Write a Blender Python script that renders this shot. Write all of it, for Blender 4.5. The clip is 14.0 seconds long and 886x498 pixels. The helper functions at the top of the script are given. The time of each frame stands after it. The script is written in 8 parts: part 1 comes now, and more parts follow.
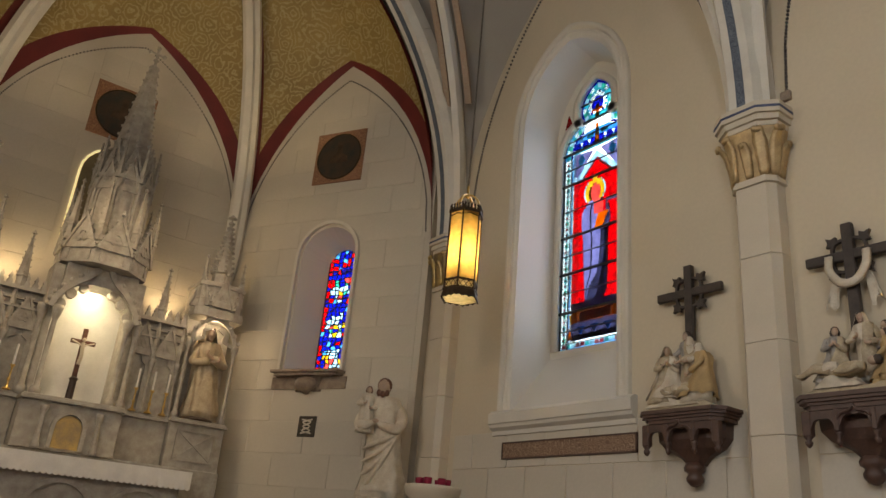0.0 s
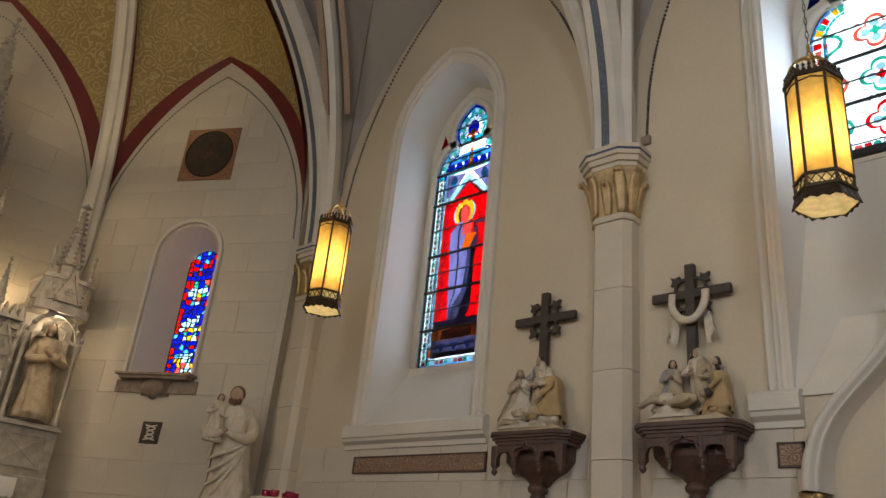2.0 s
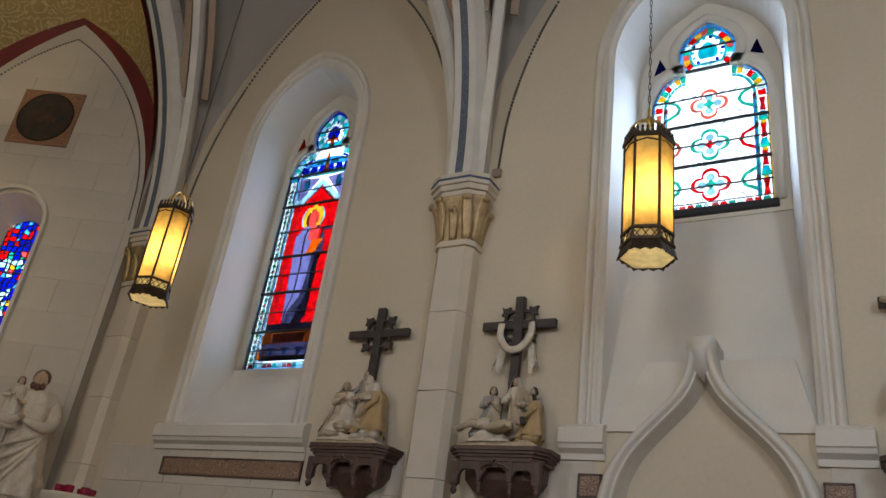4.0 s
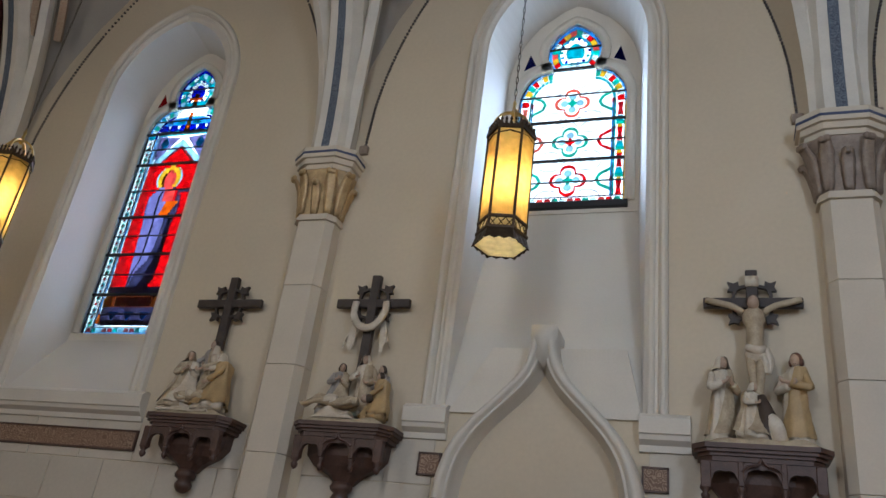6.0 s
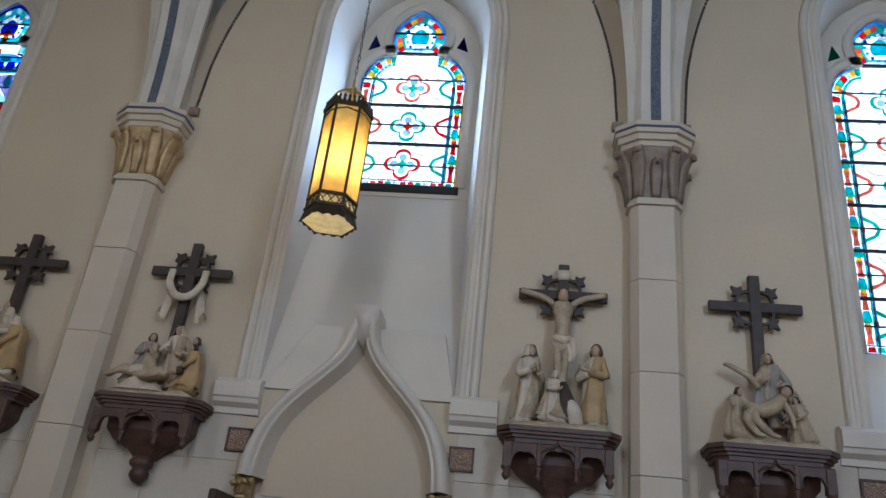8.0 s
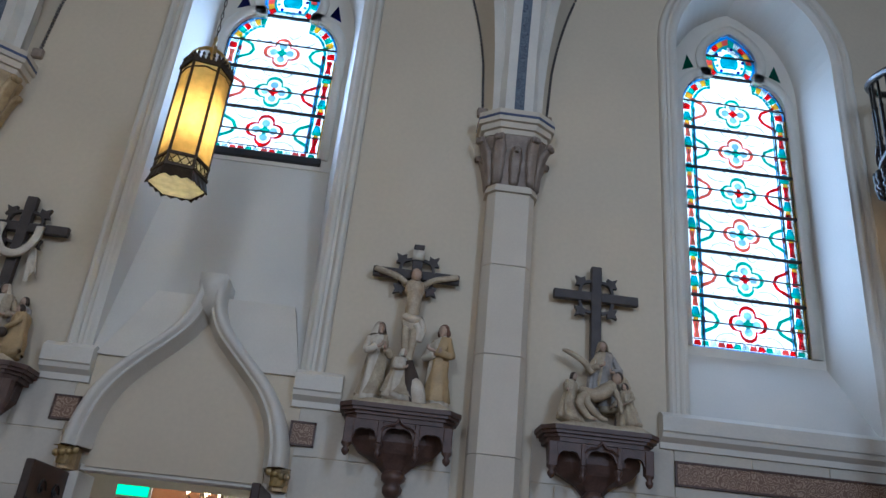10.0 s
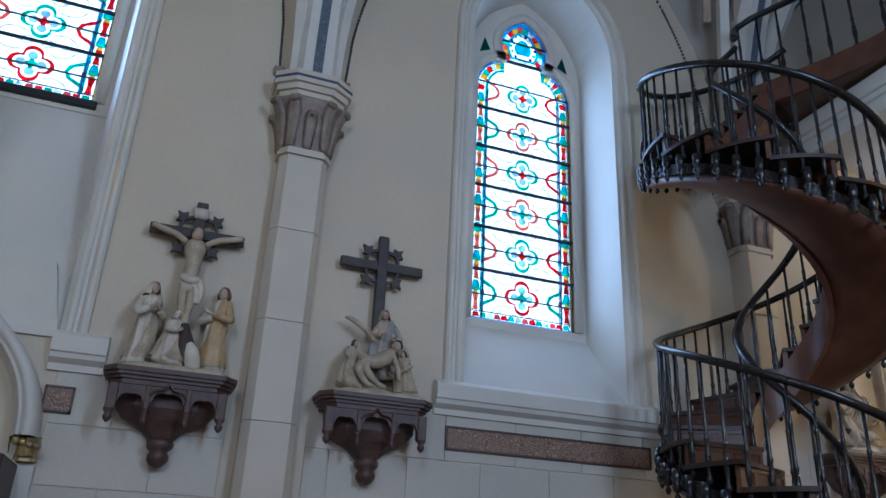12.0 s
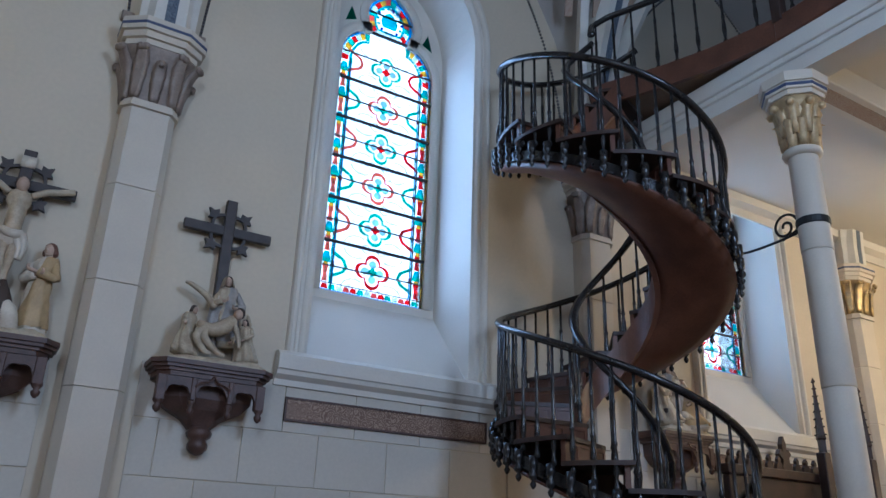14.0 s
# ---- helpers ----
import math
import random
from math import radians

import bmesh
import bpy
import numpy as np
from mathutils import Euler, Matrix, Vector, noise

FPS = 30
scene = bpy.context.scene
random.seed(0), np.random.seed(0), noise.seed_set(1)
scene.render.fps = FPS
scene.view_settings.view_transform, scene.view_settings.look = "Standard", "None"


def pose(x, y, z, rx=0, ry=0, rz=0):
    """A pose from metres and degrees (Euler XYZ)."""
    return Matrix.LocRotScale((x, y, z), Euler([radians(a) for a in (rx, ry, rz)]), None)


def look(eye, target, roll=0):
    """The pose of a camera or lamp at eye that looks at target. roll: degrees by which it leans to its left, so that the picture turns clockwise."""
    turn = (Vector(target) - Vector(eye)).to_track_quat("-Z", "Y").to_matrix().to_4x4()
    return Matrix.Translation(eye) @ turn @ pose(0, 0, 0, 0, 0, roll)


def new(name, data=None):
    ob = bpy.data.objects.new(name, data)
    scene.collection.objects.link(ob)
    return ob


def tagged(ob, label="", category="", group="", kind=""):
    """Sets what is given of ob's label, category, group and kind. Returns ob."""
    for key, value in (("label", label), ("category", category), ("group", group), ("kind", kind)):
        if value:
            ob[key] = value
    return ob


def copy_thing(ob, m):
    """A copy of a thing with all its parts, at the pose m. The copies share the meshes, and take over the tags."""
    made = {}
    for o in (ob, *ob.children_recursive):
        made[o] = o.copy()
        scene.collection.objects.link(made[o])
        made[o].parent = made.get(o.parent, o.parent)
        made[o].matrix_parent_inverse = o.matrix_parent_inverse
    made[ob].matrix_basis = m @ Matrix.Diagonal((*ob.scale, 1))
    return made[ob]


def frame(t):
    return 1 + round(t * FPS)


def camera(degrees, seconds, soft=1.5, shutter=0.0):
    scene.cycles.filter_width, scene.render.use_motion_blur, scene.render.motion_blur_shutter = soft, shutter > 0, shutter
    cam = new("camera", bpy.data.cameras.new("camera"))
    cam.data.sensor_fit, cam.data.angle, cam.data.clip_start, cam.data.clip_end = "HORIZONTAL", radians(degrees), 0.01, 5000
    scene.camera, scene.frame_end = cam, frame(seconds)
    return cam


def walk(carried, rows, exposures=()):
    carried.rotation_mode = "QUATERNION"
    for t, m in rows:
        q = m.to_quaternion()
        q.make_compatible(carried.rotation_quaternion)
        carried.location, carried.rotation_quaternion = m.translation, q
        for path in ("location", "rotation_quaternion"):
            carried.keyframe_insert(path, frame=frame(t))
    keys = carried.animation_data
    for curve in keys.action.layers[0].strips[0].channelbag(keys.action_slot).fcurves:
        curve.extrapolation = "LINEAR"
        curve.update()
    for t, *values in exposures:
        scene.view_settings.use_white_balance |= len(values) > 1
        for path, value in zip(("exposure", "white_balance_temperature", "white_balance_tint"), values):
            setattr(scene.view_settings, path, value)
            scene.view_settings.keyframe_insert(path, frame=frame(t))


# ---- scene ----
EXPOSURES = [(0.0, 0.40, 6850, 11), (3.5, 0.28, 6250, 11), (7.5, 0.20, 5600, 11), (11.0, 0.08, 4950, 9), (14.0, 0.22, 4750, 10)]
cam = camera(59.77, 14.0)
# seconds, eye x y z, yaw, pitch, lean to the right
ROWS = [
    (0.0, 1.187, -6.204, 1.528, 54.59, 21.47, -5.30),
    (0.5, 1.196, -6.207, 1.536, 51.79, 21.86, -5.58),
    (1.0, 1.201, -6.206, 1.540, 49.16, 22.17, -5.63),
    (1.5, 1.214, -6.204, 1.542, 46.52, 22.57, -5.65),
    (2.0, 1.225, -6.203, 1.563, 44.33, 23.22, -5.85),
    (2.5, 1.231, -6.219, 1.566, 42.92, 23.73, -6.45),
    (3.0, 1.253, -6.242, 1.557, 40.01, 24.41, -7.25),
    (3.5, 1.270, -6.221, 1.577, 35.90, 25.04, -7.90),
    (6.0, 1.354, -6.191, 1.589, 21.20, 25.13, -7.87),
    (6.5, 1.365, -6.200, 1.582, 17.80, 25.26, -7.63),
    (7.0, 1.371, -6.206, 1.585, 13.74, 25.30, -7.07),
    (7.5, 1.385, -6.193, 1.595, 10.32, 25.14, -6.73),
    (8.0, 1.408, -6.183, 1.588, 7.56, 25.20, -6.47),
    (10.5, 1.572, -6.179, 1.639, -6.79, 23.82, -5.05),
    (11.0, 1.593, -6.168, 1.644, -11.34, 23.32, -3.89),
    (11.5, 1.603, -6.168, 1.632, -15.94, 23.20, -3.27),
    (12.0, 1.621, -6.184, 1.648, -19.47, 22.93, -2.70),
    (12.5, 1.643, -6.192, 1.641, -22.58, 22.62, -2.24),
    (13.0, 1.664, -6.190, 1.648, -25.28, 22.21, -1.99),
    (13.5, 1.685, -6.191, 1.638, -27.91, 21.92, -1.97),
    (14.0, 1.705, -6.201, 1.642, -30.69, 21.53, -1.98),
]
walk(cam, [(t, pose(x, y, z, 90 + pitch, 0, yaw) @ pose(0, 0, 0, 0, 0, -lean)) for t, x, y, z, yaw, pitch, lean in ROWS],
     exposures=EXPOSURES)

# ---- world and light ----
world = bpy.data.worlds.new("sky")
scene.world = world
world.use_nodes = True
wn = world.node_tree.nodes
sky = wn.new("ShaderNodeTexSky")
sky.sky_type = "NISHITA"
sky.sun_disc = False
sky.sun_elevation, sky.sun_rotation = radians(35), radians(60)
wn["Background"].inputs["Strength"].default_value = 0.12
world.node_tree.links.new(sky.outputs["Color"], wn["Background"].inputs["Color"])


def lamp(name, kind, m, watts, colour, size=1.0, size_y=None, angle=None):
    data = bpy.data.lights.new(name, kind)
    data.energy, data.color = watts, colour
    if kind == "AREA":
        data.shape, data.size, data.size_y = "RECTANGLE", size, size_y or size
    elif kind == "SUN":
        data.angle = radians(angle)
    else:
        data.shadow_soft_size = size
        if kind == "SPOT":
            data.spot_size, data.spot_blend = radians(angle), 0.6
    ob = new(name, data)
    ob.matrix_world = m
    return ob


lamp("sun", "SUN", look((0, 10, 12), (0, 0, 4)), 2.5, (1.0, 0.95, 0.88), angle=0.5)
BAYS = (-5.01, -0.01, 4.88, 9.93)
COOL, WARM = (0.58, 0.74, 1.0), (1.0, 0.78, 0.5)
# daylight standing in the window openings of the north wall
for k, cx in enumerate(BAYS):
    low = 5.55 if k == 1 else 4.1
    lamp("window_daylight", "AREA", look((cx, 0.49, (low + 7.0) / 2), (cx, -3, (low + 7.0) / 2)), (14, 36, 36, 16)[k], COOL, 1.05, 7.0 - low)
# fill from assumed windows in the unseen south wall, tinted warm to blue
for cx, watts, tint in ((-5.02, 64, (1.0, 0.88, 0.72)), (0.0, 90, (1.0, 0.96, 0.92)), (4.98, 140, (0.80, 0.89, 1.0))):
    lamp("opposite_daylight", "AREA", look((cx, -8.1, 5.4), (cx, 0, 4.0)), watts, tint, 1.1, 2.8)

# unseen lamps added where the sanctuary and the underside of the loft look warmly lit
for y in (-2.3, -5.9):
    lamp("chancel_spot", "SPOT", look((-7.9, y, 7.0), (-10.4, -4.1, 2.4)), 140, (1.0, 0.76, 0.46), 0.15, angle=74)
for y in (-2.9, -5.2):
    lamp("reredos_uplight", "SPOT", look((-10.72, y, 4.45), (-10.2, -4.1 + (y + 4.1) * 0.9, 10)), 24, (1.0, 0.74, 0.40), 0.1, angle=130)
# fill pair hung in mid-air to lift the dark vault; no source known
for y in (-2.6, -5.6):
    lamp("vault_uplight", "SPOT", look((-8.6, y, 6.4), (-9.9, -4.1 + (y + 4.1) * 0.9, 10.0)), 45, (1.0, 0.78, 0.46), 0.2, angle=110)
# fill added to brighten the north apse wall; no source known
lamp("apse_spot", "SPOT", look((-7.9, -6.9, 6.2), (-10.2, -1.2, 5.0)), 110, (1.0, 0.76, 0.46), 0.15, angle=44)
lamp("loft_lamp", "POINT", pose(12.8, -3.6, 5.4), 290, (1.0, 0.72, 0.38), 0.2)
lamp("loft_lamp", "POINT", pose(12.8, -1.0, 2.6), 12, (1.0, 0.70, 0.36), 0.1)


# ---- materials ----
def material(name, colour, rough=0.6, metal=0.0, var=0.12, scale=3.0, fine=60.0, bump=0.15, second=None, mix_scale=None, spec=0.5, per_object=0.0, island=0.0):
    m = bpy.data.materials.new(name)
    m.use_nodes = True
    nt = m.node_tree
    n, l = nt.nodes, nt.links
    b = n["Principled BSDF"]
    b.inputs["Roughness"].default_value = rough
    b.inputs["Metallic"].default_value = metal
    b.inputs["Specular IOR Level"].default_value = spec
    tc = n.new("ShaderNodeTexCoord")
    big = n.new("ShaderNodeTexNoise")
    big.inputs["Scale"].default_value, big.inputs["Detail"].default_value = mix_scale or scale, 5
    small = n.new("ShaderNodeTexNoise")
    small.inputs["Scale"].default_value, small.inputs["Detail"].default_value = fine, 3
    l.new(tc.outputs["Object"], big.inputs["Vector"])
    l.new(tc.outputs["Object"], small.inputs["Vector"])
    ramp = n.new("ShaderNodeValToRGB")
    c2 = second or tuple(c * (1 - 2 * var) for c in colour)
    ramp.color_ramp.elements[0].position, ramp.color_ramp.elements[1].position = 0.32, 0.68
    ramp.color_ramp.elements[0].color = (*c2, 1)
    ramp.color_ramp.elements[1].color = (*colour, 1)
    l.new(big.outputs["Fac"], ramp.inputs["Fac"])
    mixn = n.new("ShaderNodeMix")
    mixn.data_type, mixn.blend_type = "RGBA", "MULTIPLY"
    mixn.inputs["Factor"].default_value = 1.0
    r2 = n.new("ShaderNodeValToRGB")
    r2.color_ramp.elements[0].position, r2.color_ramp.elements[1].position = 0.3, 0.7
    lo = 1 - var
    r2.color_ramp.elements[0].color, r2.color_ramp.elements[1].color = (lo, lo, lo, 1), (1, 1, 1, 1)
    l.new(small.outputs["Fac"], r2.inputs["Fac"])
    l.new(ramp.outputs["Color"], mixn.inputs["A"])
    l.new(r2.outputs["Color"], mixn.inputs["B"])
    out = mixn.outputs["Result"]
    if per_object or island:
        src = n.new("ShaderNodeObjectInfo").outputs["Random"] if per_object else n.new("ShaderNodeNewGeometry").outputs["Random Per Island"]
        amount = per_object or island
        mr = n.new("ShaderNodeMapRange")
        mr.inputs["To Min"].default_value, mr.inputs["To Max"].default_value = 1 - amount, 1.0
        l.new(src, mr.inputs["Value"])
        m3 = n.new("ShaderNodeMix")
        m3.data_type, m3.blend_type = "RGBA", "MULTIPLY"
        m3.inputs["Factor"].default_value = 1.0
        l.new(out, m3.inputs["A"])
        l.new(mr.outputs["Result"], m3.inputs["B"])
        out = m3.outputs["Result"]
    l.new(out, b.inputs["Base Color"])
    if bump:
        bp = n.new("ShaderNodeBump")
        bp.inputs["Strength"].default_value, bp.inputs["Distance"].default_value = bump, 0.01
        l.new(small.outputs["Fac"], bp.inputs["Height"])
        l.new(bp.outputs["Normal"], b.inputs["Normal"])
    return m


def scroll_material(name, ground, figure, scale=2.2, rough=0.6, metal=0.0, width=0.08):
    """Painted scrollwork: rings of a warped distance field over a ground colour."""
    m = material(name, ground, rough, metal, var=0.12, scale=1.5)
    nt = m.node_tree
    n, l = nt.nodes, nt.links
    b = n["Principled BSDF"]
    base = b.inputs["Base Color"].links[0].from_socket
    tc = n.new("ShaderNodeTexCoord")
    vo = n.new("ShaderNodeTexVoronoi")
    vo.inputs["Scale"].default_value = scale
    l.new(tc.outputs["Object"], vo.inputs["Vector"])
    ns = n.new("ShaderNodeTexNoise")
    ns.inputs["Scale"].default_value = scale * 2.5
    l.new(tc.outputs["Object"], ns.inputs["Vector"])
    add = n.new("ShaderNodeMath")
    add.operation = "MULTIPLY_ADD"
    add.inputs[1].default_value = 0.55
    l.new(ns.outputs["Fac"], add.inputs[0])
    l.new(vo.outputs["Distance"], add.inputs[2])
    sn = n.new("ShaderNodeMath")
    sn.operation = "PINGPONG"
    sn.inputs[1].default_value = 0.11
    l.new(add.outputs[0], sn.inputs[0])
    lt = n.new("ShaderNodeMapRange")
    lt.inputs["From Min"].default_value, lt.inputs["From Max"].default_value = 0.0, width
    lt.inputs["To Min"].default_value, lt.inputs["To Max"].default_value = 0.85, 0.0
    l.new(sn.outputs[0], lt.inputs["Value"])
    mx = n.new("ShaderNodeMix")
    mx.data_type = "RGBA"
    mx.inputs["B"].default_value = (*figure, 1)
    l.new(lt.outputs["Result"], mx.inputs["Factor"])
    l.new(base, mx.inputs["A"])
    l.new(mx.outputs["Result"], b.inputs["Base Color"])
    return m


def glass_material(name, colour, clear=0.72):
    """Stained glass: coloured light passes through, some of it scattered, with a glossy skin."""
    m = bpy.data.materials.new(name)
    m.use_nodes = True
    nt = m.node_tree
    n, l = nt.nodes, nt.links
    n.remove(n["Principled BSDF"])
    out = n["Material Output"]
    tr, tl, gl = n.new("ShaderNodeBsdfTransparent"), n.new("ShaderNodeBsdfTranslucent"), n.new("ShaderNodeBsdfGlossy")
    tc, no, ramp = n.new("ShaderNodeTexCoord"), n.new("ShaderNodeTexNoise"), n.new("ShaderNodeValToRGB")
    no.inputs["Scale"].default_value, no.inputs["Detail"].default_value = 14, 4
    l.new(tc.outputs["Object"], no.inputs["Vector"])
    ramp.color_ramp.elements[0].position, ramp.color_ramp.elements[1].position = 0.3, 0.7
    ramp.color_ramp.elements[0].color = (*[c * 0.72 for c in colour], 1)
    ramp.color_ramp.elements[1].color = (*colour, 1)
    l.new(no.outputs["Fac"], ramp.inputs["Fac"])
    l.new(ramp.outputs["Color"], tr.inputs["Color"])
    l.new(ramp.outputs["Color"], tl.inputs["Color"])
    gl.inputs["Roughness"].default_value = 0.15
    m1, m2 = n.new("ShaderNodeMixShader"), n.new("ShaderNodeMixShader")
    m1.inputs[0].default_value, m2.inputs[0].default_value = 1 - clear, 0.04
    l.new(tr.outputs[0], m1.inputs[1])
    l.new(tl.outputs[0], m1.inputs[2])
    l.new(m1.outputs[0], m2.inputs[1])
    l.new(gl.outputs[0], m2.inputs[2])
    l.new(m2.outputs[0], out.inputs["Surface"])
    return m


def glow_material(name, colour, strength):
    m = bpy.data.materials.new(name)
    m.use_nodes = True
    b = m.node_tree.nodes["Principled BSDF"]
    b.inputs["Base Color"].default_value = (*colour, 1)
    b.inputs["Emission Color"].default_value = (*colour, 1)
    b.inputs["Emission Strength"].default_value = strength
    return m


PLASTER = material("cream_plaster", (0.62, 0.53, 0.39), 0.75, var=0.05, scale=0.7, fine=25, bump=0.08)
BLOCK = material("cream_stone_block", (0.62, 0.56, 0.46), 0.7, var=0.05, scale=1.2, fine=40, bump=0.08, per_object=0.06)
JOINT = material("mortar_joint", (0.36, 0.33, 0.28), 0.85, var=0.1)
TRIM = material("pale_stone_trim", (0.68, 0.63, 0.54), 0.65, var=0.05, scale=2, bump=0.08)
PIER = material("cream_pier_stone", (0.65, 0.57, 0.45), 0.62, var=0.05, scale=2, bump=0.06, per_object=0.05)
REVEAL = material("white_plaster_reveal", (0.64, 0.60, 0.53), 0.7, var=0.04, scale=1, bump=0.05)
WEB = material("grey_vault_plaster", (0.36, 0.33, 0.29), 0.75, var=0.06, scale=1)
RIB = material("white_painted_rib", (0.70, 0.66, 0.58), 0.6, var=0.06, scale=3)
GOLD = material("worn_gilding", (0.62, 0.44, 0.16), 0.42, 0.55, var=0.2, scale=9, second=(0.34, 0.26, 0.16))
GOLDSTONE = material("gilded_stone_leaf", (0.62, 0.45, 0.23), 0.45, 0.2, var=0.15, scale=11, second=(0.42, 0.29, 0.14), bump=0.15)
BROWNSTONE = material("brown_painted_leaf", (0.33, 0.26, 0.20), 0.55, var=0.15, scale=11, second=(0.22, 0.16, 0.12), bump=0.15)
BLUE = scroll_material("blue_painted_band", (0.17, 0.20, 0.24), (0.02, 0.03, 0.06), 13, width=0.085)
BLUELINE = material("dark_blue_line", (0.07, 0.09, 0.17), 0.6)
REDBAND = material("dark_red_paint", (0.17, 0.018, 0.016), 0.6, var=0.15, scale=2)
GOLDWEB = scroll_material("gold_scrollwork_paint", (0.36, 0.255, 0.085), (0.46, 0.38, 0.19), 3.2, width=0.05)
PATTERN = scroll_material("brown_patterned_band", (0.46, 0.36, 0.25), (0.26, 0.13, 0.09), 14)
PANEL = scroll_material("carved_brown_panel", (0.21, 0.12, 0.075), (0.44, 0.31, 0.21), 13, width=0.07)
DARKPANEL = scroll_material("dark_tile", (0.10, 0.09, 0.07), (0.45, 0.40, 0.30), 7, width=0.05)
DOTS = material("dark_bead", (0.09, 0.08, 0.08), 0.6)
MARBLE = material("grey_white_marble", (0.43, 0.40, 0.35), 0.5, var=0.12, scale=9, second=(0.30, 0.27, 0.23), bump=0.2)
CLOTH = material("white_lace_cloth", (0.78, 0.76, 0.72), 0.85, var=0.06, scale=6)
WALNUT = material("dark_walnut", (0.055, 0.028, 0.018), 0.5, var=0.25, scale=6, fine=40)
REDWOOD = material("reddish_brown_wood", (0.15, 0.06, 0.032), 0.42, var=0.22, scale=4, fine=50)
BLACKRAIL = material("dark_polished_rail", (0.028, 0.024, 0.022), 0.22, var=0.2, scale=8)
CARVED = material("carved_brown_bracket", (0.12, 0.064, 0.046), 0.5, var=0.2, scale=9)
CROSSWOOD = material("dark_cross_wood", (0.055, 0.038, 0.03), 0.55, var=0.2, scale=10)
STATUE = material("painted_cream_statue", (0.56, 0.46, 0.31), 0.5, var=0.2, scale=9, second=(0.38, 0.29, 0.19), bump=0.4)
IVORY = material("ivory_painted_statue", (0.70, 0.63, 0.51), 0.5, var=0.12, scale=8, second=(0.56, 0.47, 0.35), bump=0.3)
LINEN = material("white_linen_drape", (0.72, 0.70, 0.66), 0.8, var=0.08)
BRONZE = material("dark_bronze", (0.075, 0.05, 0.028), 0.45, 0.6, var=0.2, scale=12)
BRASS = material("polished_brass", (0.72, 0.48, 0.16), 0.28, 0.9, var=0.1, scale=12)
BLACKIRON = material("black_iron", (0.02, 0.02, 0.02), 0.5, 0.3)
FLOORWOOD = material("brown_floor", (0.20, 0.12, 0.07), 0.4, var=0.2, scale=3)
LEAD = material("black_lead", (0.012, 0.012, 0.014), 0.6)
ROOF = material("dark_roof", (0.08, 0.07, 0.06), 0.9)
SKYGLOW = glow_material("bright_sky_backdrop", (0.86, 0.93, 1.0), 3.8)
# stronger glow standing in for the sky behind the two chancel-end windows
EASTGLOW = glow_material("east_sky_backdrop", (0.86, 0.93, 1.0), 4.2)
GLASS = {
    "white": glass_material("white_glass", (0.80, 0.88, 0.90), 0.85),
    "red": glass_material("red_glass", (0.80, 0.015, 0.04)),
    "rose": glass_material("rose_glass", (0.85, 0.22, 0.20)),
    "green": glass_material("green_glass", (0.10, 0.58, 0.48)),
    "teal": glass_material("teal_glass", (0.08, 0.55, 0.62)),
    "blue": glass_material("blue_glass", (0.02, 0.06, 0.55)),
    "sky": glass_material("sky_blue_glass", (0.18, 0.50, 0.85)),
    "yellow": glass_material("yellow_glass", (0.85, 0.58, 0.08)),
    "orange": glass_material("orange_glass", (0.85, 0.28, 0.02)),
    "violet": glass_material("violet_glass", (0.40, 0.37, 0.58)),
    "dark": glass_material("dark_glass", (0.06, 0.05, 0.09)),
    "salmon": glass_material("salmon_glass", (0.82, 0.27, 0.20)),
    "slate": glass_material("slate_blue_glass", (0.16, 0.15, 0.24)),
    "brown": glass_material("brown_glass", (0.30, 0.12, 0.05)),
    "pale": glass_material("pale_blue_glass", (0.55, 0.75, 0.85)),
}


# ---- mesh helpers ----
def part(name, bm, mat, parent=None, label="", m=None, smooth=False):
    me = bpy.data.meshes.new(name)
    bmesh.ops.recalc_face_normals(bm, faces=bm.faces)
    bm.to_mesh(me)
    bm.free()
    for k in (mat if isinstance(mat, (list, tuple)) else [mat]):
        me.materials.append(k)
    if smooth:
        me.polygons.foreach_set("use_smooth", [True] * len(me.polygons))
    ob = new(name, me)
    if parent:
        ob.parent = parent
    if m is not None:
        ob.matrix_basis = m
    if label:
        ob["label"] = label
    return ob


def shared(name, me, parent, m):
    ob = new(name, me)
    ob.parent = parent
    ob.matrix_basis = m
    return ob


def thing(name, at, label, category, group="", kind="", turn=0):
    ob = new(name)
    ob.empty_display_size = 0.1
    ob.matrix_basis = pose(*at, 0, 0, turn)
    return tagged(ob, label, category, group, kind)


def box(bm, x0, x1, y0, y1, z0, z1, bevel=0.0, mi=0):
    vs = [bm.verts.new((x, y, z)) for x in (x0, x1) for y in (y0, y1) for z in (z0, z1)]
    fs = [bm.faces.new([vs[i] for i in q]) for q in ((0, 1, 3, 2), (4, 6, 7, 5), (0, 4, 5, 1), (2, 3, 7, 6), (0, 2, 6, 4), (1, 5, 7, 3))]
    for f in fs:
        f.material_index = mi
    if bevel:
        es = list({e for f in fs for e in f.edges})
        bmesh.ops.bevel(bm, geom=es, offset=bevel, segments=1, affect="EDGES")
    return bm


def prism(bm, poly, axis, a, b, mi=0):
    """Extrude a 2D polygon along an axis from a to b. axis 'y': poly in x, z; 'z': x, y; 'x': y, z."""
    def put(p, h):
        return {"y": (p[0], h, p[1]), "z": (p[0], p[1], h), "x": (h, p[0], p[1])}[axis]
    lo = [bm.verts.new(put(p, a)) for p in poly]
    hi = [bm.verts.new(put(p, b)) for p in poly]
    n = len(poly)
    fs = [bm.faces.new(lo), bm.faces.new(hi)]
    fs += [bm.faces.new((lo[i], lo[(i + 1) % n], hi[(i + 1) % n], hi[i])) for i in range(n)]
    for f in fs:
        f.material_index = mi
    return bm


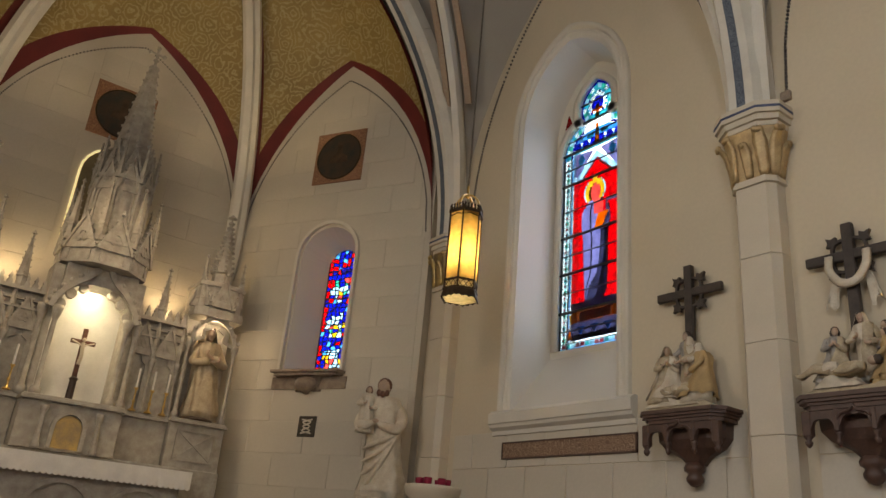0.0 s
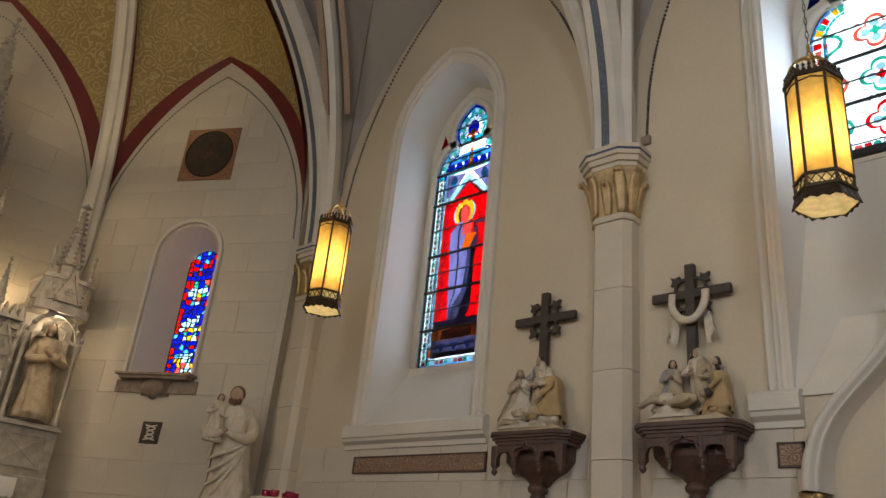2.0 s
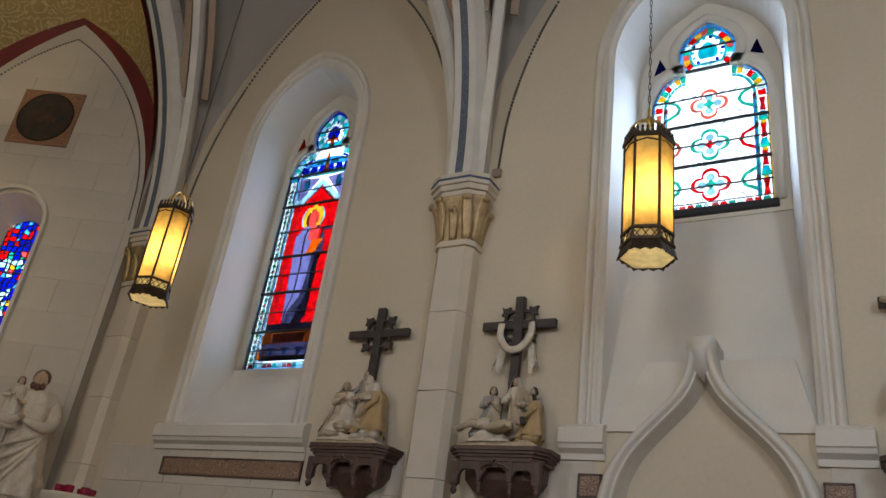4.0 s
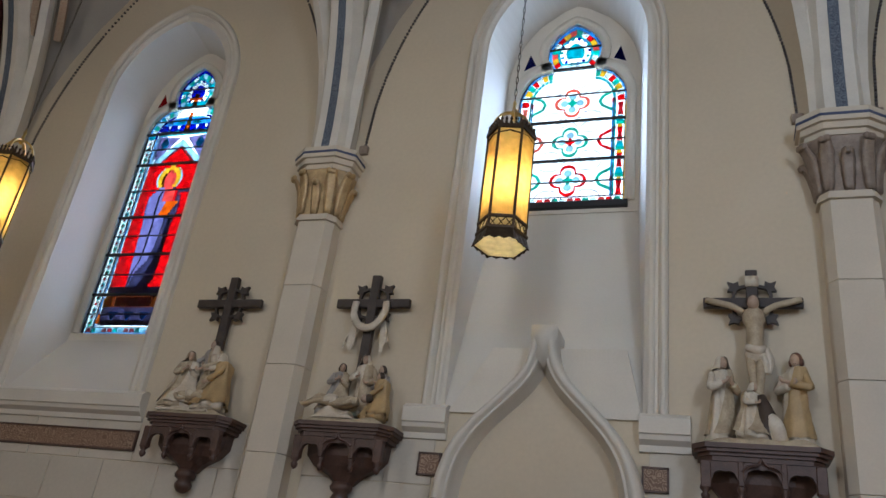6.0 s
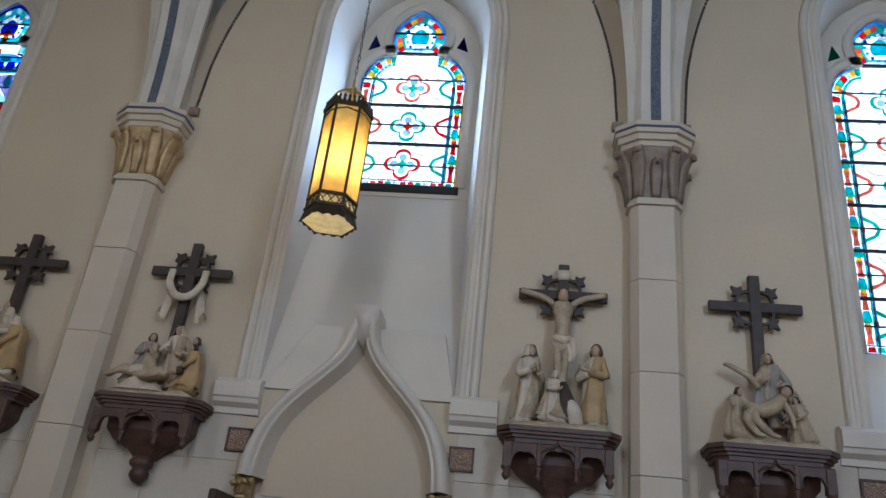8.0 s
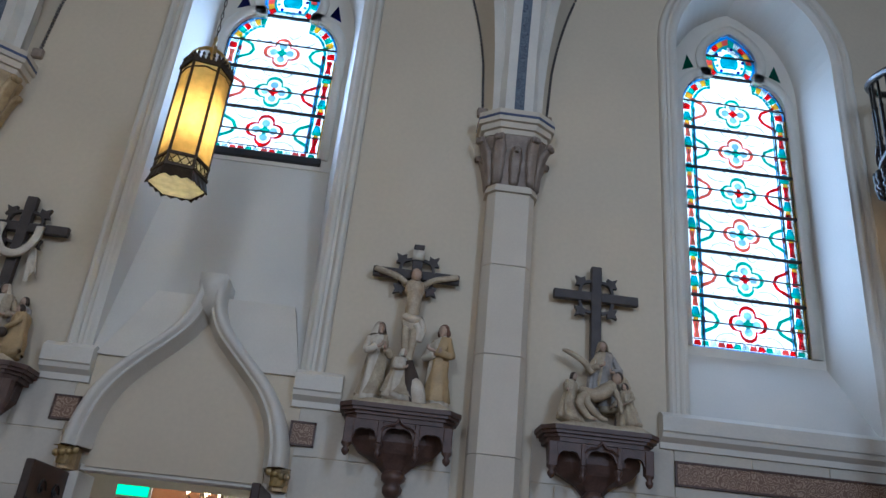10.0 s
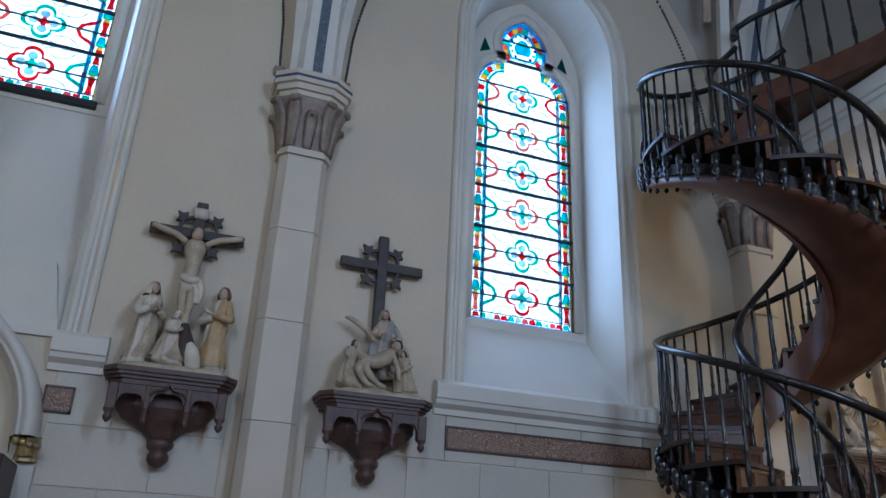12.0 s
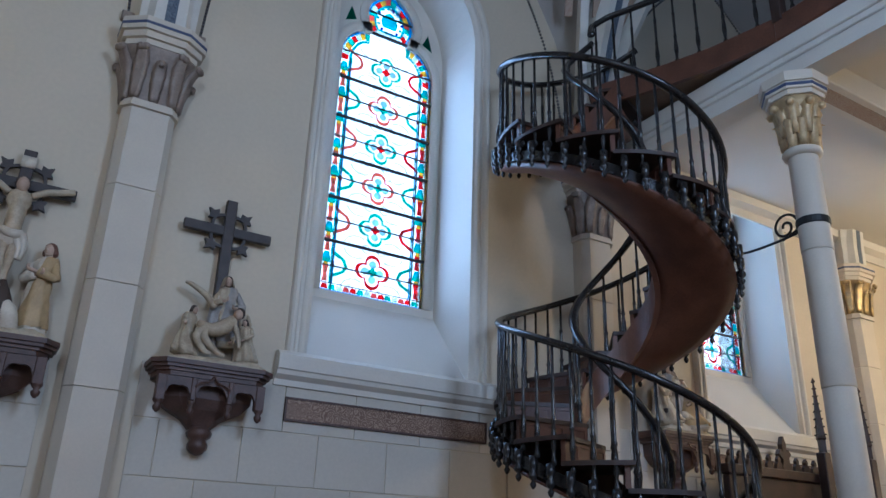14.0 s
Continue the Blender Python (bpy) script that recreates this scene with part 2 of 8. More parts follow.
def lathe(bm, prof, at=(0, 0, 0), n=16, mi=0, flute=0.0, flutes=0, squash=1.0):
    """prof: (radius, height) from bottom to top."""
    rings = []
    for r, h in prof:
        ring = []
        for k in range(n):
            a = 2 * math.pi * k / n
            rr = r * (1 + flute * math.cos(flutes * a))
            ring.append(bm.verts.new((at[0] + rr * math.cos(a), at[1] + squash * rr * math.sin(a), at[2] + h)))
        rings.append(ring)
    for p, q in zip(rings, rings[1:]):
        for k in range(n):
            f = bm.faces.new((p[k], p[(k + 1) % n], q[(k + 1) % n], q[k]))
            f.material_index = mi
    for ring in (rings[0], rings[-1]):
        bm.faces.new(ring).material_index = mi
    return bm


def sweep(bm, path, prof, up=(0, 0, 1), closed=False, mi=0, caps=True):
    """Carry a profile of (side, up) points along a path of points."""
    path = [Vector(p) for p in path]
    rings = []
    n = len(path)
    for i, p in enumerate(path):
        a = path[i - 1] if i or closed else p
        b = path[(i + 1) % n] if i < n - 1 or closed else p
        d = (b - a).normalized()
        u = Vector(up(p) if callable(up) else up)
        s = d.cross(u)
        s = s.normalized() if s.length > 1e-6 else Vector((1, 0, 0))
        w = s.cross(d)
        rings.append([bm.verts.new(p + s * x + w * y) for x, y in prof])
    k = len(prof)
    for i in range(n if closed else n - 1):
        p, q = rings[i], rings[(i + 1) % n]
        for j in range(k):
            bm.faces.new((p[j], p[(j + 1) % k], q[(j + 1) % k], q[j])).material_index = mi
    if caps and not closed:
        bm.faces.new(rings[0]).material_index = mi
        bm.faces.new(rings[-1]).material_index = mi
    return bm


def circle(r, n=8):
    return [(r * math.cos(2 * math.pi * k / n), r * math.sin(2 * math.pi * k / n)) for k in range(n)]


def rect(w, h):
    return [(-w / 2, -h / 2), (w / 2, -h / 2), (w / 2, h / 2), (-w / 2, h / 2)]


def ball(bm, at, r, sx=1, sy=1, sz=1, n=10, mi=0):
    prof = [(max(1e-3, r * math.sin(math.pi * i / 7)), -r * math.cos(math.pi * i / 7)) for i in range(8)]
    first = len(bm.verts)
    lathe(bm, prof, (0, 0, 0), n, mi)
    bm.verts.ensure_lookup_table()
    for v in bm.verts[first:]:
        v.co = Vector((v.co.x * sx + at[0], v.co.y * sy + at[1], v.co.z * sz + at[2]))
    return bm


def arch_half(dz, half, rise):
    """Half width of a pointed arch at height dz above its springing."""
    if dz <= 0:
        return half
    if dz >= rise:
        return 0.0
    rho = (rise * rise + half * half) / (2 * half)
    return max(0.0, -(rho - half) + math.sqrt(max(0, rho * rho - dz * dz)))


def arch_rise(dx, half, rise):
    """Height above the springing of a pointed arch at dx from its axis."""
    dx = min(abs(dx), half)
    rho = (rise * rise + half * half) / (2 * half)
    return math.sqrt(max(0.0, rho * rho - (dx + rho - half) ** 2))


def arch_line(half, z0, zs, za, n=12):
    """Outline of a pointed opening, (x, z), from the lower left over the apex to the lower right."""
    fine = [(-half * math.cos(math.pi / 2 * i / n), 0) for i in range(n + 1)]
    left = [(-half, z0)] + [(x, zs + arch_rise(x, half, za - zs)) for x, _ in fine]
    return left + [(-x, z) for x, z in reversed(left[:-1])]


# ---- structure ----
HALF, SPRING, APEX, SILL = 0.83, 7.05, 8.13, 3.16
GLASS_Y, INNER, AXIS = 0.55, 0.86, -4.1
PIERS = (-7.2, -2.39, 2.42, 7.3, 12.35)
DOOR = 0.70


def wall_mesh(bm, cut, x_from, x_to, top, front, back):
    """A wall along x with pointed windows at the axes in cut: (axis, sill, door half width or 0, door height)."""
    xs = {x_from, x_to}
    for cx, _, dh, _ in cut:
        xs |= {cx + HALF * math.sin(math.pi / 2 * i / 12) for i in range(-12, 13)}
        if dh:
            xs |= {cx - dh, cx + dh}
    xs = sorted(xs)
    for a, b in zip(xs, xs[1:]):
        mid = (a + b) / 2
        runs = [((0, 0), (top, top))]
        for cx, sill, dh, door_top in cut:
            if abs(mid - cx) < HALF:
                za, zb = (SPRING + arch_rise(x - cx, HALF, APEX - SPRING) for x in (a, b))
                low = door_top if dh and abs(mid - cx) < dh else 0
                runs = [((low, low), (sill, sill)), ((za, zb), (top, top))]
        for y in (front, back):
            for (l0, l1), (h0, h1) in runs:
                bm.faces.new([bm.verts.new(p) for p in ((a, y, l0), (b, y, l1), (b, y, h1), (a, y, h0))])
    return bm


# the side wall with its four pointed windows and the door
wall_n = tagged(new("wall_north"), "cream plastered chapel wall with pointed windows", "wall", kind="structure")
cuts = [(cx, SILL, DOOR if k == 1 else 0, 2.28) for k, cx in enumerate(BAYS)]
part("wall_face", wall_mesh(bmesh.new(), cuts, -8.2, 14.5, 11.2, 0.0, 1.1), [PLASTER], wall_n)
south = tagged(new("wall_south"), "cream plastered chapel side wall", "wall", kind="structure")
part("wall_face", wall_mesh(bmesh.new(), [(cx, 3.9, 0, 0) for cx in BAYS[:3]], -8.2, 14.5, 11.2, -8.2, -9.0), PLASTER, south)
west = tagged(part("wall_west", box(bmesh.new(), 14.5, 14.9, -9, 1.1, 0, 11.2), PLASTER), "cream plastered end wall under the loft", "wall", kind="structure")
floor_ob = tagged(part("floor", box(bmesh.new(), -14, 15, -9.2, 3.2, -0.2, 0), FLOORWOOD), "brown wooden chapel floor", "floor", kind="structure")
tagged(part("roof", box(bmesh.new(), -14, 15, -9.4, 1.6, 11.6, 11.9), ROOF), "dark roof slab over the vaults", "roof", kind="structure")


def reveal(bm, cx, bottom, glass_bottom):
    """Splayed sides, arch and sloping sill between the wall face and the glass."""
    out = arch_line(HALF, bottom, SPRING, APEX)
    inn = [(x * INNER, glass_bottom if i in (0, len(out) - 1) else z - 0.10) for i, (x, z) in enumerate(out)]
    a = [bm.verts.new((cx + x, 0.0, z)) for x, z in out]
    b = [bm.verts.new((cx + x, GLASS_Y, z)) for x, z in inn]
    for i in range(len(a)):
        j = (i + 1) % len(a)
        bm.faces.new((a[i], a[j], b[j], b[i]))
    return bm


for k, cx in enumerate(BAYS):
    gb = 5.38 if k == 1 else 3.95
    part("window_reveal", reveal(bmesh.new(), cx, SILL, gb), REVEAL, wall_n)
    bm = bmesh.new()
    # hollow, two rolls and a fillet, from the opening outwards: (half width, apex, depth)
    profile = ((HALF, APEX, -0.03), (HALF, APEX, 0.012), (0.855, 8.165, 0.026), (0.875, 8.19, 0.046), (0.895, 8.215, 0.050), (0.912, 8.235, 0.040), (0.92, 8.245, 0.024),
               (0.945, 8.275, 0.020), (0.955, 8.29, 0.046), (0.975, 8.315, 0.066), (1.0, 8.345, 0.068), (1.02, 8.37, 0.050), (1.03, 8.385, -0.01))
    rings = []
    for h_, z_, depth in profile:
        rings.append([bm.verts.new((cx + x, -depth, z)) for x, z in arch_line(h_, SILL, SPRING, z_)])
    for p, r in zip(rings, rings[1:]):
        for q in range(len(p) - 1):
            bm.faces.new((p[q], p[q + 1], r[q + 1], r[q]))
    part("window_moulding", bm, TRIM, wall_n)
    # sill course
    bm = bmesh.new()
    runs = (((-6.11, -3.91),), ((-1.17, -0.78), (0.80, 1.18)), ((3.78, 6.93),), ((8.92, 11.22),))[k]
    for a, b in runs:
        prism(bm, [(0.0, 2.90), (-0.03, 2.90), (-0.035, 2.95), (-0.085, 2.985), (-0.095, 3.02), (-0.11, 3.03), (-0.11, 3.15), (-0.06, 3.19), (0.0, 3.19)], "x", a, b)
    part("sill_course", bm, TRIM, wall_n)

# carved panels under the sills and small square reliefs beside the door
for cx in (-4.91, 4.91, 10.1):
    bm = box(bmesh.new(), cx - 1.0, cx + 1.0, -0.024, 0.01, 2.62, 2.81)
    p_ = tagged(part("relief_panel", bm, PANEL), "long brown carved relief panel set in the wall", "relief panel", "relief panels")
    f = bmesh.new()
    for z in (2.625, 2.805):
        box(f, cx - 1.0, cx + 1.0, -0.034, -0.005, z - 0.008, z + 0.008)
    for x in (cx - 1.0, cx + 1.0):
        box(f, x - 0.008, x + 0.008, -0.034, -0.005, 2.617, 2.813)
    part("edge", f, CARVED, p_)
for cx in (-0.90, 0.92):
    p_ = tagged(part("square_relief", box(bmesh.new(), cx - 0.1, cx + 0.1, -0.024, 0.01, 2.60, 2.79), PANEL), "small square brown carved relief tile in the wall", "relief tile", "relief tiles")
    f = bmesh.new()
    for a, b, c, d in ((-0.1, 0.1, 2.60, 2.615), (-0.1, 0.1, 2.775, 2.79), (-0.1, -0.085, 2.6, 2.79), (0.085, 0.1, 2.6, 2.79)):
        box(f, cx + a, cx + b, -0.034, -0.004, c, d)
    part("edge", f, CARVED, p_)


# ---- piers ----
def leaf(bm, x, y, z, a, h, w, out):
    """A curling acanthus leaf standing on the bell of a capital, facing the angle a."""
    c, s = math.cos(a), math.sin(a)
    prev = None
    for i in range(6):
        u = i / 5
        r = 0.02 + out * u ** 2.2
        hh = h * (math.sin(u * 1.9) / math.sin(1.57) if u < 0.85 else 0.93)
        ww = w * (0.62 + 0.55 * math.sin(math.pi * u)) * (1 if i < 4 else 0.75 if i < 5 else 0.22) * (1 if i % 2 else 0.86)
        row = [bm.verts.new((x + c * (r + d) - s * t, y + s * (r + d) + c * t, z + hh)) for t, d in ((-ww, -0.026), (0, 0.026), (ww, -0.026))]
        if prev:
            bm.faces.new((prev[0], prev[1], row[1], row[0]))
            bm.faces.new((prev[1], prev[2], row[2], row[1]))
        prev = row


def capital_leaf(bm, lo, hi, z0, h, w, curl=0.05):
    """A tall ribbed leaf that follows the bell from lo to hi and rolls over at its tip."""
    lo, hi = Vector((*lo, 0)), Vector((*hi, 0))
    out = hi.normalized()
    side = Vector((-out.y, out.x, 0))
    prev = None
    for i in range(10):
        u = i / 9
        t = min(1.0, u / 0.8)
        roll = max(0.0, (u - 0.62) / 0.38)
        c = lo.lerp(hi, t ** 1.6) + out * (0.012 + curl * math.sin(roll * 2.2)) + Vector((0, 0, z0 + h * (t if u <= 0.8 else 1.0) - 0.075 * roll ** 2.5))
        ww = w * (0.55 + 0.55 * math.sin(math.pi * min(1, u * 0.9))) * (1.0 if i % 2 else 0.84) * (1 - 0.45 * roll)
        row = [bm.verts.new(c + side * ww * k + out * d) for k, d in ((-1, -0.012), (-0.45, 0.012), (0, -0.004), (0.45, 0.012), (1, -0.012))]
        if prev:
            for k in range(4):
                bm.faces.new((prev[k], prev[k + 1], row[k + 1], row[k]))
        prev = row


def pier_outline(f, s, d):
    return [(-s, 0.02), (-s, -0.64 * d), (-f, -d), (f, -d), (s, -0.64 * d), (s, 0.02)]


def pier(x, leafmat, y=0.0, turn=0, capital=4.95, label="cream stone wall pier with a carved leaf capital"):
    p = thing("wall_pier", (x, y, 0), label, "pier", "wall piers", turn=turn)
    joints = [0.0, 0.5, 1.1, 1.86, 2.66, 3.46, 4.25, capital]
    for a, b in zip(joints, joints[1:]):
        bm = prism(bmesh.new(), pier_outline(0.15, 0.21, 0.22), "z", a + 0.002, b - 0.002)
        es = [e for e in bm.edges if abs(e.verts[0].co.z - e.verts[1].co.z) < 1e-5]
        bmesh.ops.bevel(bm, geom=es, offset=0.004, segments=1, affect="EDGES")
        part("stone", bm, PIER, p)
    bm = bmesh.new()
    for (f, s, d, z0, z1) in ((0.165, 0.235, 0.245, capital, capital + 0.035), (0.155, 0.22, 0.23, capital + 0.035, capital + 0.07)):
        prism(bm, pier_outline(f, s, d), "z", z0, z1)
    part("necking", bm, PIER, p)
    bm = bmesh.new()
    lo, hi = pier_outline(0.145, 0.205, 0.215), pier_outline(0.145, 0.285, 0.29)
    va = [bm.verts.new((*q, capital + 0.07)) for q in lo]
    vb = [bm.verts.new((*q, capital + 0.56)) for q in hi]
    for i in range(6):
        bm.faces.new((va[i], va[(i + 1) % 6], vb[(i + 1) % 6], vb[i]))
    bm.faces.new(va), bm.faces.new(vb)
    part("bell", bm, leafmat, p)
    bm = bmesh.new()
    spots = [((-0.205, -0.04), (-0.285, -0.05)), (lo[1], hi[1]), (lo[2], hi[2]), ((0.0, -0.215), (0.0, -0.29)), (lo[3], hi[3]), (lo[4], hi[4]), ((0.205, -0.04), (0.285, -0.05))]
    for q, (p0, p1) in enumerate(spots):
        tall = q in (1, 2, 4, 5)
        capital_leaf(bm, p0, p1, capital + 0.075, 0.47 if tall else 0.36, 0.052 if tall else 0.045, 0.06 if tall else 0.04)
        if tall:
            k_ = 1.14
            for e in (-1, 1):
                ball(bm, (p1[0] * k_ - e * 0.022 * p1[1] / 0.29, p1[1] * k_ + e * 0.022 * p1[0] / 0.29, capital + 0.505), 0.030, 1, 1, 1.1, 7)
    ob = part("leaves", bm, leafmat, p, smooth=True)
    so = ob.modifiers.new("thickness", "SOLIDIFY")
    so.thickness = 0.018
    bm = bmesh.new()
    for f, s, d, z0, z1 in ((0.15, 0.295, 0.30, 0.56, 0.61), (0.165, 0.325, 0.33, 0.61, 0.67), (0.18, 0.35, 0.36, 0.67, 0.79)):
        prism(bm, pier_outline(f, s, d), "z", capital + z0, capital + z1)
    part("abacus", bm, PIER, p)
    bm = bmesh.new()
    o = pier_outline(0.182, 0.354, 0.364)
    prism(bm, o, "z", capital + 0.715, capital + 0.74)
    part("painted_line", bm, BLUELINE, p)
    return p


pier(-7.2, GOLD, y=-0.0)
pier(-2.39, GOLDSTONE)
pier(2.42, BROWNSTONE)
pier(7.3, BROWNSTONE)
pier(12.35, GOLD)


# ---- vaults ----
SPRING_V = 5.72


def web(bm, a, b, o, z_apex, z_o, z_s=SPRING_V, nu=16, nv=14, band=0.0, side=0.0):
    """One cell of a rib vault over the triangle a b o: an arched edge over a b, ribs along a o and b o."""
    a, b, o = Vector(a), Vector(b), Vector(o)
    rho = 1.18
    ratio = max(1.05, (z_apex - z_s) / ((a - b).length / 2))
    grid = []
    for j in range(nv + 1):
        v = j / nv
        rib = z_s + (z_o - z_s) * arch_rise(1 - v, 1, rho) / rho
        top = z_apex + (z_o - z_apex) * (1 - (1 - v) ** 2)
        row = []
        for i in range(nu + 1):
            u = math.sin(math.pi / 2 * (2 * i / nu - 1))
            p = (a.lerp(b, (u + 1) / 2)).lerp(o, v)
            z = rib + max(0, top - rib) * arch_rise(u, 1, ratio) / ratio
            row.append(bm.verts.new((p.x, p.y, z)))
        grid.append(row)
    for j in range(nv):
        for i in range(nu):
            f = bm.faces.new((grid[j][i], grid[j][i + 1], grid[j + 1][i + 1], grid[j + 1][i]))
            edge = min(i, nu - 1 - i)
            f.material_index = 1 if band and (j < band or edge < side) else 0
    bmesh.ops.remove_doubles(bm, verts=bm.verts, dist=1e-4)
    return bm


def rib_path(x0, y0, x1, y1, z0, z1, n=18):
    pts = []
    for i in range(n + 1):
        v = 1 - math.cos(math.pi / 2 * i / n)
        pts.append((x0 + (x1 - x0) * v, y0 + (y1 - y0) * v, z0 + (z1 - z0) * arch_rise(1 - v, 1, 1.18) / 1.18))
    return pts


CROWN = 10.9
for i, (xa, xb) in enumerate(zip(PIERS, PIERS[1:])):
    xm = (xa + xb) / 2
    o = (xm, AXIS, 0)
    bm = bmesh.new()
    for pa, pb, za in (((xa, 0, 0), (xb, 0, 0), 9.9), ((xa, -8.2, 0), (xb, -8.2, 0), 9.9), ((xa, 0, 0), (xa, -8.2, 0), CROWN - 0.1), ((xb, 0, 0), (xb, -8.2, 0), CROWN - 0.1)):
        web(bm, pa, pb, o, za, CROWN)
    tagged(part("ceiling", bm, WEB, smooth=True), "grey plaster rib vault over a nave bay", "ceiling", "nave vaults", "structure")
    # diagonal ribs with a patterned band on each flank
    for x in (xa, xb):
        path = rib_path(x + (0.12 if x == xa else -0.12), -0.08, xm, AXIS, SPRING_V, CROWN - 0.06)
        r_ = tagged(part("diagonal_rib", sweep(bmesh.new(), path, [(-0.07, -0.02), (-0.05, -0.14), (0.05, -0.14), (0.07, -0.02), (0.05, 0.1), (-0.05, 0.1)]), RIB), "slender pale plaster rib under the vault", "vault rib", "vault ribs", "structure")
        bm = bmesh.new()
        for s in (-0.17, 0.17):
            sweep(bm, path[5:], [(s - 0.045, 0.0), (s + 0.045, 0.0), (s + 0.045, 0.06), (s - 0.045, 0.06)])
        part("patterned_band", bm, PATTERN, r_, "brown painted pattern band")
    # beads round the wall arch
    cxm = xm
    half = (xb - xa) / 2 - 0.31
    pts = []
    steps = 130
    for q in range(steps + 1):
        x = -half + 2 * half * q / steps
        pts.append((x, 5.9 + arch_rise(x, half, 4.0)))
    bm = bmesh.new()
    total = 0.0
    for (x0, z0), (x1, z1) in zip(pts, pts[1:]):
        seg = math.hypot(x1 - x0, z1 - z0)
        total += seg
        n = max(1, int(seg / 0.036))
        for j in range(n):
            u = (j + 0.5) / n
            x, z = x0 + (x1 - x0) * u, z0 + (z1 - z0) * u
            box(bm, cxm + x - 0.011, cxm + x + 0.011, -0.022, 0.0, z - 0.011, z + 0.011)
    tagged(part("bead_moulding", bm, DOTS), "dark beaded line round the wall arch", "moulding", "bead mouldings", "structure")
    for x, s in ((xa, 1), (xb, -1)):
        tagged(part("bead_stop", box(bmesh.new(), x + s * 0.31 - 0.05, x + s * 0.31 + 0.05, -0.05, 0.0, 5.83, 5.93, 0.008), BROWNSTONE), "small square stone stop under a bead line", "bead stop", "bead stops", "structure")

for x in PIERS:
    path = rib_path(x, -0.14, x, AXIS, SPRING_V, CROWN - 0.1, 22) + list(reversed(rib_path(x, -8.06, x, AXIS, SPRING_V, CROWN - 0.1, 22)))[1:]
    r_ = tagged(new("transverse_rib"), "white stone rib with a blue patterned stripe", "vault rib", "vault ribs", "structure")
    # separate voussoirs
    for q, (p, p2) in enumerate(zip(path[::2], path[2::2])):
        d = Vector(p2) - Vector(p)
        a_, b_ = Vector(p) + d.normalized() * 0.003, Vector(p2) - d.normalized() * 0.003
        mid_i = 2 * q + 1
        bm = sweep(bmesh.new(), [a_, path[mid_i], b_], [(-0.20, 0.14), (-0.20, -0.04), (-0.13, -0.15), (0.13, -0.15), (0.20, -0.04), (0.20, 0.14)])
        part("voussoir", bm, RIB, r_)
    part("painted_stripe", sweep(bmesh.new(), path, [(-0.045, -0.155), (0.045, -0.155), (0.045, -0.1), (-0.045, -0.1)]), BLUE, r_, "blue patterned stripe")

# ---- apse ----
FA, FB = Vector((-7.64, -0.165, 0)), Vector((-10.96, -1.93, 0))
FC, FD = Vector((-10.96, -6.27, 0)), Vector((-7.64, -8.035, 0))
HUB = (-8.3, AXIS, 0)
facets = ((FA, FB, "wall_apse_north"), (FB, FC, "wall_apse_east"), (FC, FD, "wall_apse_south"))


def facet_axes(a, b):
    d = (a - b).normalized()
    n = Vector((-d.y, d.x, 0))  # into the apse
    if n.dot(Vector(HUB) - a) < 0:
        n = -n
    return d, n


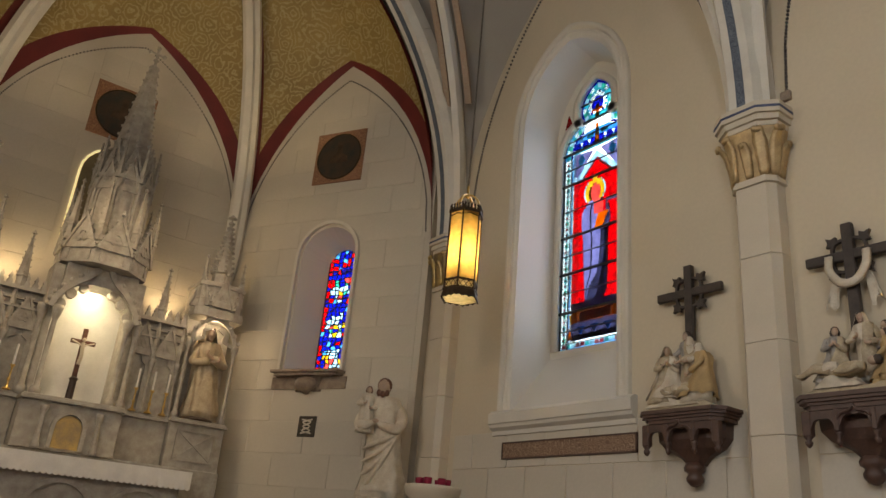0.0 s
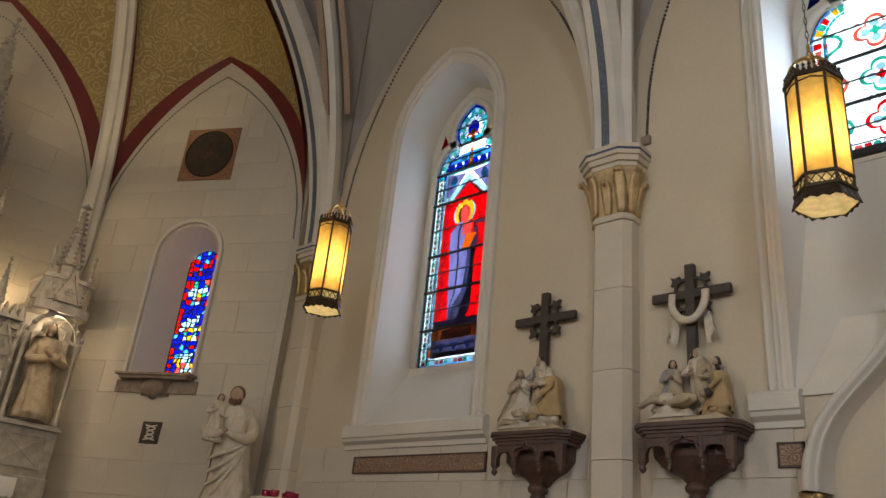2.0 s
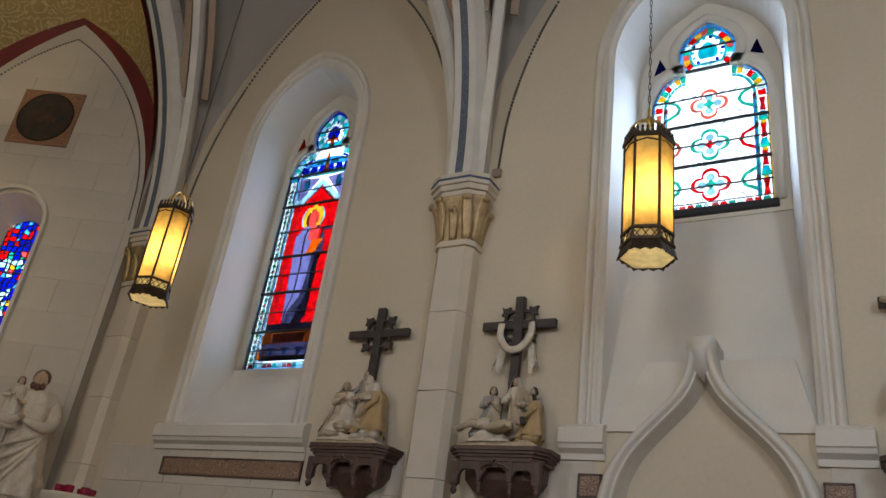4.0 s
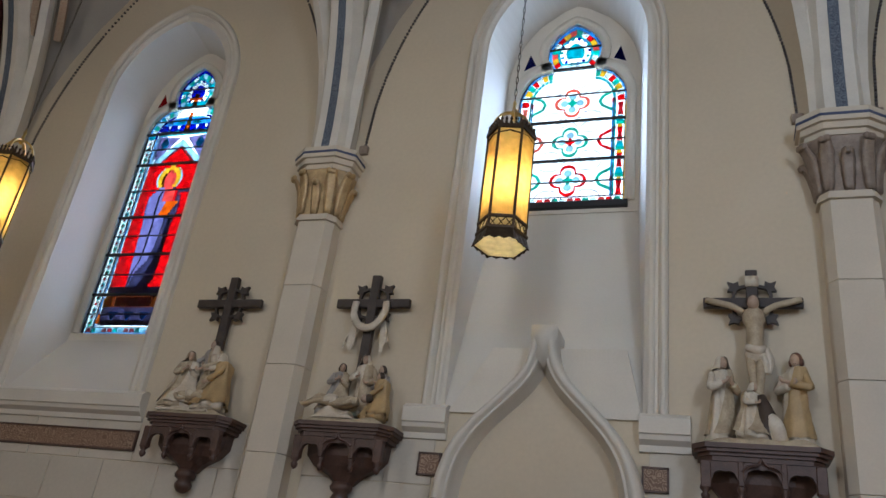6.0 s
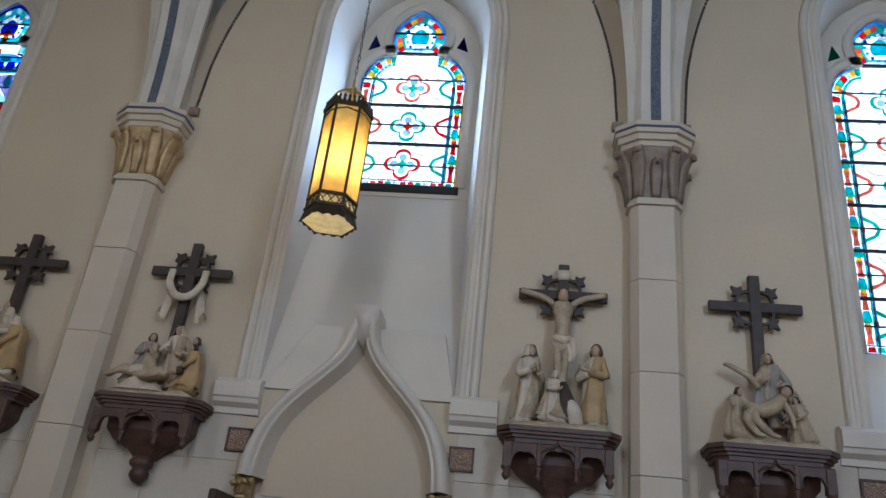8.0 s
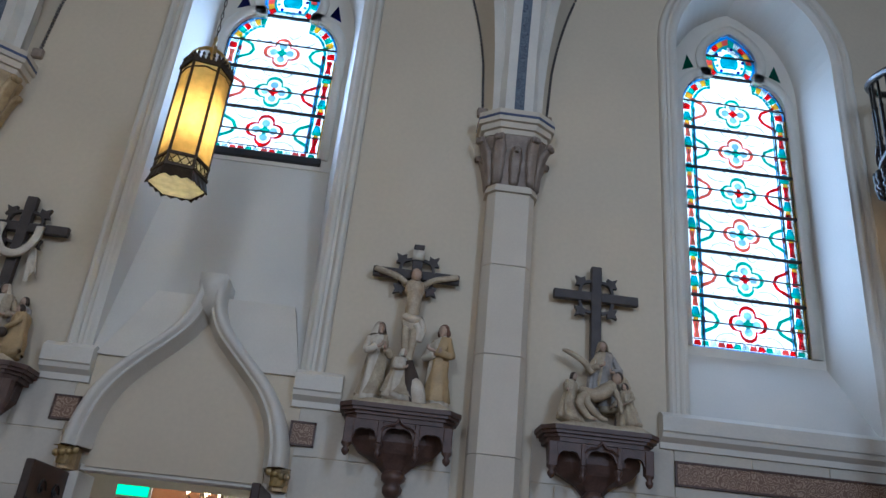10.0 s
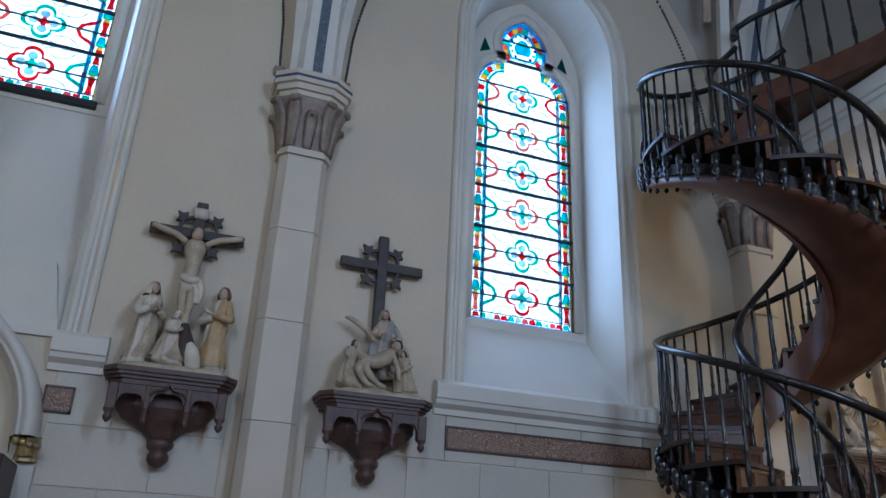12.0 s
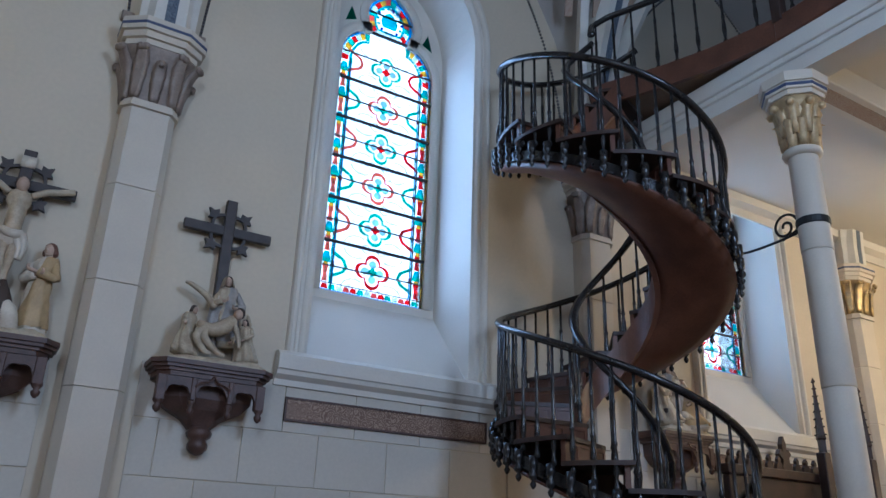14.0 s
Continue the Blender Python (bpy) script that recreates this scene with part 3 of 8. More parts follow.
for a, b, nm in facets:
    d, n = facet_axes(a, b)
    w_ = tagged(new(nm), "cream stone-block apse wall under a pointed arch", "wall", kind="structure")
    m = Matrix(((d.x, -n.x, 0, b.x), (d.y, -n.y, 0, b.y), (0, 0, 1, 0), (0, 0, 0, 1)))
    w_.matrix_basis = m
    ln = (b - a).length
    bm = bmesh.new()
    if nm == "wall_apse_north":
        # opening of the small window
        x0, x1 = 1.45, 2.46
        for q in (box, ):
            q(bm, 0, x0, 0, 0.8, 0, 9.9), q(bm, x1, ln, 0, 0.8, 0, 9.9), q(bm, x0, x1, 0, 0.8, 0, 3.9)
        xm = (x0 + x1) / 2
        n_ = 14
        for i in range(n_):
            xa, xb = (xm + (x1 - x0) / 2 * math.sin(math.pi / 2 * (2 * k / n_ - 1)) for k in (i, i + 1))
            za, zb = (5.78 + 0.47 * math.sqrt(max(0, 1 - ((x - xm) / ((x1 - x0) / 2)) ** 2)) for x in (xa, xb))
            vs = [bm.verts.new(p) for p in ((xa, 0, za), (xb, 0, zb), (xb, 0, 9.9), (xa, 0, 9.9), (xa, 0.8, za), (xb, 0.8, zb))]
            bm.faces.new(vs[:4])
            bm.faces.new((vs[0], vs[1], vs[5], vs[4]))
        op = [(x0, 3.9)] + [(xm - 0.505 * math.cos(math.pi * k / 14), 5.78 + 0.47 * math.sin(math.pi * k / 14)) for k in range(15)] + [(x1, 3.9)]
        gl = [(1.69, 3.93)] + [(1.97 - 0.28 * math.cos(math.pi * k / 14), 5.74 + 0.28 * math.sin(math.pi * k / 14)) for k in range(15)] + [(2.25, 3.93)]
        sp = bmesh.new()
        pa, pb = [sp.verts.new((x, 0.0, z)) for x, z in op], [sp.verts.new((x, 0.5, z)) for x, z in gl]
        for k in range(len(op)):
            j = (k + 1) % len(op)
            sp.faces.new((pa[k], pa[j], pb[j], pb[k]))
        part("window_reveal", sp, REVEAL, w_)
    else:
        box(bm, 0, ln, 0, 0.6, 0, 9.9)
    part("wall_face", bm, BLOCK, w_)
    # arch line of dark beads and a pale arch band above it
    half = ln / 2 - 0.1
    bm = bmesh.new()
    pts = [(-half + 2 * half * q / 90, 6.0 + arch_rise(-half + 2 * half * q / 90, half, 3.05)) for q in range(91)]
    for (x0, z0), (x1, z1) in zip(pts, pts[1:]):
        k = max(1, int(math.hypot(x1 - x0, z1 - z0) / 0.034))
        for j in range(k):
            u = (j + 0.5) / k
            x, z = ln / 2 + x0 + (x1 - x0) * u, z0 + (z1 - z0) * u
            box(bm, x - 0.010, x + 0.010, -0.016, 0.0, z - 0.010, z + 0.010)
    part("bead_line", bm, DOTS, w_)
    tagged(w_, kind="structure")
    # vault cell
    bm = web(bmesh.new(), a, b, HUB, 9.35, 11.3, 5.85, nu=28, nv=44, band=1, side=4)
    tagged(part("ceiling", bm, [GOLDWEB, REDBAND], smooth=True), "gold scroll-painted apse vault with dark red borders", "ceiling", "apse vaults", "structure")
for c, s in ((FB, 1), (FC, -1)):
    path = [(c.x + 0.10, c.y - 0.06 * s, 1.0), (c.x + 0.10, c.y - 0.06 * s, 4.5)] + rib_path(c.x + 0.10, c.y - 0.06 * s, HUB[0], HUB[1], 5.85, 11.2, 20)
    r_ = tagged(part("apse_rib", sweep(bmesh.new(), path, [(-0.15, 0.05), (-0.15, -0.06), (-0.08, -0.10), (-0.06, -0.17), (0.06, -0.17), (0.08, -0.10), (0.15, -0.06), (0.15, 0.05)]), RIB), "white moulded stone rib rising from the apse corner", "vault rib", "apse ribs", "structure")
# closing walls behind the apse
tagged(part("wall_apse_outer", box(bmesh.new(), -13.8, -13.5, -9.2, 1.2, 0, 11.6), ROOF), "plain outer wall behind the apse", "wall", kind="structure")


# ---- staircase ----
SC = Vector((6.465, -1.27, 0))
R_OUT, R_IN, PITCH = 1.05, 0.38, 2.69
STEP = 6.32 / 33
TURN = STEP / PITCH * 360


def rail_z(a):
    """Handrail height at the turn angle a; a falls as the stair climbs."""
    return 6.293 - PITCH * (a - 145) / 360


TOP_A = 145 - (7.20 - 6.293) / PITCH * 360
LOW_A = TOP_A + 33 * TURN
stair = thing("spiral_staircase", (SC.x, SC.y, 0), "dark wooden spiral staircase with slim turned balusters, free-standing", "staircase")


def helix(r, a0, a1, dz, step=6):
    n = max(2, int(abs(a1 - a0) / step))
    return [(r * math.cos(radians(a0 + (a1 - a0) * i / n)), r * math.sin(radians(a0 + (a1 - a0) * i / n)), rail_z(a0 + (a1 - a0) * i / n) + dz) for i in range(n + 1)]


oval = [(0.042 * math.cos(q * math.pi / 4), 0.032 * math.sin(q * math.pi / 4)) for q in range(8)]
part("handrail", sweep(bmesh.new(), helix(R_OUT, TOP_A, LOW_A - 10, 0), oval), BLACKRAIL, stair, "dark polished outer handrail", smooth=True)
part("handrail", sweep(bmesh.new(), helix(R_IN, 62, LOW_A - 10, 0), oval), BLACKRAIL, stair, "dark polished inner handrail", smooth=True)


def ribbon(r, a0, a1, lo, hi, thick):
    """A curved board following the helix between two heights under the rail."""
    bm = bmesh.new()
    prev = None
    n = int(abs(a1 - a0) / 5)
    for i in range(n + 1):
        a = a0 + (a1 - a0) * i / n
        c, s, z = math.cos(radians(a)), math.sin(radians(a)), rail_z(a)
        row = [bm.verts.new((rr * c, rr * s, z + h)) for rr, h in ((r - thick / 2, lo), (r + thick / 2, lo), (r + thick / 2, hi), (r - thick / 2, hi))]
        if prev:
            for k in range(4):
                bm.faces.new((prev[k], prev[(k + 1) % 4], row[(k + 1) % 4], row[k]))
        else:
            bm.faces.new(row)
        prev = row
    bm.faces.new(prev)
    return bm


part("outer_stringer", ribbon(R_OUT - 0.05, TOP_A, LOW_A, -1.08, -0.98, 0.04), BLACKRAIL, stair)
part("inner_stringer", ribbon(R_IN, TOP_A, LOW_A, -1.16, -0.82, 0.05), REDWOOD, stair)
# the curved underside
bm = bmesh.new()
prev = None
n = int((LOW_A - TOP_A) / 5)
for i in range(n + 1):
    a = TOP_A + (LOW_A - TOP_A) * i / n
    row = []
    for k in range(7):
        u = k / 6
        r = R_IN + (R_OUT - R_IN) * u
        row.append(bm.verts.new((r * math.cos(radians(a)), r * math.sin(radians(a)), rail_z(a) - 1.10 - 0.05 * math.sin(math.pi * u))))
    if prev:
        for k in range(6):
            bm.faces.new((prev[k], prev[k + 1], row[k + 1], row[k]))
    prev = row
so = part("soffit", bm, REDWOOD, stair, "smooth reddish curved wooden underside", smooth=True)
so.modifiers.new("thickness", "SOLIDIFY").thickness = 0.02
# steps: one tread and one riser mesh, shared
bm = bmesh.new()
outer_arc = [((R_OUT + 0.04) * math.cos(radians(q * (TURN + 3) / 4)), (R_OUT + 0.04) * math.sin(radians(q * (TURN + 3) / 4))) for q in range(5)]
inner_arc = [((R_IN - 0.02) * math.cos(radians(q * (TURN + 3) / 4)), (R_IN - 0.02) * math.sin(radians(q * (TURN + 3) / 4))) for q in range(4, -1, -1)]
prism(bm, outer_arc + inner_arc, "z", -0.035, 0)
tread0 = part("tread", bm, WALNUT, stair, m=pose(0, 0, 0))
bm = box(bmesh.new(), R_IN, R_OUT, -0.008, 0.012, -STEP, -0.035)
bars_x = [R_IN + (R_OUT - R_IN) * q / 3 for q in range(4)]
for side in (-0.018, 0.010):
    for x_ in bars_x:
        box(bm, max(R_IN, x_ - 0.028), min(R_OUT, x_ + 0.028), side, side + 0.012, -STEP + 0.03, -0.065)
    box(bm, R_IN, R_OUT, side, side + 0.012, -STEP, -STEP + 0.03)
    box(bm, R_IN, R_OUT, side, side + 0.012, -0.065, -0.035)
riser0 = part("riser", bm, REDWOOD, stair)
bm = lathe(bmesh.new(), [(0.016, 0), (0.024, 0.012), (0.024, 0.04), (0.013, 0.06), (0.016, 0.10), (0.024, 0.17), (0.020, 0.24), (0.013, 0.31), (0.020, 0.325), (0.020, 0.34), (0.013, 0.36), (0.015, 0.62), (0.019, 0.64), (0.012, 0.66), (0.012, 0.94)], n=8)
bal0 = part("baluster", bm, BLACKRAIL, stair, smooth=True)
bm = lathe(bmesh.new(), [(0.004, -0.10), (0.016, -0.085), (0.022, -0.065), (0.010, -0.045), (0.030, -0.025), (0.030, 0.0), (0.018, 0.015), (0.03, 0.05), (0.03, 0.12)], n=8)
pen0 = part("pendant", bm, BLACKRAIL, stair, smooth=True)
meshes = {}
for k, o in (("tread", tread0), ("riser", riser0), ("baluster", bal0), ("pendant", pen0)):
    meshes[k] = o.data
    bpy.data.objects.remove(o)
for i in range(33):
    z = 6.32 - STEP * (i + 0)
    a = TOP_A + TURN * i
    shared("tread", meshes["tread"], stair, pose(0, 0, z, 0, 0, a))
    shared("riser", meshes["riser"], stair, pose(0, 0, z + 0.0, 0, 0, a + TURN))
    for q in (1 / 6, 0.5, 5 / 6):
        aa = a + TURN * q
        c, s = math.cos(radians(aa)), math.sin(radians(aa))
        zz = rail_z(aa) - 0.94
        shared("baluster", meshes["baluster"], stair, pose(R_OUT * c, R_OUT * s, zz))
        shared("pendant", meshes["pendant"], stair, pose((R_OUT + 0.05) * c, (R_OUT + 0.05) * s, rail_z(aa) - 1.06) @ Matrix.Diagonal((1.15, 1.15, 1.1, 1)))
        if q == 0.5 and aa > 62:
            shared("baluster", meshes["baluster"], stair, pose(R_IN * c, R_IN * s, zz))

# ---- loft ----
LX = 7.55
loft = thing("choir_loft", (LX, 0, 0), "white-painted choir loft with a deep front beam and dark railing", "loft")
bm = bmesh.new()
prism(bm, [(0.0, 5.90), (0.30, 5.90), (0.30, 6.30), (0.0, 6.30)], "y", -8.2, 0.0)
part("front_beam", bm, TRIM, loft)
bm = bmesh.new()
box(bm, -0.05, 0.0, -8.2, 0.0, 6.12, 6.30, 0.01)
box(bm, -0.03, 0.0, -8.2, 0.0, 6.05, 6.12, 0.01)
part("cornice", bm, TRIM, loft)
EDGE = [(-0.905, -0.93, -0.42), (-0.80, -0.83, -0.2), (-0.66, -0.93, -0.08), (-0.50, -1.15, -0.03), (-0.33, -1.45, 0.0), (-0.17, -1.9, 0.0), (-0.03, -2.55, 0.0)]
part("fascia", box(bmesh.new(), -0.06, 0.02, -8.2, -2.55, 6.304, 6.56, 0.012), REDWOOD, loft, "reddish brown wooden fascia board")
part("deck", box(bmesh.new(), 0.02, 6.95, -8.2, 0.0, 6.36, 6.46), FLOORWOOD, loft)
part("soffit", box(bmesh.new(), 0.30, 6.95, -8.2, 0.0, 6.30, 6.36), REVEAL, loft, "pale plaster underside")
for y in (-2.50, -5.7):
    bm = bmesh.new()
    box(bm, 0.30, 6.95, y - 0.16, y + 0.16, 6.02, 6.30, 0.01)
    part("joist", bm, TRIM, loft)
    part("patterned_band", box(bmesh.new(), 0.30, 6.95, y - 0.08, y + 0.08, 6.012, 6.03), PATTERN, loft, "brown painted pattern band")
for x in (6.6,):
    part("joist", box(bmesh.new(), x - 0.13, x + 0.13, -8.2, 0, 6.14, 6.30, 0.01), TRIM, loft)
part("wall_cornice", prism(bmesh.new(), [(0, 6.05), (-0.03, 6.05), (-0.06, 6.15), (-0.16, 6.2), (-0.18, 6.298), (0, 6.298)], "x", 0.30, 6.9), TRIM, loft)
rail = bmesh.new()
curve = [p for p in EDGE]
pts = []
for a, b in zip(curve, curve[1:]):
    for k in range(4):
        pts.append(tuple(u + (v - u) * k / 4 for u, v in zip(a, b)))
pts.append(curve[-1])
sweep(rail, [(x, y, 7.45 + d) for x, y, d in pts] + [(-0.02, -2.6 - 0.4 * q, 7.45) for q in range(14)], oval)
bm = bmesh.new()
sweep(bm, [(x, y, 6.43 + d * 0.7) for x, y, d in pts], rect(0.05, 0.26))
part("fascia", bm, REDWOOD, loft, "reddish brown curved wooden fascia board")
deck = [(x, y) for x, y, d in pts if d > -0.15] + [(0.02, -2.55), (0.02, -0.7)]
part("landing", prism(bmesh.new(), deck, "z", 6.34, 6.40), FLOORWOOD, loft)
total = 0.0
for a, b in zip(pts, pts[1:]):
    total += math.hypot(b[0] - a[0], b[1] - a[1])
    if total > 0.18:
        total = 0.0
        shared("baluster", meshes["baluster"], loft, pose(b[0], b[1], 6.54 + b[2] * 0.9))
part("handrail", rail, BLACKRAIL, loft, "dark polished handrail", smooth=True)
for q in range(24):
    shared("baluster", meshes["baluster"], loft, pose(-0.02, -2.75 - 0.22 * q, 6.56) @ Matrix.Scale(1.03, 4, (0, 0, 1)))
for y in (-2.6, -5.3):
    bm = box(bmesh.new(), -0.075, 0.035, y - 0.055, y + 0.055, 6.5, 7.55, 0.01)
    part("newel_post", bm, WALNUT, loft)

def loft_column(y):
    c = thing("loft_column", (LX + 0.17, y, 0), "slender round white column with a gilded leaf capital", "column", "loft columns")
    part("base", lathe(bmesh.new(), [(0.24, 0), (0.24, 0.12), (0.2, 0.16), (0.21, 0.2), (0.165, 0.26)], n=24), PIER, c, smooth=True)
    for a, b in ((0.26, 1.6), (1.6, 3.0), (3.0, 4.2), (4.2, 5.12)):
        part("drum", lathe(bmesh.new(), [(0.132, a + 0.002), (0.135, a + 0.008), (0.13, b - 0.008), (0.127, b - 0.002)], n=28), PIER, c, smooth=True)
    part("necking", lathe(bmesh.new(), [(0.13, 5.12), (0.165, 5.13), (0.175, 5.16), (0.165, 5.19), (0.13, 5.20)], n=24), PIER, c, smooth=True)
    part("bell", lathe(bmesh.new(), [(0.13, 5.20), (0.14, 5.4), (0.18, 5.6), (0.23, 5.68)], n=20), GOLDSTONE, c, smooth=True)
    bm = bmesh.new()
    for q in range(8):
        a = q * math.pi / 4
        leaf(bm, 0.12 * math.cos(a), 0.12 * math.sin(a), 5.2, a, 0.27, 0.05, 0.07)
        a += math.pi / 8
        leaf(bm, 0.13 * math.cos(a), 0.13 * math.sin(a), 5.32, a, 0.34, 0.055, 0.10)
        ball(bm, (0.225 * math.cos(a), 0.225 * math.sin(a), 5.62), 0.04, n=8)
    ob = part("leaves", bm, GOLDSTONE, c, smooth=True)
    ob.modifiers.new("thickness", "SOLIDIFY").thickness = 0.016
    bm = bmesh.new()
    for r, z0, z1 in ((0.265, 5.68, 5.73), (0.29, 5.73, 5.80), (0.315, 5.80, 5.90)):
        prism(bm, [(r * math.cos(math.pi / 8 + q * math.pi / 4), r * math.sin(math.pi / 8 + q * math.pi / 4)) for q in range(8)], "z", z0, z1)
    part("abacus", bm, PIER, c)
    part("painted_line", prism(bmesh.new(), [(0.295 * math.cos(math.pi / 8 + q * math.pi / 4), 0.295 * math.sin(math.pi / 8 + q * math.pi / 4)) for q in range(8)], "z", 5.755, 5.785), BLUELINE, c)
    return c


for y in (-2.50, -5.7):
    loft_column(y)


# ---- stained glass ----
def plate(bm, poly, y, thick=0.006, mi=0):
    return prism(bm, poly, "y", y - thick / 2, y + thick / 2, mi)


def quatrefoil(cx, cz, r, n=9):
    """Outline of four joined lobes."""
    pts = []
    for k in range(4):
        a0 = k * math.pi / 2
        for i in range(n):
            a = a0 - 1.80 + 3.6 * i / (n - 1)
            pts.append((cx + r * 0.56 * math.cos(a0) + r * 0.46 * math.cos(a), cz + r * 0.56 * math.sin(a0) + r * 0.46 * math.sin(a)))
    return pts


def ring_between(bm, outer, inner, y, thick=0.005):
    n = len(outer)
    rows = []
    for pts in (outer, inner):
        for h in (y - thick / 2, y + thick / 2):
            rows.append([bm.verts.new((p[0], h, p[1])) for p in pts])
    of, ob_, if_, ib = rows
    for i in range(n):
        j = (i + 1) % n
        bm.faces.new((of[i], of[j], if_[j], if_[i]))
        bm.faces.new((ob_[i], ob_[j], ib[j], ib[i]))
        bm.faces.new((of[i], of[j], ob_[j], ob_[i]))
        bm.faces.new((if_[i], if_[j], ib[j], ib[i]))
    return bm


def scaled(pts, c, f):
    return [(c[0] + (x - c[0]) * f, c[1] + (z - c[1]) * f) for x, z in pts]


W, NECK, SHOULDER, CROWNZ, TIP = 0.585, 0.23, 6.80, 7.265, 7.90


def light_half(z):
    """Half width of the main light at height z."""
    if z <= SHOULDER:
        return W
    u = min(1.0, (z - SHOULDER) / (CROWNZ - SHOULDER))
    return NECK + (W - NECK) * math.sqrt(max(0.0, 1 - u * u))


def main_outline(cx, bottom, inset=0.0, n=12):
    right = [(W - inset, bottom + inset)]
    for i in range(n + 1):
        a = math.pi / 2 * i / n
        right.append((NECK + (W - NECK - inset) * math.cos(a), SHOULDER + (CROWNZ - SHOULDER - inset) * math.sin(a)))
    return [(cx - x, z) for x, z in right] + [(cx + x, z) for x, z in reversed(right)]


def top_outline(cx, inset=0.0):
    """The onion-shaped light that stands on the neck of the main light."""
    pts = [(NECK, CROWNZ), (0.268, 7.34), (0.292, 7.43), (0.298, 7.52), (0.278, 7.62), (0.232, 7.71), (0.165, 7.79), (0.085, 7.855), (0.0, TIP)]
    left = [(-x, z) for x, z in reversed(pts[:-1])]
    return scaled([(cx + x, z) for x, z in pts + left], (cx, 7.52), 1 - inset / 0.3)


def stone_plate(bm, cx, bottom, y0, y1):
    """Tracery: the stone sheet round the lights, built in strips left over by the openings."""
    zs = sorted({bottom - 0.12, bottom, SHOULDER, CROWNZ, TIP, 8.20} | {SHOULDER + (CROWNZ - SHOULDER) * i / 8 for i in range(9)} | {CROWNZ + (TIP - CROWNZ) * i / 16 for i in range(17)} | {bottom + 0.2})

    lobe = [(x, z) for x, z in top_outline(0) if x >= 0]
    lobe = sorted({z: x for x, z in lobe}.items())

    def void(z):
        if bottom < z <= CROWNZ:
            return light_half(z) + 0.004
        if lobe[0][0] < z < lobe[-1][0]:
            for (za, xa), (zb, xb) in zip(lobe, lobe[1:]):
                if za <= z <= zb:
                    return xa + (xb - xa) * (z - za) / (zb - za)
        return 0.0
    for a, b in zip(zs, zs[1:]):
        e = 1e-4
        va, vb = void(a + e), void(b - e)
        # outer edge follows the splayed arch
        oa, ob_ = (arch_half(0.978 * z + 0.135 - SPRING, HALF, APEX - SPRING) * INNER + 0.03 for z in (a, b))
        for s in (-1, 1):
            quad = [(cx + s * va, a), (cx + s * max(oa, va + 0.001), a), (cx + s * max(ob_, vb + 0.001), b), (cx + s * vb, b)]
            prism(bm, quad, "y", y0, y1)
    return bm


BORDER = ("red", "teal", "white", "rose", "green", "yellow", "white", "red", "sky")


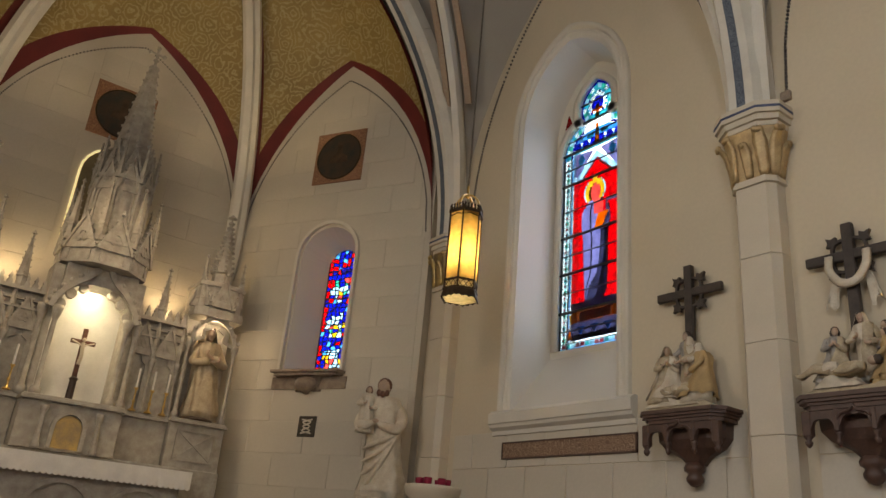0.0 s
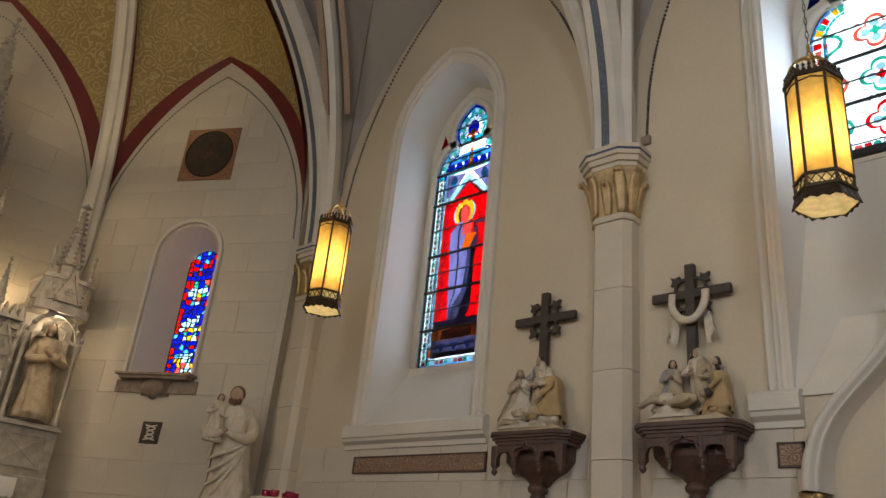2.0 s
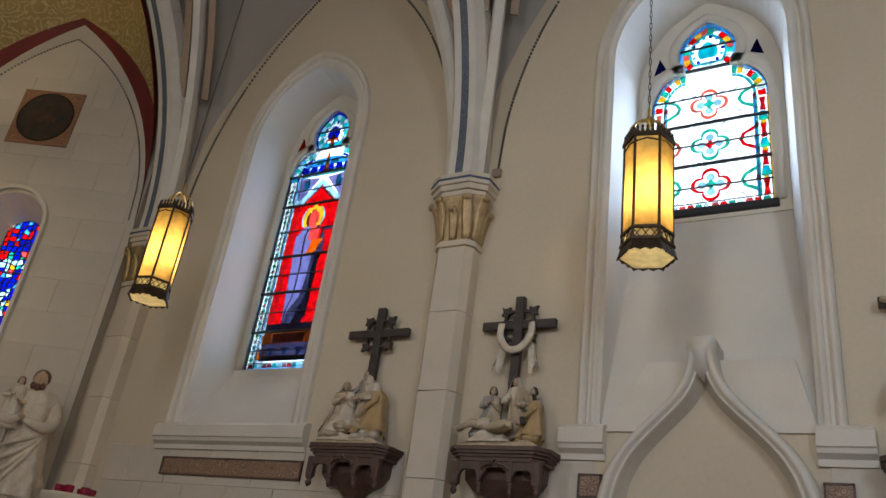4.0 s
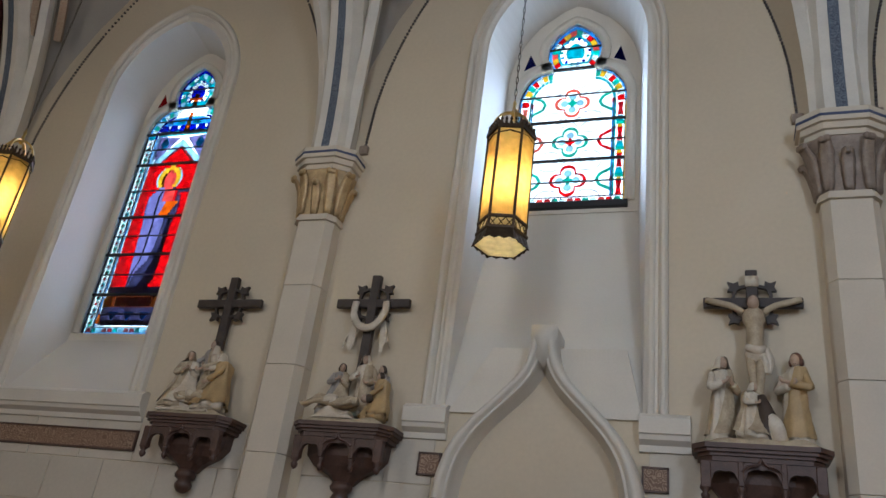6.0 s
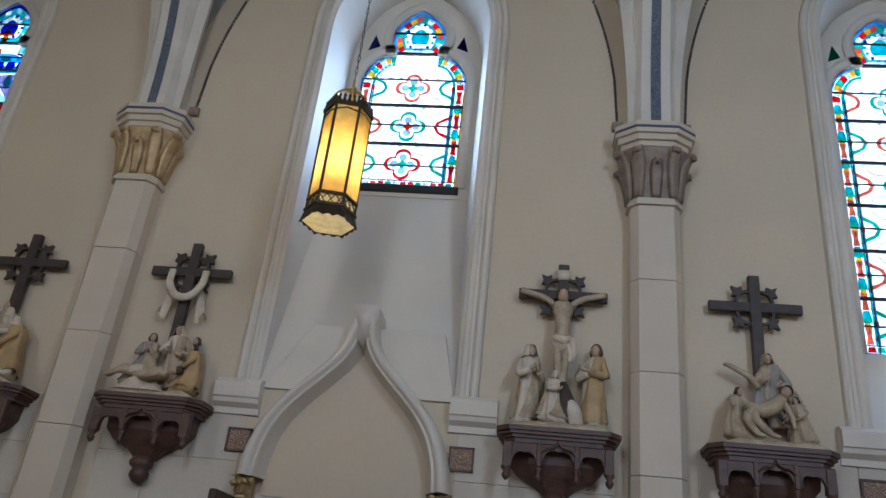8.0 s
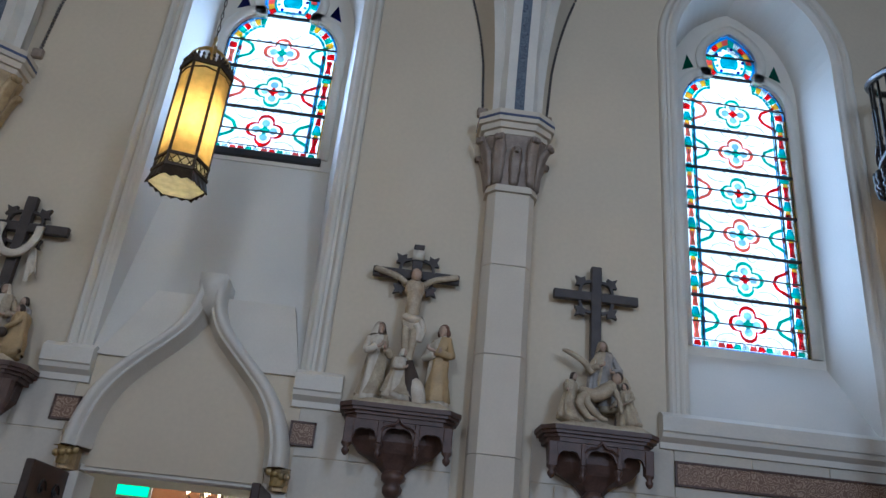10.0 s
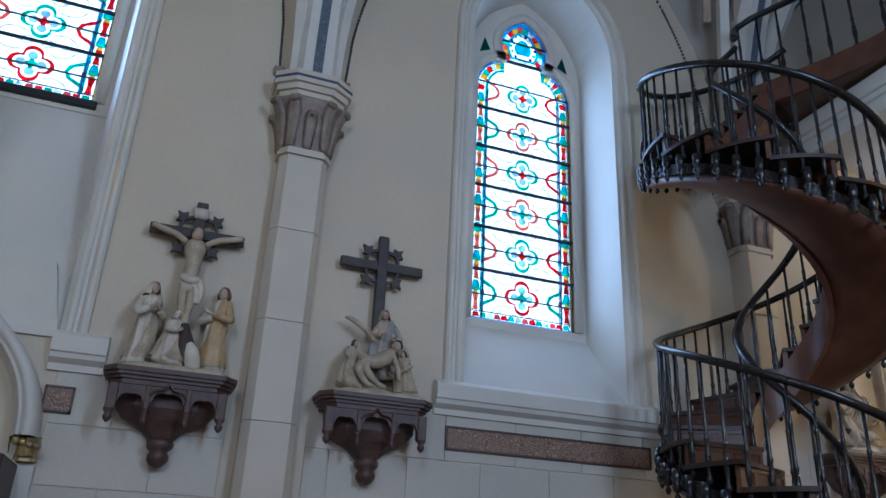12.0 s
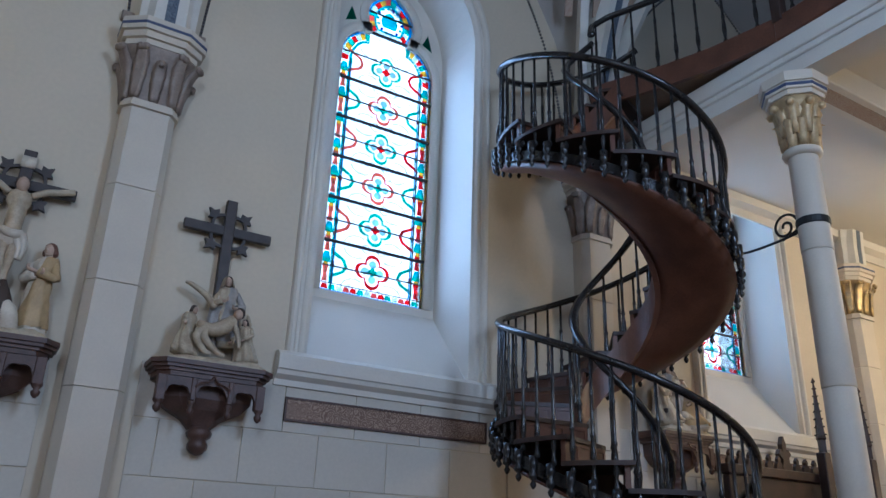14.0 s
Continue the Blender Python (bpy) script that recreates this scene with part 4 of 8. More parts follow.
def window(cx, number, bottom, figure=False, label=""):
    w = thing("window_%d" % number, (cx, GLASS_Y, 0), label, "window", "stained glass windows", "structure")
    w.matrix_basis = pose(cx, GLASS_Y, 0.035) @ Matrix.Diagonal((1, 1, 0.978, 1))
    part("tracery", stone_plate(bmesh.new(), 0, bottom, -0.03, 0.06), TRIM, w, "pale stone tracery")
    bm = bmesh.new()
    roll = [(-0.05, -0.03), (-0.022, -0.012), (0.0, -0.045), (0.022, -0.012), (0.05, -0.03), (0.05, 0.02), (-0.05, 0.02)]
    edge_line = [(x * 1.075, -0.05, z + (0.045 if z > SHOULDER else 0)) for x, z in main_outline(0, bottom)]
    half_n = len(edge_line) // 2
    for run in (edge_line[:half_n], edge_line[half_n:], [(x * 1.17, -0.05, 7.52 + (z - 7.52) * 1.13) for x, z in top_outline(0)]):
        sweep(bm, run, roll, up=(0, -1, 0))
    part("tracery_roll", bm, TRIM, w, smooth=True)
    for sd in (-1, 1):
        x0, x1 = sorted((sd * 0.236, sd * 0.36))
        part("tracery_corner", box(bmesh.new(), x0, x1, -0.07, 0.0, 7.235, 7.345, 0.01), TRIM, w)
    rng = random.Random(number)
    # painted border strips: pieces stacked up both sides
    field = W - 0.115
    step = 0.082
    n = int((SHOULDER - bottom - 0.12) / step)
    by_colour = {}

    def piece(colour, poly, y=0.0, name="glass_piece"):
        part(name, plate(bmesh.new(), poly, y), GLASS[colour], w)

    def patch(colour, poly, y=0.0):
        by_colour.setdefault(colour, []).append((poly, y))

    # outer pale fillet and the white field behind everything, one pane for each stage between saddle bars
    bars = [z for z in ((4.54, 5.075, 5.597, 6.377, 6.86) if figure else (4.58, 5.07, 5.56, 6.05, 6.55)) if z > bottom + 0.2]
    stages = [bottom] + bars + [CROWNZ]
    for a, b in zip(stages, stages[1:]):
        zs = [a + (b - a) * i / 6 for i in range(7)]
        poly = [(-light_half(z), z) for z in zs] + [(light_half(z), z) for z in reversed(zs)]
        poly = [p for i, p in enumerate(poly) if i == 0 or p != poly[i - 1]]
        piece("white", poly, 0.012, "pane")
    piece("white", top_outline(0), 0.012, "pane")
    for s in (-1, 1):
        patch("sky" if figure else ("yellow" if s > 0 else "pale"), [(s * (W - 0.022), bottom), (s * W, bottom), (s * W, SHOULDER), (s * (W - 0.022), SHOULDER)], 0.0)
        patch("sky", [(s * (field - 0.045), bottom + 0.08), (s * (field - 0.03), bottom + 0.08), (s * (field - 0.03), SHOULDER), (s * (field - 0.045), SHOULDER)], 0.0)
        patch("teal" if not figure else "sky", [(s * (field - 0.02), bottom + 0.08), (s * (field - 0.004), bottom + 0.08), (s * (field - 0.004), SHOULDER), (s * (field - 0.02), SHOULDER)], 0.0)
        for i in range(n):
            z = bottom + 0.10 + i * step
            kind = i % 4
            x0, x1 = s * field, s * (W - 0.03)
            xm, hw = (x0 + x1) / 2, abs(x1 - x0) / 2
            if figure:
                colours = ("green", "pale", "teal", "white")
                patch(colours[kind], [(xm - hw * 0.3, z), (xm + hw * 0.3, z), (xm + hw * 0.75, z + step * 0.45), (xm + hw * 0.3, z + step * 0.9), (xm - hw * 0.3, z + step * 0.9), (xm - hw * 0.75, z + step * 0.45)])
                patch("red", [(xm - 0.012, z + 0.02), (xm + 0.012, z + 0.02), (xm + 0.012, z + 0.05), (xm - 0.012, z + 0.05)], -0.006)
            elif kind in (0, 1):
                c = "red" if s > 0 else "salmon"
                w0, w1 = (0.75, 0.45) if kind == 0 else (0.45, 0.75)
                patch(c, [(xm - hw * w0, z), (xm + hw * w0, z), (xm + hw * w1, z + step), (xm - hw * w1, z + step)])
                patch("white", [(xm - 0.012, z + 0.01), (xm + 0.012, z + 0.01), (xm + 0.006, z + step - 0.01), (xm - 0.006, z + step - 0.01)], -0.006)
            elif kind == 2:
                patch("yellow", [(xm - hw * 0.7, z), (xm + hw * 0.7, z), (xm + hw * 0.5, z + step * 0.5), (xm - hw * 0.5, z + step * 0.5)])
                patch("green", [(xm - hw, z + step * 0.5), (xm + hw, z + step * 0.5), (xm + hw, z + step), (xm - hw, z + step)])
            else:
                patch("teal", [(xm - hw, z), (xm + hw, z), (xm + hw * 0.6, z + step * 0.9), (xm - hw * 0.6, z + step * 0.9)])
    # border over the curved head
    def at(sd, t, inset):
        a = math.pi / 2 * t
        return (sd * (NECK + (W - NECK - inset) * math.cos(a)), SHOULDER + (CROWNZ - SHOULDER - inset) * math.sin(a))
    for sd in (-1, 1):
        for i in range(8):
            t0, t1 = i / 8, (i + 0.92) / 8
            patch(("red", "white", "yellow", "green")[i % 4] if not figure else ("teal", "white", "green", "pale")[i % 4], [at(sd, t0, 0.03), at(sd, t1, 0.03), at(sd, t1, 0.11), at(sd, t0, 0.11)], 0.0)
            patch("sky", [at(sd, t0, 0.005), at(sd, t1, 0.005), at(sd, t1, 0.026), at(sd, t0, 0.026)], 0.0)
            patch("teal" if not figure else "blue", [at(sd, t0, 0.118), at(sd, t1, 0.118), at(sd, t1, 0.15), at(sd, t0, 0.15)], 0.0)
    # border along the foot
    for i in range(14):
        x = -W + 0.04 + i * (2 * W - 0.08) / 14
        patch(("red", "green", "white", "rose")[i % 4], [(x, bottom + 0.025), (x + 0.075, bottom + 0.025), (x + 0.065, bottom + 0.075), (x + 0.01, bottom + 0.075)], 0.0)
    patch("sky", [(-W, bottom), (W, bottom), (W, bottom + 0.02), (-W, bottom + 0.02)], 0.0)
    if figure:
        patch("pale", [(-W + 0.03, bottom + 0.022), (W - 0.03, bottom + 0.022), (W - 0.03, bottom + 0.085), (-W + 0.03, bottom + 0.085)], 0.004)
    # the small light on top
    o, i1, i2, i3 = (top_outline(0, q) for q in (0.0, 0.035, 0.10, 0.16))
    by_ring = [("sky" if not figure else "blue", o, i1), ("teal", i2, scaled(i2, (0, 7.52), 0.86))]
    for c, p, q in by_ring:
        part("glass_ring", ring_between(bmesh.new(), p, q, 0.0), GLASS[c], w)
    m_ = len(i1)
    for k in range(m_):
        j = (k + 1) % m_
        patch((("red", "white", "green", "rose", "yellow") if not figure else ("teal", "white", "green", "pale"))[k % (5 if not figure else 4)], [i1[k], i1[j], i2[j], i2[k]], 0.001)
    patch("teal" if not figure else "blue", scaled(i3, (0, 7.52), 0.75), 0.0)
    for i in range(14):
        a = 2 * math.pi * i / 14
        patch(("blue", "teal", "sky")[i % 3], [(0.155 * math.cos(a) + 0.022 * math.cos(b_ * math.pi / 3), 7.53 + 0.18 * math.sin(a) + 0.022 * math.sin(b_ * math.pi / 3)) for b_ in range(6)], -0.006)
    # corner lights beside the head
    for s in (-1, 1):
        piece("blue" if number == 2 else "red" if figure else "green", [(s * 0.43, 7.36), (s * 0.56, 7.30), (s * 0.50, 7.52)], -0.036, "corner_light")

    if not figure:
        # rows of linked quatrefoils
        k = 0
        for z0, z1 in zip(stages, stages[1:]):
            zc = (z0 + z1) / 2 if z1 < CROWNZ - 0.1 else z0 + 0.26
            if z0 == bottom:
                zc += 0.03
            a, b = ("red", "green") if k % 2 == 0 else ("green", "red")
            warm = "red" if k == 0 else "salmon"
            main = warm if a == "red" else "green"
            out = quatrefoil(0.0, zc, 0.19)
            part("quatrefoil", ring_between(bmesh.new(), out, scaled(out, (0, zc), 0.80), 0.0), GLASS[main], w)
            patch("red" if main == "green" else "green", scaled(quatrefoil(0, zc, 0.05), (0, zc), 1), 0.0)
            for s in (-1, 1):
                c = ("green" if main != "green" else "red") if (s > 0 or k % 2 == 0) else warm
                xs = s * field
                prev_o = prev_i = None
                for i in range(9):
                    a_ = math.pi / 2 + math.pi * i / 8
                    lobe = 0.165 + 0.028 * math.cos(3 * (a_ - math.pi))
                    po = (xs + s * lobe * math.cos(a_) * 1.0, zc + lobe * 1.05 * math.sin(a_))
                    pi_ = (xs + s * (lobe - 0.036) * math.cos(a_), zc + (lobe - 0.036) * 1.05 * math.sin(a_))
                    if prev_o:
                        patch(c, [prev_o, po, pi_, prev_i], 0.0)
                    prev_o, prev_i = po, pi_
                patch("red" if c == "green" else "green", [(xs - s * 0.05, zc - 0.03), (xs - s * 0.012, zc - 0.035), (xs - s * 0.012, zc + 0.035), (xs - s * 0.05, zc + 0.03)], 0.0)
            # pale petals, and fine leaf arcs between the rows
            for q in range(4):
                a_ = q * math.pi / 2
                patch("pale", [(0.085 * math.cos(a_) + 0.042 * math.cos(t * math.pi / 4), zc + 0.085 * math.sin(a_) + 0.042 * math.sin(t * math.pi / 4)) for t in range(8)], 0.0)
            arcs = bmesh.new()
            for s in (-1, 1):
                for e in (-1, 1):
                    pts = [(s * (0.20 + 0.14 * math.sin(t)), -0.004, zc + e * (0.235 - 0.12 * math.cos(t))) for t in (-0.6, -0.2, 0.3, 0.8, 1.3)]
                    sweep(arcs, pts, rect(0.007, 0.006), up=(0, 1, 0))
                    pts = [(s * (0.03 + 0.11 * t), -0.004, zc + e * (0.24 - 0.05 * math.sin(3 * t))) for t in (0, 0.4, 0.8, 1.2)]
                    sweep(arcs, pts, rect(0.007, 0.006), up=(0, 1, 0))
            part("filigree", arcs, GLASS["violet"], w)
            k += 1
    else:
        # a red ground with a plain robed shape under a pale gable
        f = field - 0.05
        patch("white", [(-f - 0.02, 4.62), (-f + 0.02, 4.62), (-f + 0.02, 6.45), (-f - 0.02, 6.45)], 0.0)
        patch("white", [(f - 0.02, 4.62), (f + 0.02, 4.62), (f + 0.02, 6.45), (f - 0.02, 6.45)], 0.0)
        # narrow rows of glass across the red panel, coloured by the shapes that they cross
        g = f - 0.02

        def along(z, knots):
            for (za, xa), (zb, xb) in zip(knots, knots[1:]):
                if z <= zb:
                    return xa + (xb - xa) * max(0.0, (z - za) / (zb - za))
            return knots[-1][1]
        left = ((4.65, -0.17), (5.1, -0.20), (5.5, -0.22), (5.7, -0.25), (5.9, -0.25), (6.03, -0.13), (6.1, -0.08))
        fold = ((4.65, -0.15), (4.85, -0.10), (5.0, 0.02), (5.2, 0.06), (5.5, 0.08), (5.62, 0.07), (5.9, 0.06), (6.1, 0.0))
        right = ((4.65, 0.12), (4.75, 0.19), (5.1, 0.20), (5.5, 0.20), (5.7, 0.24), (5.9, 0.22), (6.03, 0.10), (6.1, 0.03))
        dz, z = 0.042, 4.655
        while z < 6.66:
            zm = z + dz / 2
            edge = g if zm < 6.40 else max(0.012, g * (6.68 - zm) / 0.28 * 0.72)
            cuts = [(-edge, "red")]
            if zm < 6.05:
                l_, m_x, r_ = (along(zm, k_) for k_ in (left, fold, right))
                cuts += [(l_, "violet"), ((l_ + m_x) / 2 - 0.012, "slate"), ((l_ + m_x) / 2 + 0.012, "violet")]
                if 5.62 < zm < 5.84:
                    cuts += [(-0.03 + (zm - 5.62) * 0.3, "orange"), (0.10 + (zm - 5.62) * 0.55, "slate")]
                elif 5.84 < zm < 6.0:
                    cuts += [(-0.04, "rose"), (0.12, "red"), (0.16, "slate")]
                else:
                    cuts += [(m_x, "slate"), ((m_x + r_) / 2, "dark")]
                cuts += [(r_, "red")]
                if 5.98 < zm:
                    h_ = math.sqrt(max(0.0, 0.19 ** 2 - (zm - 6.17) ** 2))
                    cuts = [(-edge, "red"), (-0.03 - h_, "yellow"), (l_, "violet"), (-0.05, "rose"), (0.07, "slate"), (r_, "red")]
            elif zm < 6.36:
                h_ = math.sqrt(max(0.0004, 0.19 ** 2 - (zm - 6.17) ** 2))
                k_ = 0.105 * math.sqrt(max(0.0, 1 - ((zm - 6.15) / 0.13) ** 2))
                cuts += [(-0.03 - h_, "pale"), (-0.03 - h_ * 0.86, "yellow")] + ([(-0.03 - k_, "brown"), (-0.03 - k_ * 0.6, "rose")] if k_ > 0.02 else []) + ([(-0.03 + k_, "yellow")] if k_ > 0.02 else []) + [(-0.03 + h_ * 0.86, "pale"), (-0.03 + h_, "red")]
            cuts = sorted(cuts, key=lambda q_: q_[0]) + [(edge, "")]
            for (xa, colour_), (xb, _) in zip(cuts, cuts[1:]):
                if xb - xa > 0.002:
                    patch(colour_, [(xa, z), (xb, z), (xb, z + dz), (xa, z + dz)], 0.0)
            z += dz
        for s in (-1, 1):
            patch("pale", [(0.0, 6.63), (0.0, 6.77), (s * 0.36, 6.44), (s * 0.28, 6.355)], -0.010)
            patch("violet", [(s * 0.06, 6.80), (s * 0.33, 6.46), (s * g, 6.50), (s * g, 6.84)], 0.0)
            patch("teal", [(s * 0.20, 6.70), (s * 0.28, 6.60), (s * 0.33, 6.72), (s * 0.26, 6.82)], -0.006)
            patch("pale", [(s * (field - 0.10), 6.4), (s * (field - 0.055), 6.4), (s * (field - 0.055), 6.84), (s * (field - 0.10), 6.84)], -0.006)
        patch("teal", [(-g, 6.845), (g, 6.845), (g, 6.925), (-g, 6.925)], 0.004)
        for s in (-1, 1):
            patch("sky", [(0.0, 7.0), (s * 0.40, 7.0), (s * 0.33, 7.07), (s * 0.20, 7.13), (0.0, 7.14)], 0.005)
            patch("green", [(s * 0.06, 7.02), (s * 0.2, 7.02), (s * 0.16, 7.09), (s * 0.07, 7.1)], -0.004)
            patch("pale", [(s * 0.24, 7.02), (s * 0.34, 7.02), (s * 0.27, 7.08)], -0.004)
        for i in range(6):
            x = -f + i * 2 * f / 6
            patch("blue", [(x, 6.93), (x + f / 6, 6.87), (x + f / 3, 6.93), (x + f / 3 - 0.03, 7.01), (x + 0.03, 7.01)], 0.0)
        patch("orange", [(-0.045, 6.86), (0.045, 6.86), (0.02, 7.2), (-0.02, 7.2)], -0.006)
        patch("orange", [(-0.03, 7.28), (0.03, 7.28), (0.03, 7.5), (-0.03, 7.5)], -0.006)
        patch("orange", [(-0.1, 7.40), (0.1, 7.40), (0.1, 7.44), (-0.1, 7.44)], -0.007)
        patch("dark", [(-g, 4.56), (g, 4.56), (g, 4.655), (-g, 4.655)], 0.0)
        patch("violet", [(-0.24, 4.40), (0.26, 4.40), (0.26, 4.52), (-0.24, 4.52)], -0.006)
        patch("slate", [(-g, 4.16), (g, 4.16), (g, 4.39), (-g, 4.39)], 0.002)
        patch("brown", [(-g, 4.39), (g, 4.39), (g, 4.56), (-g, 4.56)], 0.002)
        patch("dark", [(-f * 0.9, 4.17), (f * 0.9, 4.17), (f * 0.8, 4.23), (-f * 0.8, 4.23)], -0.004)
        for x in (-0.22, 0.0, 0.22):
            patch("sky", [(x - 0.07, 4.33), (x + 0.07, 4.33), (x, 4.22)], -0.008)
        for s in (-1, 1):
            patch("yellow", [(s * 0.28, 4.4), (s * 0.4, 4.38), (s * 0.42, 4.5), (s * 0.3, 4.54)], -0.006)
            patch("orange", [(s * 0.36, 4.18), (s * 0.44, 4.18), (s * 0.42, 4.34)], -0.006)
    for colour, polys in by_colour.items():
        for q, (poly, y) in enumerate(polys):
            part("glass_piece", plate(bmesh.new(), poly, y), GLASS[colour], w)
    # saddle bars and thin leads
    for z in bars:
        h = light_half(z)
        part("saddle_bar", box(bmesh.new(), -h - 0.01, h + 0.01, -0.045, -0.018, z - 0.016, z + 0.016, 0.004), LEAD, w)
    bm = bmesh.new()
    for z0, z1 in zip(stages, stages[1:]):
        z = (z0 + z1) / 2
        box(bm, -light_half(z), light_half(z), -0.03, -0.012, z - 0.006, z + 0.006)
    for s in (-1, 1):
        for x in (field - 0.024, W - 0.024):
            box(bm, s * x - 0.004, s * x + 0.004, -0.018, -0.004, bottom, SHOULDER)
    box(bm, -W, W, -0.018, -0.004, bottom + 0.08, bottom + 0.088)
    out = main_outline(0, bottom)
    ring_between(bm, out, [(x * 0.985, z) for x, z in scaled(out, (0, 5.6), 0.997)], -0.01)
    part("lead_line", bm, LEAD, w)
    bm = bmesh.new()
    for z, h_, w_ in ((CROWNZ, 0.03, 0.228), (7.56, 0.012, 0.285)):
        box(bm, -w_, w_, -0.04, -0.016, z - h_ / 2, z + h_ / 2)
    part("saddle_bar", bm, LEAD, w)
    if number == 2:
        part("bottom_rail", box(bmesh.new(), -W - 0.03, W + 0.03, -0.075, 0.0, bottom - 0.075, bottom + 0.004, 0.006), LEAD, w, "dark metal bottom rail")
    return w


LABELS = ("pointed stained glass window with a red panel and robed shape", "short pointed stained glass window with red and green quatrefoils",
          "tall pointed stained glass window with red and green quatrefoils", "pointed stained glass window with quatrefoils under the loft")
for k, cx in enumerate(BAYS):
    window(cx, k + 1, 5.53 if k == 1 else 4.05, k == 0, LABELS[k])
# bright sky outside
for k, cx in enumerate(BAYS):
    tagged(part("backdrop", box(bmesh.new(), cx - 1.6, cx + 1.6, 1.6, 1.62, 2.6, 9.4), EASTGLOW if k == 0 else SKYGLOW), "bright plain daylight outside a window", "backdrop", "window backdrops", "structure")

# small apse window: a mosaic of red, blue and pale pieces
aw = tagged(new("window_5"), "narrow round-headed blue and red mosaic window in the apse", "window", kind="structure")
north_apse = bpy.data.objects["wall_apse_north"]
aw.matrix_basis = north_apse.matrix_basis
rng = random.Random(5)
cols, rows_ = 7, 30
gx = [[1.69 + 0.56 * i / cols + (rng.uniform(-0.025, 0.025) if 0 < i < cols else 0) for i in range(cols + 1)] for _ in range(rows_ + 1)]
gz = [[3.92 + 2.11 * j / rows_ + (rng.uniform(-0.03, 0.03) if 0 < j < rows_ else 0) for _ in range(cols + 1)] for j in range(rows_ + 1)]
GYA = 0.48
for j in range(rows_):
    for i in range(cols):
        poly = [(gx[j][i], gz[j][i]), (gx[j][i + 1], gz[j][i + 1]), (gx[j + 1][i + 1], gz[j + 1][i + 1]), (gx[j + 1][i], gz[j + 1][i])]
        mx, mz = 1.97, sum(p[1] for p in poly) / 4
        px = sum(p[0] for p in poly) / 4
        hx = 0.285 if mz < 5.75 else 0.285 * math.sqrt(max(0, 1 - ((mz - 5.75) / 0.29) ** 2))
        if abs(px - mx) > hx:
            continue
        edge = abs(px - mx) > 0.21
        blob = min(math.hypot((px - mx) / 0.17, (mz - c) / 0.2) for c in (4.15, 4.75, 5.35))
        pick = rng.random()
        if edge:
            colour = "red" if pick < 0.55 else "blue" if pick < 0.9 else "sky"
        elif blob < 1:
            colour = "pale" if pick < 0.4 else "yellow" if pick < 0.55 else "green" if pick < 0.7 else "rose" if pick < 0.8 else "blue"
        else:
            colour = "blue" if pick < 0.66 else "red" if pick < 0.86 else "sky"
        part("glass_piece", plate(bmesh.new(), scaled(poly, (px, mz), 0.98), GYA), GLASS[colour], aw)
bm = bmesh.new()
for z in (4.3, 4.75, 5.2, 5.65):
    box(bm, 1.68, 2.26, GYA - 0.02, GYA - 0.006, z - 0.008, z + 0.008)
part("saddle_bar", bm, LEAD, aw)
bm = bmesh.new()
for j in range(rows_ + 1):
    for i in range(cols + 1):
        p = (gx[j][i], GYA - 0.004, gz[j][i])
        for jj, ii in ((j + 1, i), (j, i + 1)):
            if jj <= rows_ and ii <= cols and (gz[j][i] < 5.75 or math.hypot((gx[j][i] - 1.97) / 0.3, (gz[j][i] - 5.75) / 0.3) < 1.05):
                sweep(bm, [p, (gx[jj][ii], GYA - 0.004, gz[jj][ii])], rect(0.014, 0.016), up=(0, 1, 0), caps=False)
tagged(part("lead_line", bm, LEAD, aw), kind="stuff")
bd = part("backdrop", box(bmesh.new(), 0.9, 3.0, 1.3, 1.32, 3.2, 7.0), EASTGLOW)
bd.matrix_basis = north_apse.matrix_basis
tagged(bd, "bright plain daylight outside the apse window", "backdrop", kind="structure")


# ---- door with its ogee hood ----
def ogee(points):
    return [(-x, z) for x, z in points] + [(x, z) for x, z in reversed(points)]


def smooth_line(pts, n=5):
    """Catmull-Rom through points."""
    out = []
    for i in range(len(pts) - 1):
        p0, p1, p2, p3 = pts[max(0, i - 1)], pts[i], pts[i + 1], pts[min(len(pts) - 1, i + 2)]
        for k in range(n):
            t = k / n
            out.append(tuple(0.5 * (2 * b + (c - a) * t + (2 * a - 5 * b + 4 * c - d) * t * t + (3 * b - a - 3 * c + d) * t ** 3) for a, b, c, d in zip(p0, p1, p2, p3)))
    return out + [pts[-1]]


HOOD_IN = smooth_line([(0.66, 2.40), (0.645, 2.56), (0.595, 2.75), (0.50, 2.92), (0.37, 3.07), (0.23, 3.21), (0.11, 3.34), (0.04, 3.45), (0.0, 3.53)])
HOOD_OUT = smooth_line([(0.83, 2.40), (0.81, 2.60), (0.735, 2.82), (0.62, 3.00), (0.47, 3.16), (0.33, 3.30), (0.20, 3.45), (0.125, 3.62), (0.105, 3.86)])
hood = thing("door_hood", (0.03, 0, 0), "pale plaster ogee hood moulding over the side door", "door hood", kind="structure")
mid = [((a[0] + b[0]) / 2 * 0.99, (a[1] + b[1]) / 2) for a, b in zip(HOOD_IN, HOOD_OUT)]
lip = [(a[0] * 0.75 + b[0] * 0.25, a[1] * 0.75 + b[1] * 0.25) for a, b in zip(HOOD_IN, HOOD_OUT)]
tym = [(x * 0.985, 2.40 + (z - 2.40) * 0.985) for x, z in HOOD_IN]


